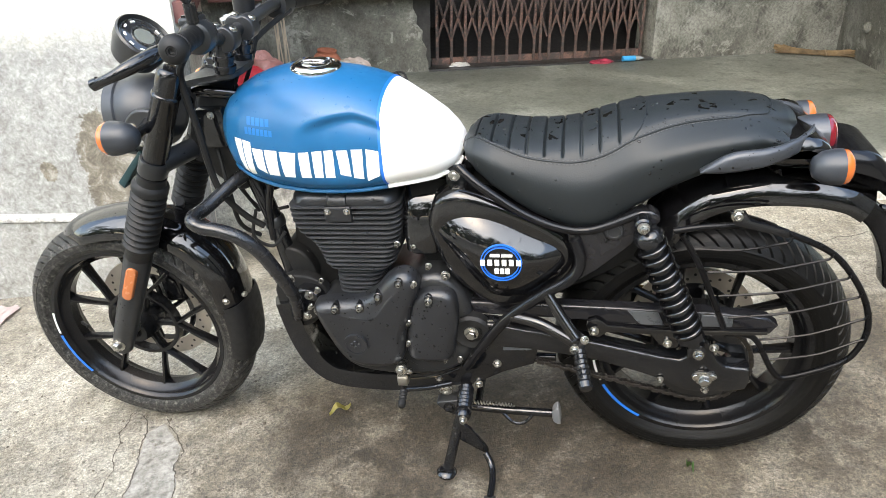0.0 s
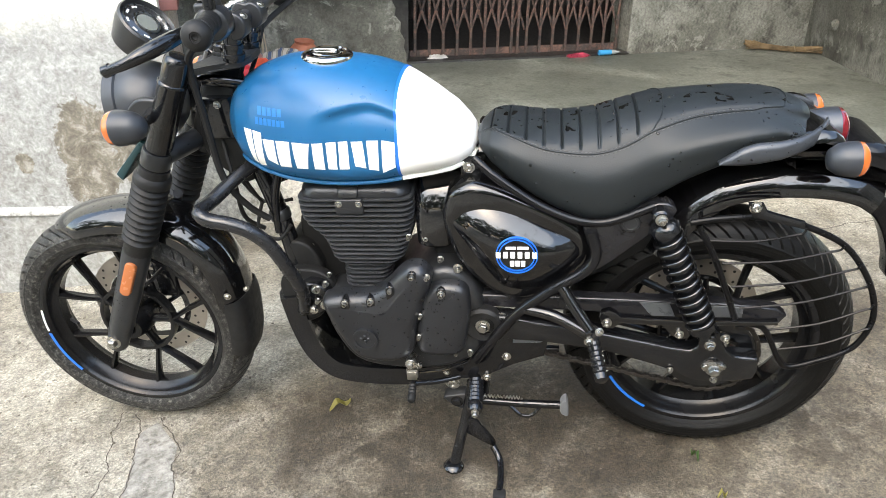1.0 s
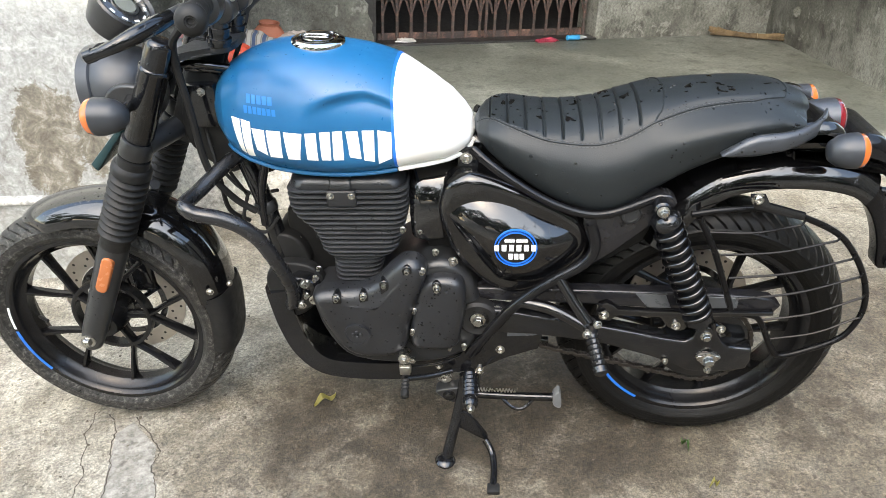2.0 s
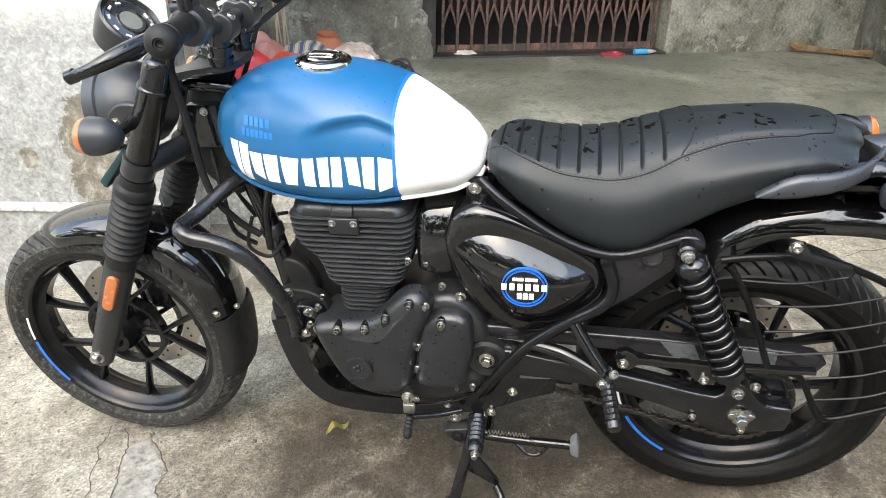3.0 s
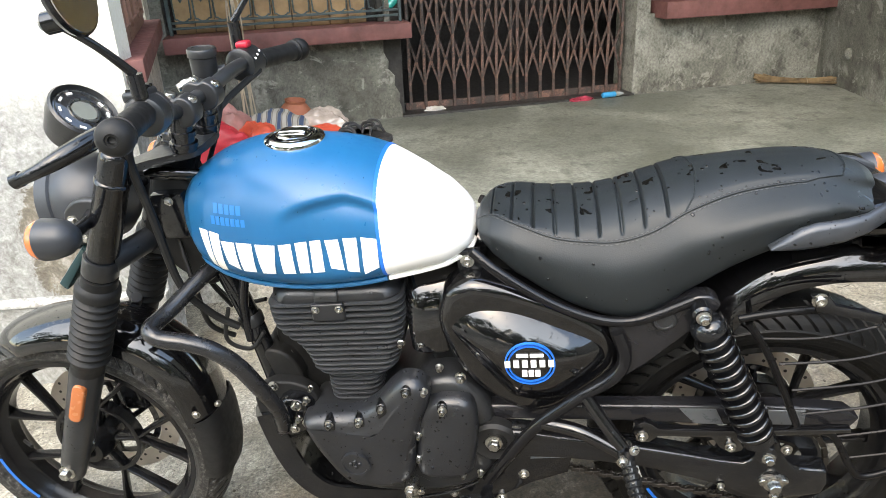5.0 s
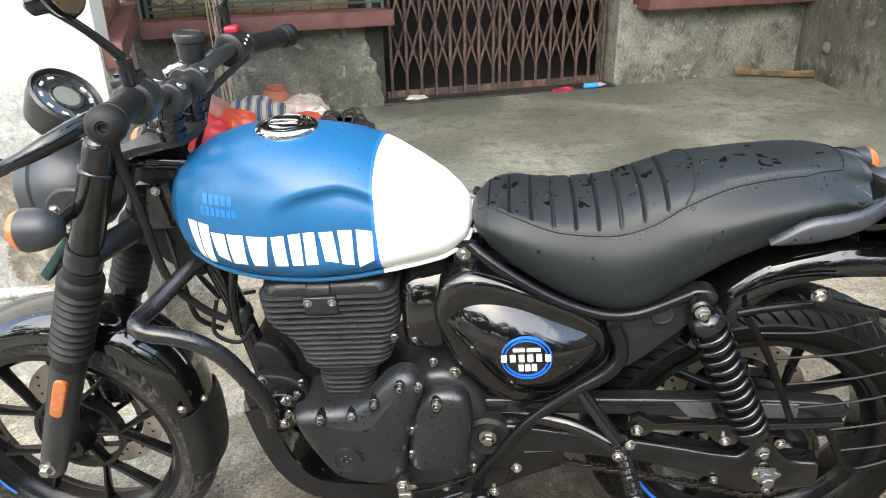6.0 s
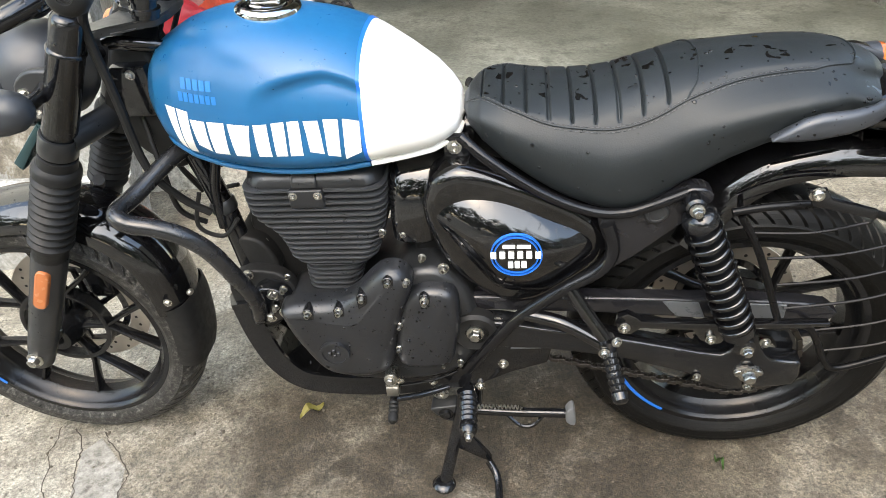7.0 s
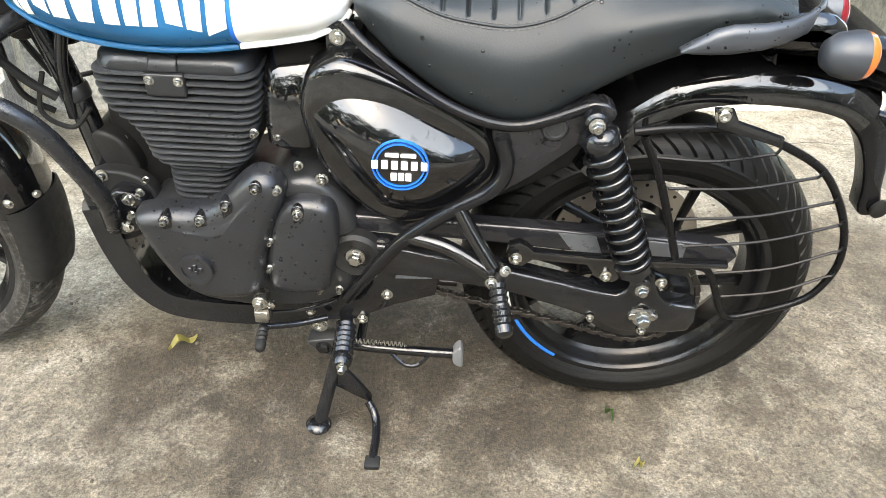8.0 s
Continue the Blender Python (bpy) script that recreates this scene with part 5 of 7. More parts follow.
for x, z, r in ((0.607, 0.403, 0.008), (0.696, 0.396, 0.008), (0.463, 0.428, 0.009), (0.60, 0.30, 0.006), (0.69, 0.277, 0.007)):
    part("arm_bolt", bolt((x, -0.146 if z > 0.39 else -0.134, z), (0, -1, 0), r * 0.8, 0.008, False), M_STEEL, bike)
cg = part("chain_guard", domed([(0.19, 0.463), (0.36, 0.460), (0.54, 0.455), (0.70, 0.449), (0.76, 0.444), (0.80, 0.438), (0.820, 0.421), (0.806, 0.400), (0.72, 0.407), (0.60, 0.411), (0.40, 0.424), (0.19, 0.432)], -0.078, -0.104, 0.006, 3, 2, False), M_GUARD, bike, "satin black chain guard")
M_LABEL = plain("grey_label", (0.075, 0.08, 0.085), 0.3)
for outl in ([(0.530, 0.451), (0.590, 0.448), (0.604, 0.414), (0.556, 0.417)], [(0.674, 0.445), (0.734, 0.442), (0.734, 0.411), (0.674, 0.413)]):
    part("guard_label", domed(outl, -0.1035, -0.1055, 0.001, 1, 1, False), M_LABEL, cg, "grey plate on the chain guard")
part("guard_stay", domed([(0.448, 0.440), (0.452, 0.452), (0.467, 0.458), (0.480, 0.452), (0.49, 0.442), (0.54, 0.438), (0.62, 0.436), (0.79, 0.438), (0.79, 0.429), (0.64, 0.423), (0.625, 0.392), (0.608, 0.388), (0.590, 0.400), (0.575, 0.422), (0.49, 0.426), (0.475, 0.412), (0.455, 0.415)], -0.132, -0.146, 0.003, 2, 2, False), M_GLOSS, bike)
sprocket = part("sprocket", hoop([(0.083, 0.062), (0.083, 0.094), (0.089, 0.094), (0.089, 0.062)], REAR_AXLE, (0, -1, 0), 60), M_SATIN, rear_wheel, "dark steel rear sprocket")
M_CHAIN = plain("chain_steel", (0.05, 0.045, 0.04), 0.4, metal=0.8, grain=0.4)
chain = part("chain", bm_join(tube([(0.26, -0.086, 0.43), (0.40, -0.086, 0.425), (0.67, -0.086, 0.405)], 0.006, 8, 3)), M_CHAIN, bike, "greasy steel drive chain")
run = smooth_line([(0.23, 0, 0.335), (0.33, 0, 0.302), (0.43, 0, 0.274), (0.57, 0, 0.238), (0.65, 0, 0.217)], 12)
for i in range(22):
    a = radians(-110 + i * 9)
    run.append(REAR_AXLE + Vector((0.1 * math.cos(a), 0, 0.1 * math.sin(a))))
link_bm = bm_join(*[domed([(-0.009, 0.0), (-0.007, 0.005), (0, 0.0035), (0.007, 0.005), (0.009, 0.0), (0.007, -0.005), (0, -0.0035), (-0.007, -0.005)], y, y - 0.0022, 0.0006, 1, 1, False) for y in (0.004, -0.004)], turned([(-0.005, 0.0045), (0.005, 0.0045)], (0.0, 0, 0), (0, 1, 0), 8))
link_mesh = mesh_of("link", link_bm, M_CHAIN)
dist, last, k = 0.0, run[0], 0
for p, q in zip(run, run[1:]):
    seg = (q - p).length
    while k * 0.0127 <= dist + seg:
        f = (k * 0.0127 - dist) / seg
        pt = p.lerp(q, f)
        d = (q - p).normalized()
        ob = new("link", link_mesh)
        ob.parent = chain
        ob.matrix_basis = Matrix.Translation((pt.x, -0.086 + (0.0015 if k % 2 else -0.0015), pt.z)) @ Matrix.Rotation(-math.atan2(d.z, d.x), 4, "Y")
        k += 1
    dist += seg

# foot controls and stands
for sg in (-1, 1):
    part("pillion_bracket", bm_join(tube([(0.372, sg * 0.142, 0.512), (0.40, sg * 0.16, 0.47), (0.43, sg * 0.178, 0.430)], 0.0115, 12, 3), tube([(0.298, sg * 0.14, 0.455), (0.35, sg * 0.155, 0.452), (0.39, sg * 0.165, 0.437), (0.425, sg * 0.175, 0.42)], 0.012, 12, 4), turned([(-0.014, 0.014), (0.014, 0.014)], (0.432, sg * 0.18, 0.425), (0, 1, 0), 14)), M_GLOSS, bike, "gloss black passenger footrest hanger")
    pd = (Vector((0.448, sg * 0.262, 0.378)) - Vector((0.432, sg * 0.182, 0.418))).normalized()
    pf = [(0, 0.010)]
    for q in range(7):
        pf += [(0.008 + 0.011 * q, 0.0115), (0.0125 + 0.011 * q, 0.0145)]
    pf += [(0.09, 0.013), (0.094, 0.008)]
    part("pillion_peg", turned(pf, (0.433, sg * 0.182, 0.416), pd, 14), M_SATIN, bike, "ribbed rubber passenger footrest")
part("peg_bolt", bolt((0.426, -0.195, 0.418), (0, -1, 0), 0.007, 0.008, False), M_STEEL, bike)
part("peg_bolt", bolt((0.445, -0.19, 0.438), (0.3, -1, 0.3), 0.006, 0.008), M_STEEL, bike)
part("stand_bracket", bm_join(domed([(0.16, 0.33), (0.24, 0.375), (0.35, 0.362), (0.338, 0.302), (0.27, 0.275), (0.20, 0.235), (0.13, 0.225), (0.12, 0.26)], -0.085, -0.105, 0.004, 2, 2, False), tube([(0.10, -0.06, 0.25), (0.10, 0.06, 0.25)], 0.012, 10, 2)), M_SATIN, bike, "black footrest plate")
part("sticker", domed([(0.274, 0.362), (0.352, 0.356), (0.330, 0.340), (0.270, 0.337)], -0.1045, -0.1065, 0.001, 1, 1, False), plain("worn_label", (0.10, 0.107, 0.118), 0.25, grain=0.4), bike, "worn grey sticker")
for x, z, r in ((0.256, 0.299, 0.007), (0.211, 0.238, 0.007), (0.132, 0.2155, 0.011), (0.12, 0.250, 0.006)):
    part("bracket_bolt", bolt((x, -0.105, z), (0, -1, 0), r, 0.007, False), M_STEEL, bike)
rp = [(0, 0.012)]
for q in range(7):
    rp += [(0.012 + 0.011 * q, 0.015), (0.017 + 0.011 * q, 0.0175)]
rp += [(0.095, 0.016), (0.102, 0.012)]
rest = part("footrest", turned(rp, (0.190, -0.135, 0.262), (0.05, -1, -0.06), 14), M_SATIN, bike, "ribbed rubber rider footrest")
part("peg_end", bolt((0.196, -0.236, 0.255), (0, -1, -0.1), 0.006, 0.012, False), M_STEEL, rest)
part("gear_lever", bm_join(tube([(0.056, -0.15, 0.328), (0.056, -0.16, 0.30), (0.052, -0.165, 0.262)], 0.0075, 10, 3), tube([(0.054, -0.165, 0.265), (0.10, -0.14, 0.25), (0.15, -0.115, 0.245)], 0.006, 10, 3), tube([(0.060, -0.14, 0.275), (0.12, -0.12, 0.268), (0.17, -0.11, 0.285)], 0.003, 8, 3)), M_SATIN, bike, "black gear lever and linkage")
part("lever_nut", bolt((0.054, -0.172, 0.325), (0, -1, 0.1), 0.0075, 0.010), M_STEEL, bike)
part("lever_plate", box(0.044, 0.066, -0.176, -0.168, 0.284, 0.304, 0.002, 2), M_STEEL, bike, "bright plated lever link")
part("lever_rod_end", turned([(-0.006, 0.004), (-0.004, 0.007), (0.004, 0.007), (0.006, 0.004)], (0.072, -0.165, 0.318), (0, 1, 0), 12), M_STEEL, bike)
part("lever_peg", turned([(0, 0.006), (0.005, 0.009), (0.009, 0.007), (0.013, 0.0095), (0.017, 0.007), (0.021, 0.0095), (0.025, 0.007), (0.03, 0.0095), (0.042, 0.0085), (0.045, 0.005)], (0.054, -0.17, 0.268), (0.05, -1, -0.3), 12), M_RUBBER, bike)
part("lever_clamp", bm_join(turned([(-0.012, 0.013), (0.012, 0.013)], (0.056, -0.16, 0.325), (0, 1, 0), 12), box(0.043, 0.068, -0.172, -0.155, 0.285, 0.31, 0.003)), M_STEEL, bike, "bright splined lever clamp")
stand = part("side_stand", bm_join(tube([(0.178, -0.118, 0.235), (0.165, -0.135, 0.16), (0.134, -0.174, 0.036)], [0.0125, 0.012, 0.0125], 12, 4), domed([(0.168, 0.15), (0.19, 0.14), (0.215, 0.10), (0.228, 0.075), (0.22, 0.065), (0.175, 0.095), (0.152, 0.115)], -0.142, -0.150, 0.003, 2, 2), tube([(0.222, -0.155, 0.072), (0.238, -0.175, 0.052), (0.243, -0.215, 0.042), (0.241, -0.255, 0.036)], 0.008, 10, 4)), M_SATIN, bike, "black side stand resting on the concrete")
part("foot", bm_join(turned([(0, 0.022), (0.006, 0.024), (0.012, 0.02), (0.016, 0.013)], (0.130, -0.180, 0.022), (0.077, 0.078, 0.994), 20)), M_SATIN, stand)
part("pad", box(0.228, 0.256, -0.275, -0.25, 0.030, 0.042, 0.004), M_RUBBER, stand)
part("stand_lug", domed([(0.112, 0.192), (0.138, 0.200), (0.188, 0.205), (0.186, 0.165), (0.155, 0.158), (0.130, 0.170)], -0.10, -0.128, 0.004), plain("bare_lug", (0.035, 0.036, 0.038), 0.35, metal=0.4), bike, "grey steel stand lug")
part("lug_bolt", bolt((0.142, -0.128, 0.182), (0, -1, 0), 0.010, 0.008), M_SATIN, bike)
cs = part("centre_stand", bm_join(tube([(0.165, -0.10, 0.165), (0.27, -0.10, 0.158), (0.375, -0.10, 0.156)], 0.010, 12, 3), tube([(0.165, 0.10, 0.165), (0.27, 0.10, 0.158), (0.375, 0.10, 0.156)], 0.010, 12, 3), tube([(0.20, -0.1, 0.16), (0.20, 0.1, 0.16)], 0.010, 10, 2), tube([(0.26, -0.105, 0.155), (0.285, -0.115, 0.135), (0.31, -0.115, 0.135), (0.33, -0.105, 0.152)], 0.004, 8, 4)), M_SATIN, bike, "folded black centre stand")
part("paddle", domed([(0.378, 0.138), (0.374, 0.158), (0.378, 0.174), (0.390, 0.180), (0.394, 0.134)], -0.09, -0.112, 0.004), plain("worn_paddle", (0.12, 0.125, 0.13), 0.4), cs, "worn grey stand foot")
part("stand_spring", tube([(0.19 + 0.0012 * i, -0.112 + 0.004 * math.cos(i * 1.05), 0.187 + 0.004 * math.sin(i * 1.05) - 0.00003 * i) for i in range(84)], 0.0014, 6, 1, curve=False), M_STEEL, cs, "bright return spring")

# tail
RF = [(0.53, 0.56), (0.56, 0.625), (0.60, 0.675), (0.66, 0.718), (0.74, 0.738), (0.82, 0.739), (0.88, 0.732), (0.93, 0.717), (0.965, 0.695)]
part("rear_mudguard", arch(RF, 0.088, 0.056, 0.004, 18, power=2.35), M_GLOSS, bike, "gloss black rear mudguard")
part("tail_body", domed([(0.50, 0.70), (0.56, 0.70), (0.62, 0.755), (0.70, 0.765), (0.83, 0.76), (0.86, 0.79), (0.82, 0.815), (0.74, 0.80), (0.66, 0.78), (0.56, 0.745)], 0.105, -0.105, 0.02, 4, 3), M_GLOSS, bike, "gloss black tail panel")
for sg in (-1, 1):
    rail = []
    for x, y, lo, hi in ((0.640, 0.127, 0.768, 0.771), (0.655, 0.130, 0.767, 0.784), (0.678, 0.132, 0.768, 0.800), (0.70, 0.132, 0.770, 0.807), (0.74, 0.128, 0.776, 0.809), (0.77, 0.120, 0.783, 0.812), (0.80, 0.100, 0.789, 0.816), (0.822, 0.075, 0.794, 0.819), (0.838, 0.045, 0.797, 0.819)):
        m, h = (lo + hi) / 2, (hi - lo) / 2
        rail.append([Vector((x, sg * (y + 0.010 * math.cos(a) - 0.10 * h * math.sin(a)), m + h * math.copysign(abs(math.sin(a)) ** 0.7, math.sin(a)))) for a in (2 * math.pi * q / 16 for q in range(16))])
    part("grab_rail", loft(rail), plain("satin_grey_alloy", (0.055, 0.060, 0.068), 0.35, metal=0.4) if sg < 0 else MATS["satin_grey_alloy"], bike, "satin dark grey grab rail")
tl = part("tail_light", turned([(-0.05, 0.02), (-0.045, 0.033), (0.0, 0.038), (0.018, 0.039)], (0.852, 0, 0.781), (1, 0, 0.02), 28), MATS["satin_grey_alloy"], bike, "round tail light with a grey shell")
part("lens", turned([(0.0175, 0.038), (0.026, 0.0365), (0.033, 0.029), (0.036, 0.01)], (0.852, 0, 0.781), (1, 0, 0.02), 28), M_REDLENS, tl, "red lens")
part("tail_bracket", domed([(0.780, 0.752), (0.84, 0.768), (0.90, 0.776), (0.945, 0.766), (0.972, 0.738), (1.000, 0.702), (0.985, 0.676), (0.945, 0.704), (0.88, 0.722), (0.78, 0.730)], 0.074, -0.074, 0.022, 4, 4), M_TUBE, bike, "gloss black bracket under the tail lamp")
for sg in (-1, 1):
    c = Vector((0.852, sg * 0.122, 0.772))
    ind = part("indicator", turned([(-0.032, 0.008), (-0.028, 0.018), (-0.014, 0.0275), (0.004, 0.0312), (0.016, 0.0316)], c, (1, 0, 0), 28), M_SHELL, bike, "small round black indicator")
    part("lens", turned([(0.0155, 0.0312), (0.024, 0.0298), (0.031, 0.022), (0.033, 0.008)], c, (1, 0, 0), 28), M_ORANGE, ind, "amber lens")
    part("stem", tube([c + Vector((-0.01, -sg * 0.015, 0.0)), c + Vector((-0.015, -sg * 0.06, 0.012)), c + Vector((-0.02, -sg * 0.11, 0.015))], 0.012, 10, 3), M_SATIN, ind)
hang = part("plate_hanger", bm_join(domed([(0.925, 0.680), (0.975, 0.652), (1.010, 0.618), (1.030, 0.565), (1.040, 0.520), (1.052, 0.482), (1.040, 0.464), (1.020, 0.470), (1.012, 0.510), (0.995, 0.560), (0.968, 0.605), (0.915, 0.655)], 0.006, -0.032, 0.007, 3, 3), tube([(0.985, -0.02, 0.640), (1.05, -0.03, 0.626), (1.10, -0.03, 0.612)], 0.009, 10, 3)), M_TUBE, bike, "black number plate hanger")
part("rear_reflector", turned([(0, 0.016), (0.006, 0.016), (0.008, 0.012)], (1.045, -0.036, 0.485), (0.2, -1, 0), 20), M_RUBBER, hang)
part("number_plate", box(1.06, 1.066, -0.09, 0.09, 0.50, 0.64, 0.002, 1), M_WHITE, hang, "white number plate seen edge on")
SG = [(0.602, -0.145, 0.659), (0.648, -0.145, 0.667), (0.706, -0.142, 0.669), (0.754, -0.138, 0.664), (0.800, -0.132, 0.648), (0.880, -0.120, 0.603), (0.931, -0.112, 0.544), (0.967, -0.105, 0.478), (0.981, -0.102, 0.417), (0.971, -0.102, 0.368), (0.950, -0.102, 0.337), (0.901, -0.103, 0.311), (0.845, -0.105, 0.293), (0.819, -0.110, 0.316), (0.781, -0.118, 0.393), (0.754, -0.125, 0.415), (0.716, -0.132, 0.422)]
sg_guard = part("saree_guard", tube(SG, 0.0062, 10, 6), M_WIRE, bike, "black wire guard beside the rear wheel")
part("guard_strut", tube([(0.617, -0.145, 0.652), (0.656, -0.142, 0.578), (0.716, -0.133, 0.424)], 0.006, 8, 4), M_WIRE, sg_guard)
part("guard_arm", domed([(0.69, 0.712), (0.715, 0.712), (0.725, 0.695), (0.79, 0.675), (0.79, 0.66), (0.70, 0.685)], -0.165, -0.172, 0.002, 2, 1, False), M_SATIN, sg_guard)
part("guard_bolt", bolt((0.703, -0.17, 0.704), (0, -1, 0), 0.008, 0.008, False), M_STEEL, sg_guard)
for p, q in (((0.634, -0.144, 0.621), (0.803, -0.132, 0.633)), ((0.669, -0.141, 0.569), (0.879, -0.121, 0.592)), ((0.694, -0.138, 0.514), (0.919, -0.115, 0.547)), ((0.716, -0.134, 0.461), (0.946, -0.110, 0.502)), ((0.780, -0.120, 0.399), (0.966, -0.106, 0.449)), ((0.812, -0.112, 0.344), (0.975, -0.104, 0.398))):
    p, q = Vector(p), Vector(q)
    wire = [p, (p + q) / 2 + Vector((0, -0.009, -0.006)), q + Vector((-0.012, -0.006, -0.003)), q + Vector((0, -0.006, 0.001)), q + Vector((0.004, -0.005, 0.010))]
    part("guard_wire", tube(wire, 0.0024, 6, 5), M_WIRE, sg_guard)

# filler cap and badges
cap = part("filler_cap", turned([(-0.010, 0.050), (0.0, 0.0505), (0.004, 0.0485), (0.007, 0.043), (0.0075, 0.039), (0.0035, 0.037), (0.0035, 0.002)], (-0.080, 0, 0.9465), (0.05, 0, 1), 56), M_POLISH, bike, "chromed filler cap")
part("cap_ring", hoop([(0.003, 0.0375), (0.006, 0.0365), (0.006, 0.033), (0.003, 0.032)], (-0.080, 0, 0.9465), (0.05, 0, 1), 48), M_GLOSS, cap, "black ring in the cap")
part("cap_lock", turned([(0.003, 0.030), (0.008, 0.029), (0.0105, 0.024), (0.0115, 0.012), (0.0118, 0.002)], (-0.080, 0, 0.9465), (0.05, 0, 1), 40), M_POLISH, cap, "chromed lock cover")
part("cap_flap", domed([(-0.100, 0.9565), (-0.060, 0.9565), (-0.062, 0.9615), (-0.098, 0.9625)], 0.010, -0.010, 0.002), M_POLISH, cap)


def on_tank(x, z, lift=0.0012):
    lo, hi = 0.0, 1.0
    for _ in range(30):
        mid = (lo + hi) / 2
        if tank_half(x, mid).z > z:
            lo = mid
        else:
            hi = mid
    p = tank_half(x, lo)
    return Vector((p.x, p.y - lift, p.z))


def tank_patch(quad, n=8, thick=0.0008):
    """A decal over the tank: four corners (x, z) bent to its surface."""
    (ax, az), (bx, bz), (cx, cz), (dx, dz) = quad
    bm = bmesh.new()
    g = []
    for i in range(n + 1):
        u = i / n
        row = []
        for j in range(n + 1):
            v = j / n
            x = (ax * (1 - u) + bx * u) * (1 - v) + (dx * (1 - u) + cx * u) * v
            z = (az * (1 - u) + bz * u) * (1 - v) + (dz * (1 - u) + cz * u) * v
            row.append(bm.verts.new(on_tank(x, z)))
        g.append(row)
    for i in range(n):
        for j in range(n):
            bm.faces.new((g[i][j], g[i + 1][j], g[i + 1][j + 1], g[i][j + 1]))
    return bm


# plain upright blocks stand for the lettering
BLOCKS = [((-0.2316, 0.8445), (-0.2132, 0.8438), (-0.214, 0.7709), (-0.2236, 0.7763)), ((-0.2104, 0.8433), (-0.1916, 0.8401), (-0.1968, 0.7689), (-0.2125, 0.7655)),
          ((-0.1902, 0.8289), (-0.1656, 0.8278), (-0.167, 0.7761), (-0.1869, 0.7865)), ((-0.1619, 0.8281), (-0.1342, 0.8275), (-0.1382, 0.7738), (-0.1629, 0.7738)),
          ((-0.129, 0.8265), (-0.0946, 0.8248), (-0.105, 0.7725), (-0.128, 0.7723)), ((-0.0894, 0.8251), (-0.0704, 0.8242), (-0.0717, 0.7714), (-0.0914, 0.7728)),
          ((-0.0645, 0.8242), (-0.0468, 0.8234), (-0.0488, 0.7703), (-0.0654, 0.7715)), ((-0.0426, 0.823), (-0.0253, 0.8236), (-0.0255, 0.7703), (-0.0444, 0.7701)),
          ((-0.0188, 0.8226), (0.0029, 0.8225), (0.0064, 0.7713), (-0.0142, 0.7758)), ((0.0104, 0.8236), (0.032, 0.8226), (0.0298, 0.7645), (0.0114, 0.7686)), ((0.0383, 0.8223), (0.0627, 0.8173), (0.0608, 0.7691), (0.0362, 0.7587))]
for quad in BLOCKS:
    part("tank_mark", tank_patch(quad), M_WHITE, tank, "white block marking")
M_BADGE = plain("badge_blue", (0.008, 0.15, 0.42), 0.35, grain=0.05, relief=0.0)
for count, x0, x1, za, zb in ((5, -0.196, -0.143, 0.8865, 0.872), (7, -0.202, -0.1375, 0.868, 0.855)):
    w = (x1 - x0) / count
    for k in range(count):
        xa = x0 + w * k
        part("tank_badge", tank_patch([(xa, za - 0.0006 * k), (xa + w * 0.78, za - 0.0006 * k), (xa + w * 0.78, zb - 0.0003 * k), (xa, zb - 0.0003 * k)], 4), M_BADGE, tank, "bright blue badge block")

# folded flange along the tank's lower edge
for nm, mat, x0, x1 in (("seam_flange", M_BLUE, -0.262, SEAM - 0.002), ("seam_flange", M_WHITE, SEAM, 0.203)):
    for sg in (1, -1):
        line = []
        for i in range(41):
            p = tank_half(x0 + (x1 - x0) * i / 40, 0.80)
            line.append((p.x, sg * (p.y - 0.002), p.z - 0.004))
        part(nm, tube(line, 0.0048, 8, 1, curve=False), mat, tank)
bc = Vector((0.285, -0.1515, 0.592))
for r0, r1 in ((0.0388, 0.0406), (0.0334, 0.0352)):
    part("badge_ring", hoop([(0, r0), (0, r1), (0.0055, r1), (0.0055, r0)], bc, (0, -1, 0), 56), M_SKYBLUE, panel_surround, "bright blue badge ring")
part("badge_disc", turned([(0, 0.0325), (0.0035, 0.0325)], bc, (0, -1, 0), 40), M_GLOSS, panel_surround)
for x0, x1, z0, z1 in [(-0.048 + 0.0166 * k, -0.048 + 0.0166 * k + 0.0108, -0.006, 0.0085) for k in range(6)] + [(-0.016 + 0.0125 * k, -0.016 + 0.0125 * k + 0.010, -0.028, -0.015) for k in range(3)] + [(-0.025, -0.002, 0.0175, 0.023), (0.001, 0.027, 0.0175, 0.023)]:
    part("badge_bar", box(bc.x + x0 * 0.84, bc.x + x1 * 0.84, bc.y - 0.0075, bc.y - 0.003, bc.z + z0 * 0.84, bc.z + z1 * 0.84, 0.0006, 1), M_WHITE, panel_surround, "white badge bar")

# raindrops
M_DROP = plain("raindrop", (0.006, 0.006, 0.0065), 0.06, grain=0.1, relief=0.0, spec=0.35)


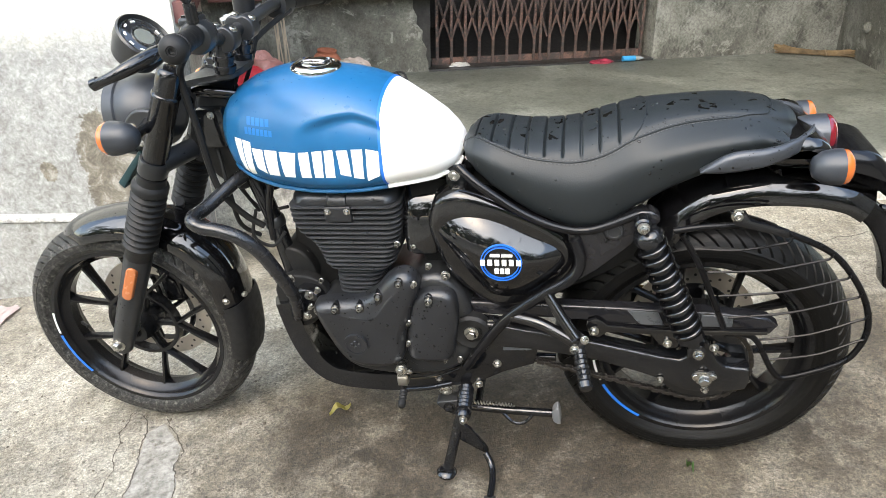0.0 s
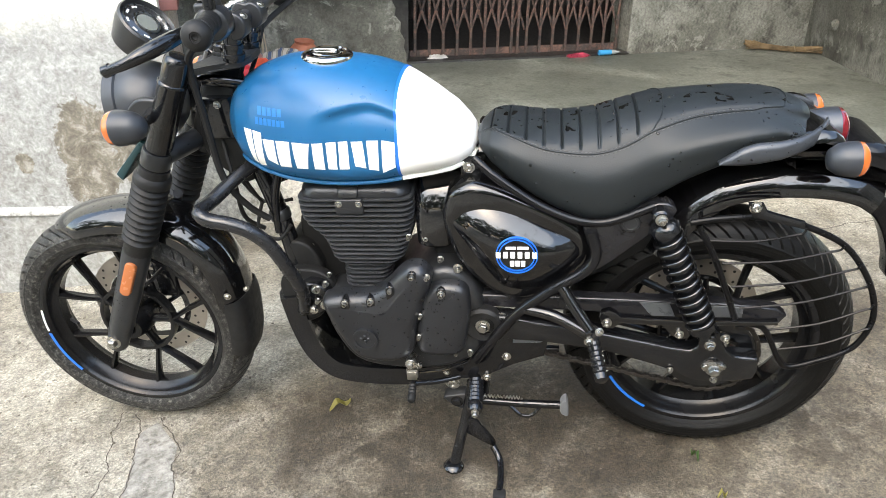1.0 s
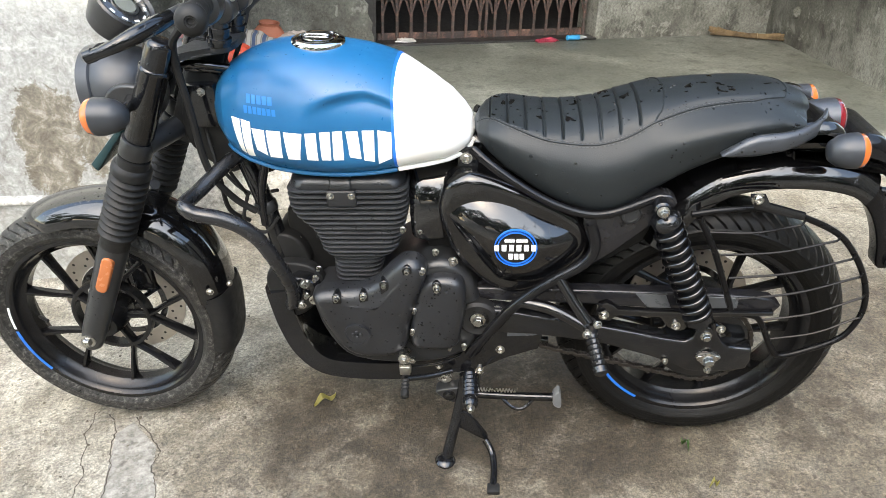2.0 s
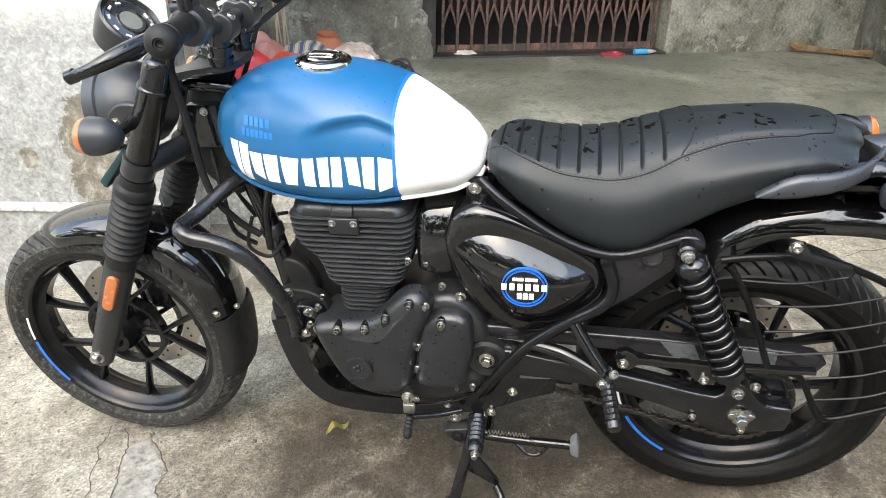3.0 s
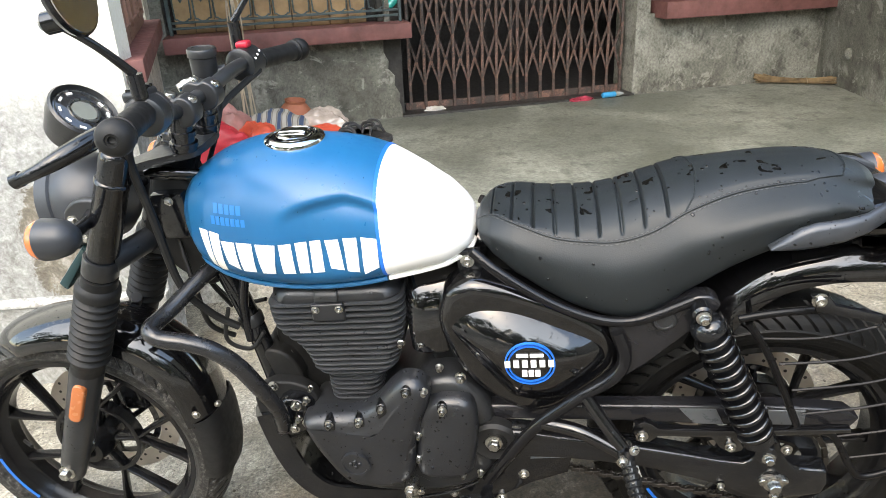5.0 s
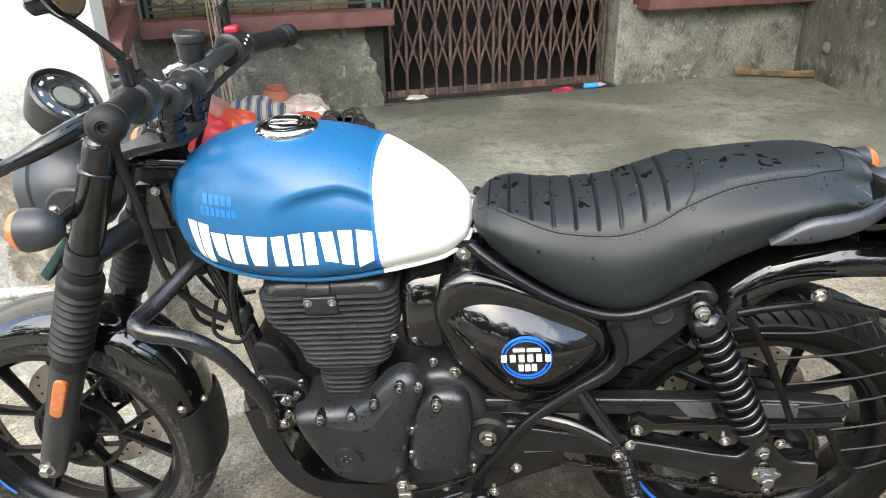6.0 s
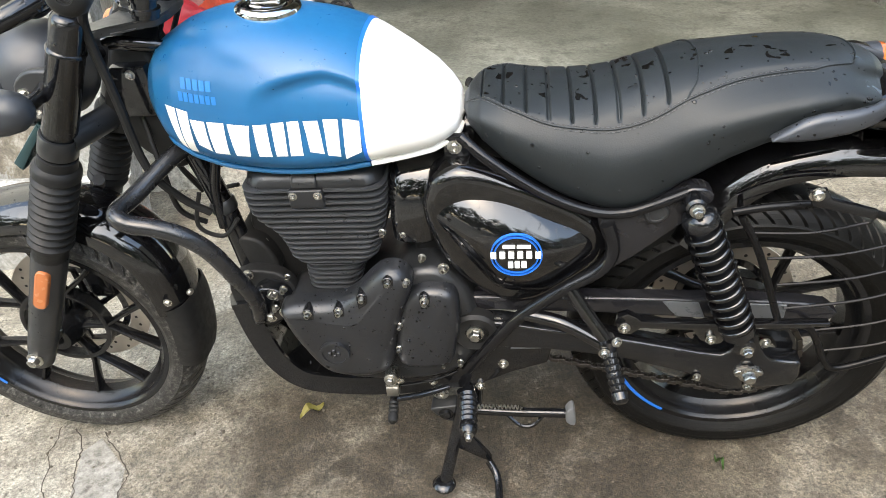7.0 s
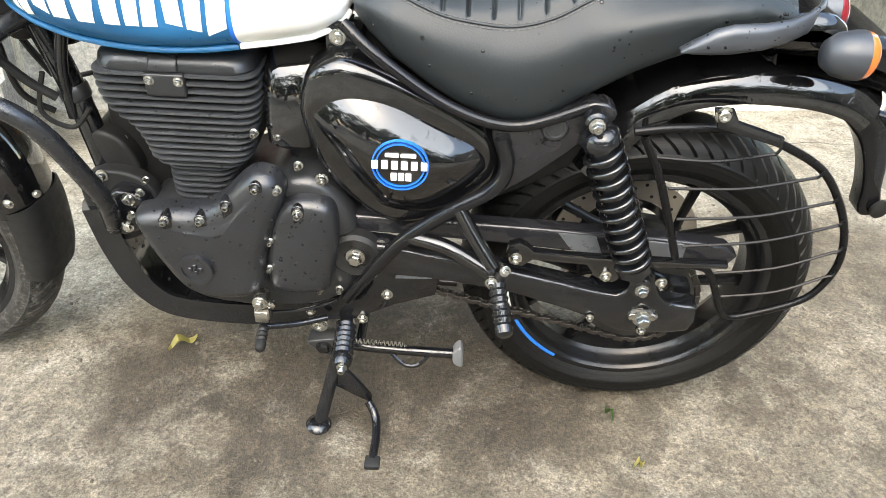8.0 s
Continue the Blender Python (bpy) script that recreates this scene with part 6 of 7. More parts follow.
def drops(places, seed, lo, hi):
    """Flattened beads of water, each lying on (point, normal)."""
    r = random.Random(seed)
    vs, fs = [], []
    for p, nrm in places:
        nrm = nrm.normalized()
        s = nrm.orthogonal().normalized()
        u = nrm.cross(s)
        a = lo + (hi - lo) * r.random() ** 3
        st = r.uniform(0.8, 1.6)
        base = len(vs)
        for ring, (h, w) in enumerate(((-0.0003, 1.0), (a * 0.35, 0.75), (a * 0.5, 0.3))):
            for k in range(8):
                t = 2 * math.pi * k / 8
                vs.append(p + s * math.cos(t) * a * w + u * math.sin(t) * a * w * st + nrm * h)
        for ring in range(2):
            for k in range(8):
                b0 = base + ring * 8
                fs.append((b0 + k, b0 + (k + 1) % 8, b0 + 8 + (k + 1) % 8, b0 + 8 + k))
        fs.append(tuple(base + 16 + k for k in range(8)))
    bm = bmesh.new()
    me = bpy.data.meshes.new("tmp_drops")
    me.from_pydata(vs, [], fs)
    bm.from_mesh(me)
    bpy.data.meshes.remove(me)
    return bm


def ring_places(ring_at, x0, x1, lo, hi, count, seed):
    r = random.Random(seed)
    out = []
    for _ in range(count):
        x = r.uniform(x0, x1)
        a, b = ring_at(x), ring_at(x + 0.004)
        i = r.randrange(int(len(a) * lo), int(len(a) * hi))
        f = r.random()
        p = a[i].lerp(a[i + 1], f)
        nrm = (a[i + 1] - a[i]).cross(b[i] - a[i])
        if nrm.dot(Vector((0, p.y, p.z - 0.78))) < 0:
            nrm = -nrm
        out.append((p, nrm))
    return out


tagged(part("rain_beading", drops(ring_places(seat_ring, 0.24, 0.78, 0.0, 0.40, 90, 3), 3, 0.001, 0.0032), M_DROP, seat, "beads of rain"), kind="stuff")
tagged(part("rain_beading", drops(ring_places(tank_ring, -0.24, 0.06, 0.02, 0.32, 14, 5), 5, 0.0006, 0.0014), M_DROP, tank, "beads of rain"), kind="stuff")
rr = random.Random(9)
eng = [(Vector((rr.uniform(-0.09, 0.07), -0.1655, rr.uniform(0.35, 0.50))), Vector((0, -1, 0.1))) for _ in range(70)]
eng += [(Vector((rr.uniform(0.09, 0.17), -0.157, rr.uniform(0.36, 0.49))), Vector((0, -1, 0.1))) for _ in range(50)]
tagged(part("rain_beading", drops(eng, 12, 0.0008, 0.003), M_DROP, bike, "beads of rain on the engine covers"), kind="stuff")

def sprinkle(ob, count, seed, lo=0.0006, hi=0.0022):
    """Rain beads strewn over the outer, upward and near side of a part."""
    r = random.Random(seed)
    faces = [f for f in ob.data.polygons if f.normal.y < 0.35 and f.normal.z > -0.35]
    total = [float(v) for v in np.cumsum([f.area for f in faces])]
    spots = []
    for _ in range(count):
        f = faces[bisect_left(total, r.random() * total[-1])]
        vs = [ob.data.vertices[k].co for k in f.vertices]
        ws = [r.random() for _ in vs]
        p = sum((v * w for v, w in zip(vs, ws)), Vector()) / sum(ws)
        spots.append((p, f.normal))
    tagged(part("rain_beading", drops(spots, seed, lo, hi), M_DROP, ob, "beads of rain"), kind="stuff")


def bisect_left(values, x):
    lo, hi = 0, len(values) - 1
    while lo < hi:
        mid = (lo + hi) // 2
        if values[mid] < x:
            lo = mid + 1
        else:
            hi = mid
    return lo


for k, (nm, count) in enumerate((("rear_mudguard", 260), ("tail_body", 170), ("side_panel", 70), ("front_mudguard", 190), ("swingarm", 190), ("chain_guard", 170), ("crash_bar", 110), ("grab_rail", 40), ("crank_cover", 130), ("sprocket_cover", 80), ("frame_tube", 120), ("frame_plate", 110), ("plate_hanger", 70), ("bash_plate", 60), ("stand_bracket", 80), ("slider", 40))):
    sprinkle(bpy.data.objects[nm], count, 40 + k)

# ---- openings and ironwork of the house ----
def on_wall(bm):
    bmesh.ops.transform(bm, matrix=WALL, verts=bm.verts)
    return bm


def wall_thing(name, m, label, category, group="", kind=""):
    return empty(name, m, label, category, group, kind)


# unseen slab, added to keep sky light off the porch and back wall
thing("porch_ceiling", slab([(-1.2, 2.45), (2.75, 2.45), (2.75, 5.6), (-1.7, 4.7)], 3.2, 3.3), M_GREYWALL, "unseen plaster ceiling added to shade the porch", "ceiling", kind="structure")
for nm, b in (("window_sill_1", (-1.20, 0.035, -0.12, 0.10, 0.437, 0.515)), ("window_sill_2", (1.50, 2.70, -0.13, 0.10, 0.437, 0.530))):
    sl = thing(nm, box(*b, 0.008, 2), M_SILL, "thick red oxide concrete window sill", "window sill", kind="structure")
    sl.matrix_world = WALL
jamb = thing("gate_jamb", box(-0.12, 0.0, 0.035, 0.2, 0.0, 2.1, 0.004), plain("dark_jamb_plaster", (0.05, 0.047, 0.042), 0.9, grain=0.4), "dark recessed gate jamb", "gate jamb", kind="structure")
jamb.matrix_world = WALL
thr = thing("threshold", box(-0.02, 1.39, -0.02, 0.25, -0.02, 0.012, 0.004), plain("dark_threshold", (0.03, 0.028, 0.026), 0.4, grain=0.4), "dark threshold strip under the gate", "threshold", kind="structure")
thr.matrix_world = WALL

gate = wall_thing("folding_gate", WALL @ pose(0.02, 0.09, 0.0), "closed rusty collapsible iron gate with scissor lattice", "gate")
N_UP, PITCH, TIER = 16, 0.0855, 0.262
up_mesh = mesh_of("upright", bm_join(box(-0.009, 0.009, -0.004, 0.004, 0.012, 2.05, 0.002, 1)), M_RUST)
for i in range(N_UP):
    ob = new("upright", up_mesh)
    ob.parent = gate
    ob.matrix_basis = pose(0.03 + PITCH * i + (0.012 if i > 7 else 0), 0.0 if i % 2 else 0.004, random.uniform(-0.012, 0.004))
ob = new("upright", up_mesh)
ob.parent = gate
ob.matrix_basis = pose(0.03 + PITCH * 7.5 - 0.008, -0.012, 0)
ln = math.hypot(PITCH, TIER)
lat = mesh_of("lattice_bar", box(-0.0065, 0.0065, -0.0025, 0.0025, -ln / 2, ln / 2, 0.001, 1), M_RUST)
for i in range(N_UP - 1):
    for t in range(5):
        for sgn in (-1, 1):
            ob = new("lattice_bar", lat)
            ob.parent = gate
            ob.matrix_basis = pose(0.03 + PITCH * (i + 0.5) + (0.012 if i > 7 else 0), 0.009 if sgn > 0 else 0.014, 0.150 + TIER * (t + 0.5), 0, sgn * math.degrees(math.atan2(PITCH, TIER)), 0)
part("bottom_rail", box(0.0, 1.345, 0.012, 0.03, 0.005, 0.052, 0.003, 1), M_RUST, gate, "flat red-brown bottom rail")

# left window: iron grille in front of tan boards
M_TEAL = plain("teal_iron", (0.06, 0.085, 0.085), 0.55, grain=0.3)
M_TAN = plain("tan_board", (0.36, 0.235, 0.12), 0.8, grain=0.3)
win1 = wall_thing("window_1", WALL, "barred window with tan boards behind a teal grille", "window", kind="structure")
for k in range(10):
    x = -1.145 + 0.097 * k
    part("board", box(x + 0.001, x + 0.096, 0.05, 0.065, 0.515, 1.75, 0.003, 1), M_TAN, win1, "tan wooden board")
for k in range(11):
    x = -1.145 + 0.097 * k
    part("grille_loop", tube([(x + 0.008, 0.0, 1.6), (x + 0.008, 0.0, 1.0), (x + 0.008, 0.0, 0.63), (x + 0.02, 0.0, 0.592), (x + 0.048, 0.0, 0.578), (x + 0.076, 0.0, 0.592), (x + 0.088, 0.0, 0.63), (x + 0.088, 0.0, 1.0), (x + 0.088, 0.0, 1.6)], 0.0042, 6, 3), M_TEAL, win1)
    part("grille_bud", turned([(-0.02, 0.002), (-0.008, 0.010), (0.004, 0.006), (0.016, 0.010), (0.022, 0.003)], (x + 0.048, -0.004, 0.69), (0, 0, 1), 8), M_TEAL, win1)
for z in (0.548, 0.575):
    part("grille_rail", box(-1.16, 0.0, -0.006, 0.006, z - 0.006, z + 0.006, 0.002, 1), M_TEAL, win1)
part("grille_post", box(-1.172, -1.155, -0.008, 0.008, 0.515, 1.75, 0.002, 1), M_TEAL, win1)
part("grille_post", box(-0.012, 0.004, -0.012, 0.004, 0.515, 1.75, 0.002, 1), M_TEAL, win1)
# dark sheet behind the boards in place of a shaded interior
part("casing", box(-1.19, -0.09, 0.09, 0.11, 0.515, 1.75), M_SHADE, win1)
bot = thing("glass_bottle", on_wall(turned([(0, 0.02), (0.004, 0.024), (0.07, 0.024), (0.09, 0.012), (0.115, 0.011), (0.118, 0.007)], (-0.075, 0.035, 0.575), (0.75, 0, 0.65), 16)), plain("green_glass", (0.02, 0.32, 0.27), 0.08, coat=1.0, relief=0), "teal plastic bottle lying in the window corner", "bottle")

# right window: yellow ring grille
M_YELLOW = plain("yellow_enamel", (0.62, 0.40, 0.03), 0.4, grain=0.12)
win2 = wall_thing("window_2", WALL, "window with a projecting yellow iron grille of rings", "window", kind="structure")
for z in (0.585, 0.665):
    part("grille_rail", box(1.47, 2.58, -0.106, -0.094, z - 0.005, z + 0.005, 0.002, 1), M_YELLOW, win2)
for k in range(15):
    part("grille_ring", hoop([(-0.004, 0.029), (0.004, 0.029), (0.004, 0.036), (-0.004, 0.036)], (1.512 + 0.0745 * k, -0.10, 0.625), (0, 1, 0), 24), M_YELLOW, win2)
for k in range(16):
    part("grille_bar", box(1.47 + 0.0735 * k - 0.004, 1.47 + 0.0735 * k + 0.004, -0.103, -0.097, 0.665, 1.6, 0.001, 1), M_YELLOW, win2)
for k in range(4):
    part("return_ring", hoop([(-0.004, 0.020), (0.004, 0.020), (0.004, 0.026), (-0.004, 0.026)], (1.47, -0.085 + 0.03 * k, 0.625), (1, 0, 0), 18), M_YELLOW, win2)
for x in (1.70, 2.45):
    part("foot", box(x - 0.005, x + 0.005, -0.105, -0.093, 0.528, 0.585, 0.001, 1), M_YELLOW, win2)
# near-black sheet in the opening, painted as the shade inside
part("casing", box(1.47, 2.58, 0.12, 0.14, 0.53, 1.75), M_SHADE, win2)
part("shutter", box(2.56, 2.68, -0.16, -0.01, 0.585, 1.6, 0.006), M_SHUTTER, win2, "brown wooden shutter folded back")

# shuttered window in the side wall
win3 = wall_thing("window_3", SIDE, "window with closed brown wooden shutters", "window", kind="structure")
part("sill", box(0.02, 1.40, -0.06, 0.02, 0.855, 0.923, 0.006), M_SILL, win3, "chipped red oxide sill")
for a, b in ((0.02, 0.49), (0.50, 1.25)):
    leafp = part("shutter", bm_join(box(a, b, 0.0, 0.03, 0.923, 2.1, 0.003, 1)), M_SHUTTER, win3, "brown wooden shutter leaf")
    w = b - a
    for z0, z1 in ((0.97, 1.12), (1.19, 1.75)):
        for q0, q1 in ((0.10, 0.46), (0.54, 0.90)):
            fr = bm_join(box(a + w * q0, a + w * q1, -0.010, 0.002, z0, z0 + 0.02), box(a + w * q0, a + w * q1, -0.010, 0.002, z1 - 0.02, z1), box(a + w * q0, a + w * q0 + 0.02, -0.010, 0.002, z0, z1), box(a + w * q1 - 0.02, a + w * q1, -0.010, 0.002, z0, z1))
            part("panel_moulding", fr, M_SHUTTER, leafp)

# ---- loose things on the porch ----
rope_m = plain("jute_rope", (0.45, 0.37, 0.27), 0.9, grain=0.3, relief=0.4)
rope = wall_thing("hanging_ropes", Matrix.Identity(4), "bunch of pale jute ropes hanging by the window", "rope")
for k in range(6):
    dx = 0.008 * (k - 2.5)
    line = [(-0.87 + dx * (0.8 + 0.8 * q / 9) + 0.03 * q / 9 + 0.006 * math.sin(1.7 * q + 2.1 * k), -0.15 - 0.007 * math.cos(1.3 * q + k), 1.6 - (1.54 - 0.012 * (k % 4)) * q / 9) for q in range(10)]
    part("strand", on_wall(tube(line, 0.0036, 6, 4)), rope_m, rope)


def lump(c, sx, sy, sz, rough=0.25, seed=0.0, seg=26, rng=16, crease=3.0):
    """A soft creased heap on the floor."""
    rings = []
    for i in range(rng + 1):
        th = math.pi / 2 * i / rng
        ring = []
        for j in range(seg):
            a = 2 * math.pi * j / seg
            d = Vector((math.cos(a) * math.cos(th), math.sin(a) * math.cos(th), math.sin(th)))
            f = 1 + rough * noise.noise(d * crease * 0.7 + Vector((seed, seed * 2, 0))) + rough * 0.55 * (0.35 - abs(noise.noise(d * crease * 1.5 + Vector((seed, 0, seed))))) + rough * 0.25 * (0.3 - abs(noise.noise(d * crease * 3.4 + Vector((0, seed, seed)))))
            ring.append(Vector((c[0] + sx * d.x * f, c[1] + sy * d.y * f, c[2] + max(0.0, sz * d.z * f))))
        rings.append(ring)
    return loft(rings)


M_REDBAG = plain("red_bag", (0.62, 0.045, 0.06), 0.45, grain=0.2)
M_ORANGEBAG = plain("orange_bag", (0.72, 0.11, 0.06), 0.4, grain=0.25)
M_PINK = plain("pink_plastic", (0.50, 0.24, 0.21), 0.35, grain=0.35)
thing("shopping_bag", lump((-1.03, 3.78, PORCH), 0.17, 0.12, 0.155, 0.22, 1.0, 44, 26, 2.2), M_REDBAG, "crumpled red cloth shopping bag on the porch", "bag", "bags by the wall")
thing("shopping_bag", lump((-0.86, 3.86, PORCH), 0.11, 0.09, 0.13, 0.24, 3.0, 40, 24, 2.4), M_ORANGEBAG, "bright orange plastic carrier bag on the porch", "bag", "bags by the wall")
thing("shopping_bag", lump((-1.06, 3.98, PORCH), 0.15, 0.10, 0.185, 0.24, 5.0, 44, 26, 2.6), M_PINK, "pale pink plastic bag among the heap", "bag", "bags by the wall")
thing("shopping_bag", lump((-0.60, 4.17, PORCH), 0.15, 0.11, 0.12, 0.25, 8.0, 44, 26, 2.8), plain("clear_plastic", (0.5, 0.42, 0.36), 0.2, grain=0.35, coat=0.6), "crinkled clear plastic bag on the porch", "bag", "bags by the wall")
thing("shopping_bag", lump((-0.57, 4.05, PORCH), 0.11, 0.07, 0.07, 0.2, 9.0, 36, 20, 2.4), M_ORANGEBAG, "small bright orange plastic bag on the porch", "bag", "bags by the wall")


def stripes_material():
    m, n, l, b = node_material("striped_cloth")
    v = coords(n, l)
    wv = n.new("ShaderNodeTexWave")
    wv.inputs["Scale"].default_value = 6.0
    wv.inputs["Distortion"].default_value = 1.5
    l.new(v, wv.inputs["Vector"])
    c = ramp(n, l, wv.outputs["Fac"], [(0.2, (0.06, 0.09, 0.16)), (0.4, (0.35, 0.33, 0.28)), (0.6, (0.12, 0.11, 0.10)), (0.8, (0.45, 0.42, 0.36))])
    l.new(c, b.inputs["Base Color"])
    b.inputs["Roughness"].default_value = 0.9
    return m


thing("striped_cloth", lump((-0.83, 4.12, PORCH), 0.22, 0.13, 0.135, 0.18, 12.0, 48, 26, 2.0), stripes_material(), "folded blue and grey striped cloth lying on the porch", "cloth")
thing("clay_pot", turned([(0, 0.03), (0.01, 0.06), (0.05, 0.088), (0.09, 0.088), (0.125, 0.065), (0.14, 0.05), (0.155, 0.055), (0.155, 0.047), (0.13, 0.04)], (-0.74, 4.20, PORCH + 0.015), (0.1, -0.05, 1), 28), plain("terracotta", (0.36, 0.13, 0.075), 0.75, grain=0.2), "small round terracotta pot beside the striped cloth", "clay pot")
M_SOLE = plain("sandal_sole", (0.03, 0.03, 0.032), 0.6)
for (x, y, r), (col, lab) in zip(((-0.42, 4.05, 20), (-0.34, 4.10, -15), (-0.30, 3.99, 40), (-0.44, 3.94, 5)), ((M_SOLE, "worn black leather sandal on the porch"), (plain("grey_sandal", (0.25, 0.24, 0.23), 0.6), "grey strapped sandal on the porch"), (M_SOLE, "black rubber sandal on the porch"), (plain("beige_sandal", (0.34, 0.27, 0.18), 0.7), "beige flat sandal on the porch"))):
    sd = empty("sandal", pose(x, y, PORCH, 0, 0, r), lab, "sandal", "sandals on the porch")
    out = [(0.05 * math.cos(a) * (1.0 - 0.22 * math.sin(a + 0.4)), 0.125 * math.sin(a)) for a in (2 * math.pi * q / 20 for q in range(20))]
    sb = loft([[Vector((px, py, 0)) for px, py in out], [Vector((px * 1.03, py * 1.02, 0.008)) for px, py in out], [Vector((px, py, 0.026)) for px, py in out]])
    part("sole", sb, col, sd)
    for yy, hh in ((0.05, 0.055), (-0.02, 0.06)):
        part("strap", tube([(-0.048, yy, 0.018), (-0.03, yy + 0.01, hh * 0.85), (0.0, yy + 0.015, hh), (0.03, yy + 0.01, hh * 0.85), (0.048, yy, 0.018)], 0.0065, 8, 4), M_SOLE, sd)
rs = random.Random(61)
straws = []
for i in range(54):
    a, r = rs.uniform(0, 2 * math.pi), 0.019 * math.sqrt(rs.random())
    dy, dz = r * math.cos(a), r * math.sin(a)
    e0, e1 = rs.uniform(-0.02, 0.025), rs.uniform(-0.025, 0.02)
    w = [1.35 + rs.uniform(-0.15, 0.35), 0.95, 0.75, 0.85, 1.15 + rs.uniform(-0.1, 0.3)]
    spine = ((2.00 + e0, 4.945, 0.036), (2.09, 4.92, 0.028), (2.20, 4.88, 0.023), (2.31, 4.838, 0.025), (2.41 + e1, 4.80, 0.030))
    straws.append(tube([(x, y + dy * k, PORCH + max(z + dz * k, 0.004)) for (x, y, z), k in zip(spine, w)], rs.uniform(0.0022, 0.0042), 6, 3))
bundle = thing("straw_broom", bm_join(*straws), plain("dry_straw", (0.20, 0.135, 0.070), 0.85, grain=0.6, grain_scale=45, relief=0.8), "worn brown straw hand broom lying by the wall", "broom")
part("tie", tube([(2.262 + 0.004 * math.sin(k), 4.857 + 0.019 * math.cos(k * math.pi / 6), PORCH + 0.024 + 0.019 * math.sin(k * math.pi / 6)) for k in range(13)], 0.003, 6, 2), plain("straw_tie", (0.30, 0.22, 0.13), 0.85, grain=0.3), bundle)
pk = empty("plastic_bottle", WALL @ pose(1.22, -0.03, 0.020, 0, 90, 3) @ Matrix.Scale(0.62, 4), "blue and clear plastic bottle lying at the gate", "bottle")
part("body", turned([(-0.07, 0.02), (-0.065, 0.026), (0.065, 0.026), (0.07, 0.02)], (0, 0, 0), (0, 0, 1), 16), plain("blue_label", (0.04, 0.32, 0.62), 0.35), pk, "blue label")
part("neck", turned([(0.07, 0.022), (0.09, 0.024), (0.12, 0.018), (0.14, 0.010), (0.155, 0.010)], (0, 0, 0), (0, 0, 1), 16), plain("clear_pet", (0.42, 0.42, 0.40), 0.1, coat=1.0), pk)
thing("snack_wrapper", on_wall(lump((1.05, -0.02, 0.0), 0.075, 0.03, 0.022, 0.4, 21.0, 18, 8)), plain("pink_foil", (0.45, 0.06, 0.10), 0.3, metal=0.4, grain=0.4), "crumpled pink foil wrapper by the gate", "wrapper")
thing("snack_wrapper", on_wall(lump((0.17, 0.05, 0.0), 0.06, 0.03, 0.03, 0.5, 25.0, 18, 8)), plain("pale_foil", (0.5, 0.48, 0.44), 0.35, grain=0.4), "crumpled pale wrapper behind the gate", "wrapper")
knot = thing("wall_knob", turned([(0, 0.035), (0.012, 0.032), (0.02, 0.018), (0.03, 0.012)], (2.405, 4.70, 0.50), (-1, -0.05, 0), 18), M_GREYWALL, "plaster stub on the grey wall", "wall stub", kind="structure")

# ---- things on the yard ----
def on_ground(x, y, h=0.0):
    return Vector((x, y, ground_z(x, y) + 0.006 * noise.noise((x * 1.3, y * 1.3, 0.3)) + h))


cl = bmesh.new()
g = [[None] * 15 for _ in range(15)]
for i in range(15):
    for j in range(15):
        u, v = i / 14, j / 14
        x = -1.709 + 0.18 * u + 0.03 * noise.noise((u * 3, v * 3, 4.0))
        y = 2.155 + 0.20 * v + 0.04 * noise.noise((u * 3, v * 3, 9.0))
        p = on_ground(x, y)
        g[i][j] = cl.verts.new((x, y, p.z + 0.008 + 0.03 * abs(noise.noise((u * 4, v * 4, 1.0)))))
for i in range(14):
    for j in range(14):
        cl.faces.new((g[i][j], g[i + 1][j], g[i + 1][j + 1], g[i][j + 1]))
bmesh.ops.solidify(cl, geom=cl.faces[:], thickness=0.004)
thing("rag", cl, plain("pale_rag", (0.62, 0.52, 0.49), 0.9, grain=0.25), "crumpled pale pink rag on the concrete", "cloth")


def leaf(name, x, y, rz, size, mat, label):
    bm = bmesh.new()
    n = 8
    rows = []
    for i in range(n + 1):
        u = i / n
        w = size * 0.17 * math.sin(math.pi * min(1, u * 1.02)) ** 0.8 + 0.0006
        z = 0.006 + 0.02 * math.sin(u * 4.0) ** 2
        rows.append([bm.verts.new((size * (u - 0.5), -w, z + 0.006)), bm.verts.new((size * (u - 0.5), 0, z)), bm.verts.new((size * (u - 0.5), w, z + 0.009))])
    for a, b in zip(rows, rows[1:]):
        for k in range(2):
            bm.faces.new((a[k], b[k], b[k + 1], a[k + 1]))
    bmesh.ops.solidify(bm, geom=bm.faces[:], thickness=0.0008)
    ob = thing(name, bm, mat, label, "leaf", "fallen leaves")
    ob.matrix_world = Matrix.Translation(on_ground(x, y)) @ pose(0, 0, 0, 0, 0, rz)
    return ob


leaf("fallen_leaf", -0.229, 1.714, 32, 0.062, plain("yellow_leaf", (0.34, 0.31, 0.09), 0.6, grain=0.3), "curled yellow-green leaf on the concrete")
leaf("fallen_leaf", 0.62, 1.478, 110, 0.03, plain("green_leaf", (0.06, 0.13, 0.03), 0.5, grain=0.3), "small green leaf on the concrete")
leaf("fallen_leaf", 0.641, 1.354, 10, 0.022, MATS["yellow_leaf"], "tiny yellowed leaf scrap on the concrete")
leaf("fallen_leaf", -0.62, 1.80, 70, 0.03, plain("brown_leaf", (0.16, 0.09, 0.04), 0.7), "small brown leaf scrap on the concrete")

M_CRACK = plain("crack_shadow", (0.06, 0.05, 0.04), 0.95, grain=0.3)


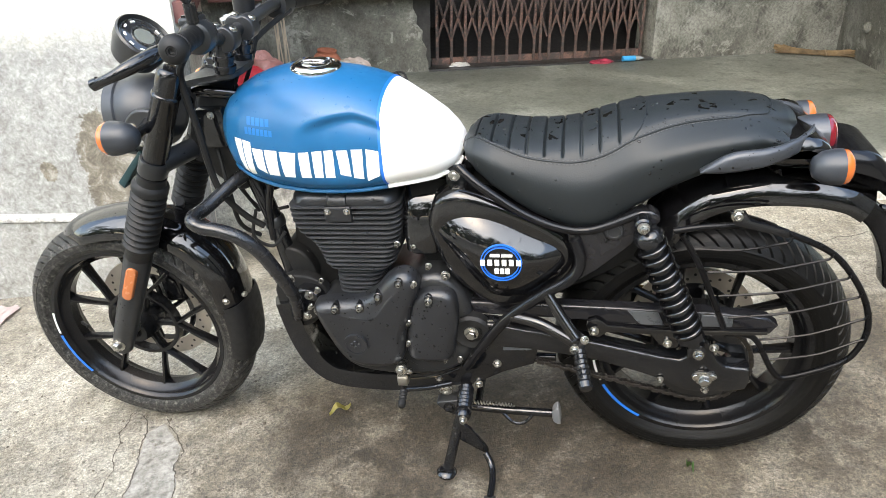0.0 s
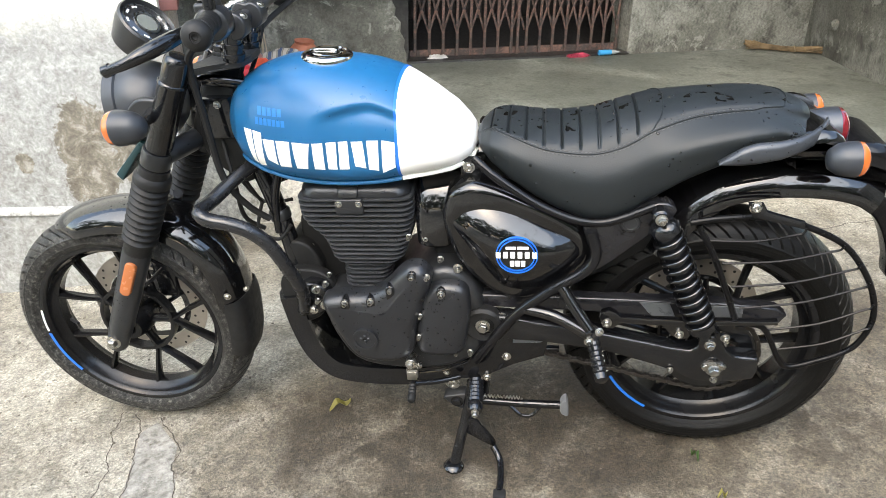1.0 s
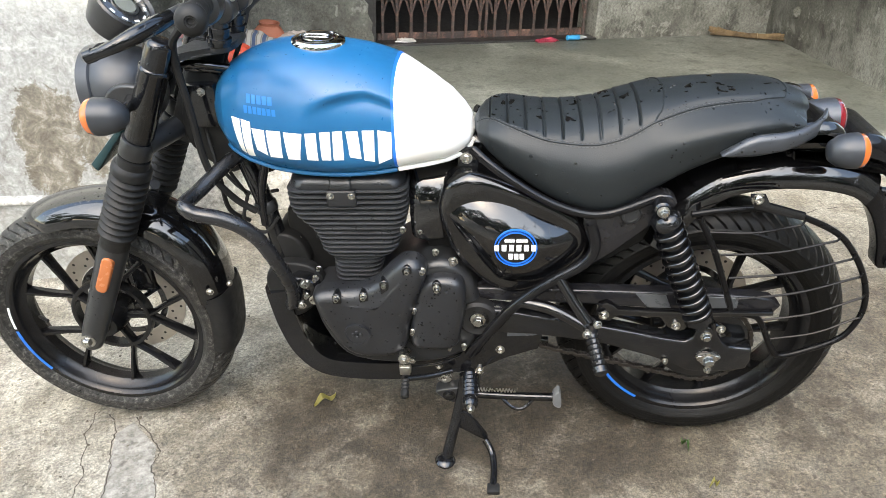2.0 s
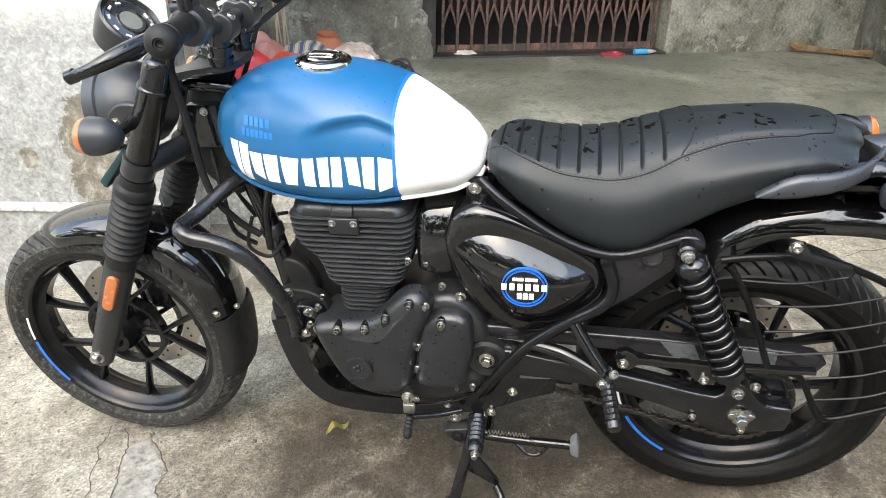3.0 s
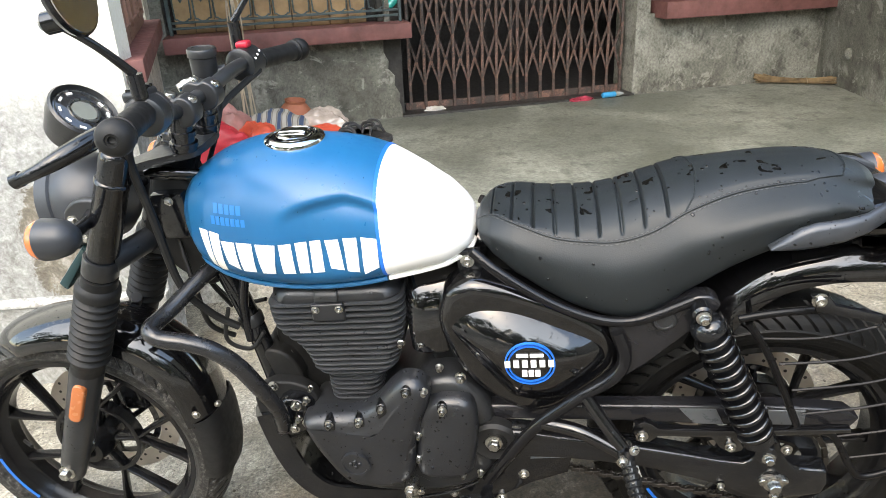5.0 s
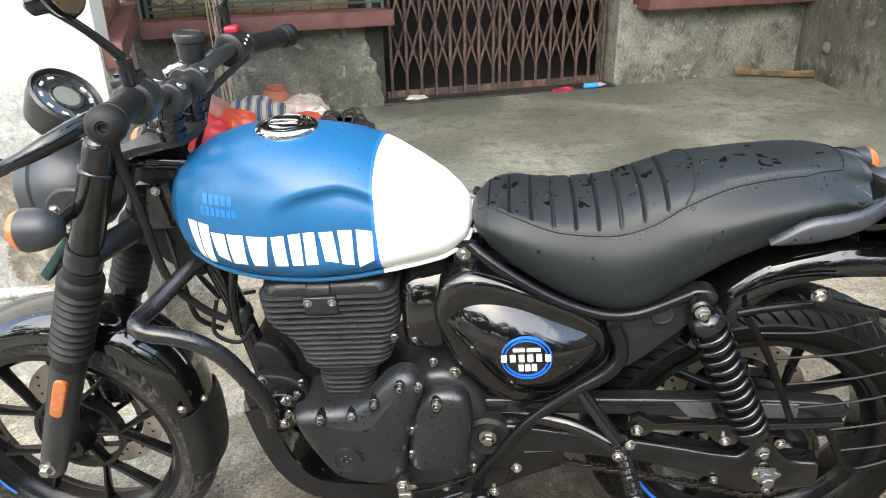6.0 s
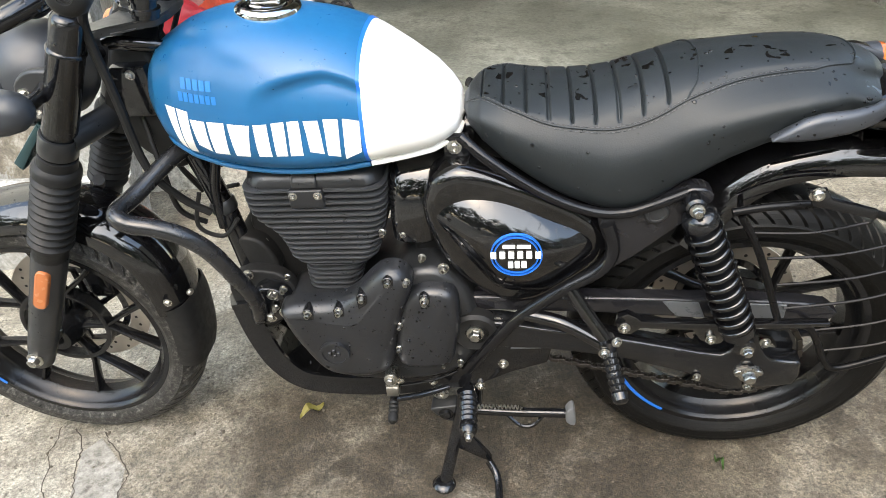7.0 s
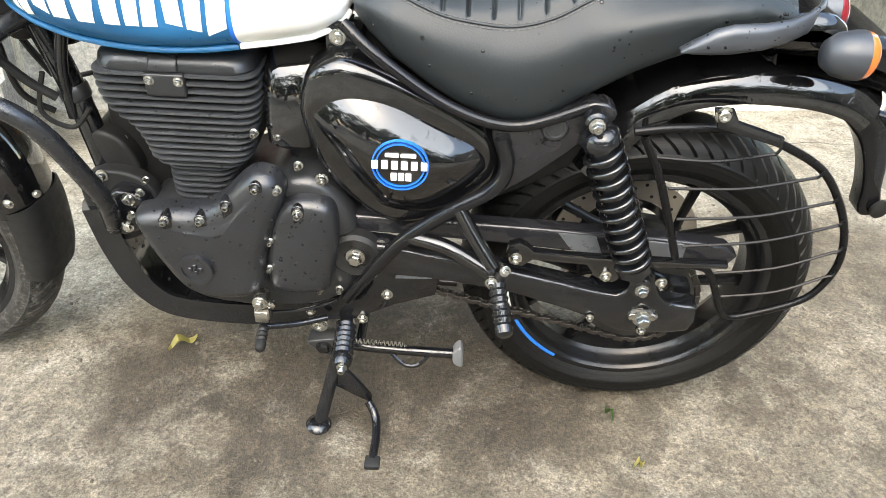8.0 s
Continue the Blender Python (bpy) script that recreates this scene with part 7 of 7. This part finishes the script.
def crack(pts, width, seed):
    P = smooth_line([(x, y, 0) for x, y in pts], 14)
    bm = bmesh.new()
    prev = None
    for i, p in enumerate(P):
        d = (P[min(i + 1, len(P) - 1)] - P[max(i - 1, 0)]).normalized()
        s = Vector((-d.y, d.x, 0))
        q = p + s * (0.012 * noise.noise((p.x * 22, p.y * 22, seed)) + 0.004 * noise.noise((p.x * 90, p.y * 90, seed)))
        w = width * (0.45 + 0.8 * abs(noise.noise((p.x * 40, p.y * 40, seed + 5))))
        a, b = on_ground(*(q + s * w).xy, 0.0012), on_ground(*(q - s * w).xy, 0.0012)
        cur = (bm.verts.new(a), bm.verts.new(b))
        if prev:
            bm.faces.new((prev[0], cur[0], cur[1], prev[1]))
        prev = cur
    return bm


for k, (pts, w) in enumerate((([(-0.787, 1.729), (-0.749, 1.675), (-0.734, 1.601), (-0.717, 1.542), (-0.704, 1.473), (-0.696, 1.4), (-0.701, 1.264)], 0.0022), ([(-0.826, 1.741), (-0.813, 1.655), (-0.796, 1.586), (-0.774, 1.528), (-0.767, 1.443), (-0.759, 1.318)], 0.0018), ([(-0.711, 1.711), (-0.673, 1.663), (-0.631, 1.609), (-0.612, 1.571), (-0.614, 1.524), (-0.584, 1.471), (-0.576, 1.397), (-0.584, 1.273)], 0.002), ([(1.35, 2.6), (1.6, 2.68), (1.9, 2.66), (2.2, 2.74)], 0.003))):
    cr = thing("ground_crack", crack(pts, w, k * 3.1), M_CRACK, "jagged open crack in the concrete yard", "crack", kind="structure", smooth=False)
patch_pts = [(-0.71, 1.695), (-0.673, 1.652), (-0.625, 1.598), (-0.614, 1.524), (-0.587, 1.471), (-0.58, 1.377), (-0.589, 1.262), (-0.691, 1.254), (-0.699, 1.421), (-0.717, 1.526), (-0.731, 1.601), (-0.741, 1.654)]
pb = bmesh.new()
pb.faces.new([pb.verts.new(on_ground(x, y, 0.0006)) for x, y in patch_pts])
thing("cement_patch", pb, concrete("pale_cement", [(0.35, (0.17, 0.16, 0.137)), (0.6, (0.28, 0.27, 0.24))], (0.1, 0.09, 0.075), 5.0, 0.85), "pale cement patch between the cracks", "cement patch", kind="structure", smooth=False)

grit = bmesh.new()
rng = random.Random(7)
for _ in range(800):
    x, y = rng.uniform(-1.4, 1.6), rng.uniform(0.9, 2.6)
    r = 0.001 + 0.004 * rng.random() ** 2
    p = on_ground(x, y)
    bmesh.ops.create_icosphere(grit, subdivisions=1, radius=r, matrix=Matrix.Translation((p.x, p.y, p.z + r * 0.4)) @ Matrix.Diagonal((1, rng.uniform(0.6, 1.5), 0.6, 1)))
thing("grit", grit, plain("dark_grit", (0.10, 0.085, 0.065), 0.9, grain=0.5), "scattered grit and crumbs on the concrete", "grit", kind="stuff", smooth=False)


# ---- trees across the yard, behind the viewer ----
def build_tree():
    t = empty("tree", Matrix.Identity(4), "broad leafy green tree beyond the yard", "tree", "yard trees")
    bark = plain("bark", (0.12, 0.09, 0.06), 0.9, grain=0.4, relief=0.6)
    part("trunk", bm_join(tube([(0, 0, -0.2), (0.1, 0.05, 1.5), (0.0, 0.1, 3.0), (0.1, 0, 4.6)], [0.24, 0.19, 0.15, 0.06], 10, 4), *[tube([(0.03, 0.05, 2.2 + 0.3 * k), (0.9 * math.cos(k * 2.1), 0.9 * math.sin(k * 2.1), 3.2 + 0.3 * k), (1.7 * math.cos(k * 2.1 + 0.2), 1.7 * math.sin(k * 2.1 + 0.2), 3.8 + 0.35 * k)], [0.09, 0.06, 0.02], 7, 4) for k in range(6)]), bark, t)
    r = random.Random(11)
    vs, fs = [], []
    blobs = [(Vector((r.gauss(0, 1.3), r.gauss(0, 1.3), r.uniform(1.2, 4.7))), r.uniform(0.5, 1.0)) for _ in range(34)]
    for c, rad in blobs:
        for _ in range(200):
            d = Vector((r.gauss(0, 1), r.gauss(0, 1), r.gauss(0, 0.8)))
            p = c + d.normalized() * rad * r.random() ** 0.4
            a = Vector((r.gauss(0, 1), r.gauss(0, 1), r.gauss(0, 1))).normalized()
            b = a.orthogonal().normalized()
            s = r.uniform(0.09, 0.17)
            i = len(vs)
            vs += [p - a * s, p + b * s * 0.4, p + a * s, p - b * s * 0.4]
            fs.append((i, i + 1, i + 2, i + 3))
    me = bpy.data.meshes.new("crown")
    me.from_pydata(vs, [], fs)
    me.materials.append(plain("leaf_green", (0.05, 0.09, 0.03), 0.55, grain=0.4))
    cr = new("crown", me)
    cr.parent = t
    return t


tree = build_tree()
tree.matrix_world = pose(-3.5, -6.5, -0.6, 0, 0, 20)
for x, y, turn in ((0.6, -7.6, 140), (4.2, -6.4, 260), (-7.4, -5.2, 80), (7.8, -5.0, 310), (-1.4, -10.5, 200), (3.0, -10.8, 30), (-6.2, -9.6, 165), (7.0, -9.4, 95)):
    copy_thing(tree, pose(x, y, -0.5, 0, 0, turn))
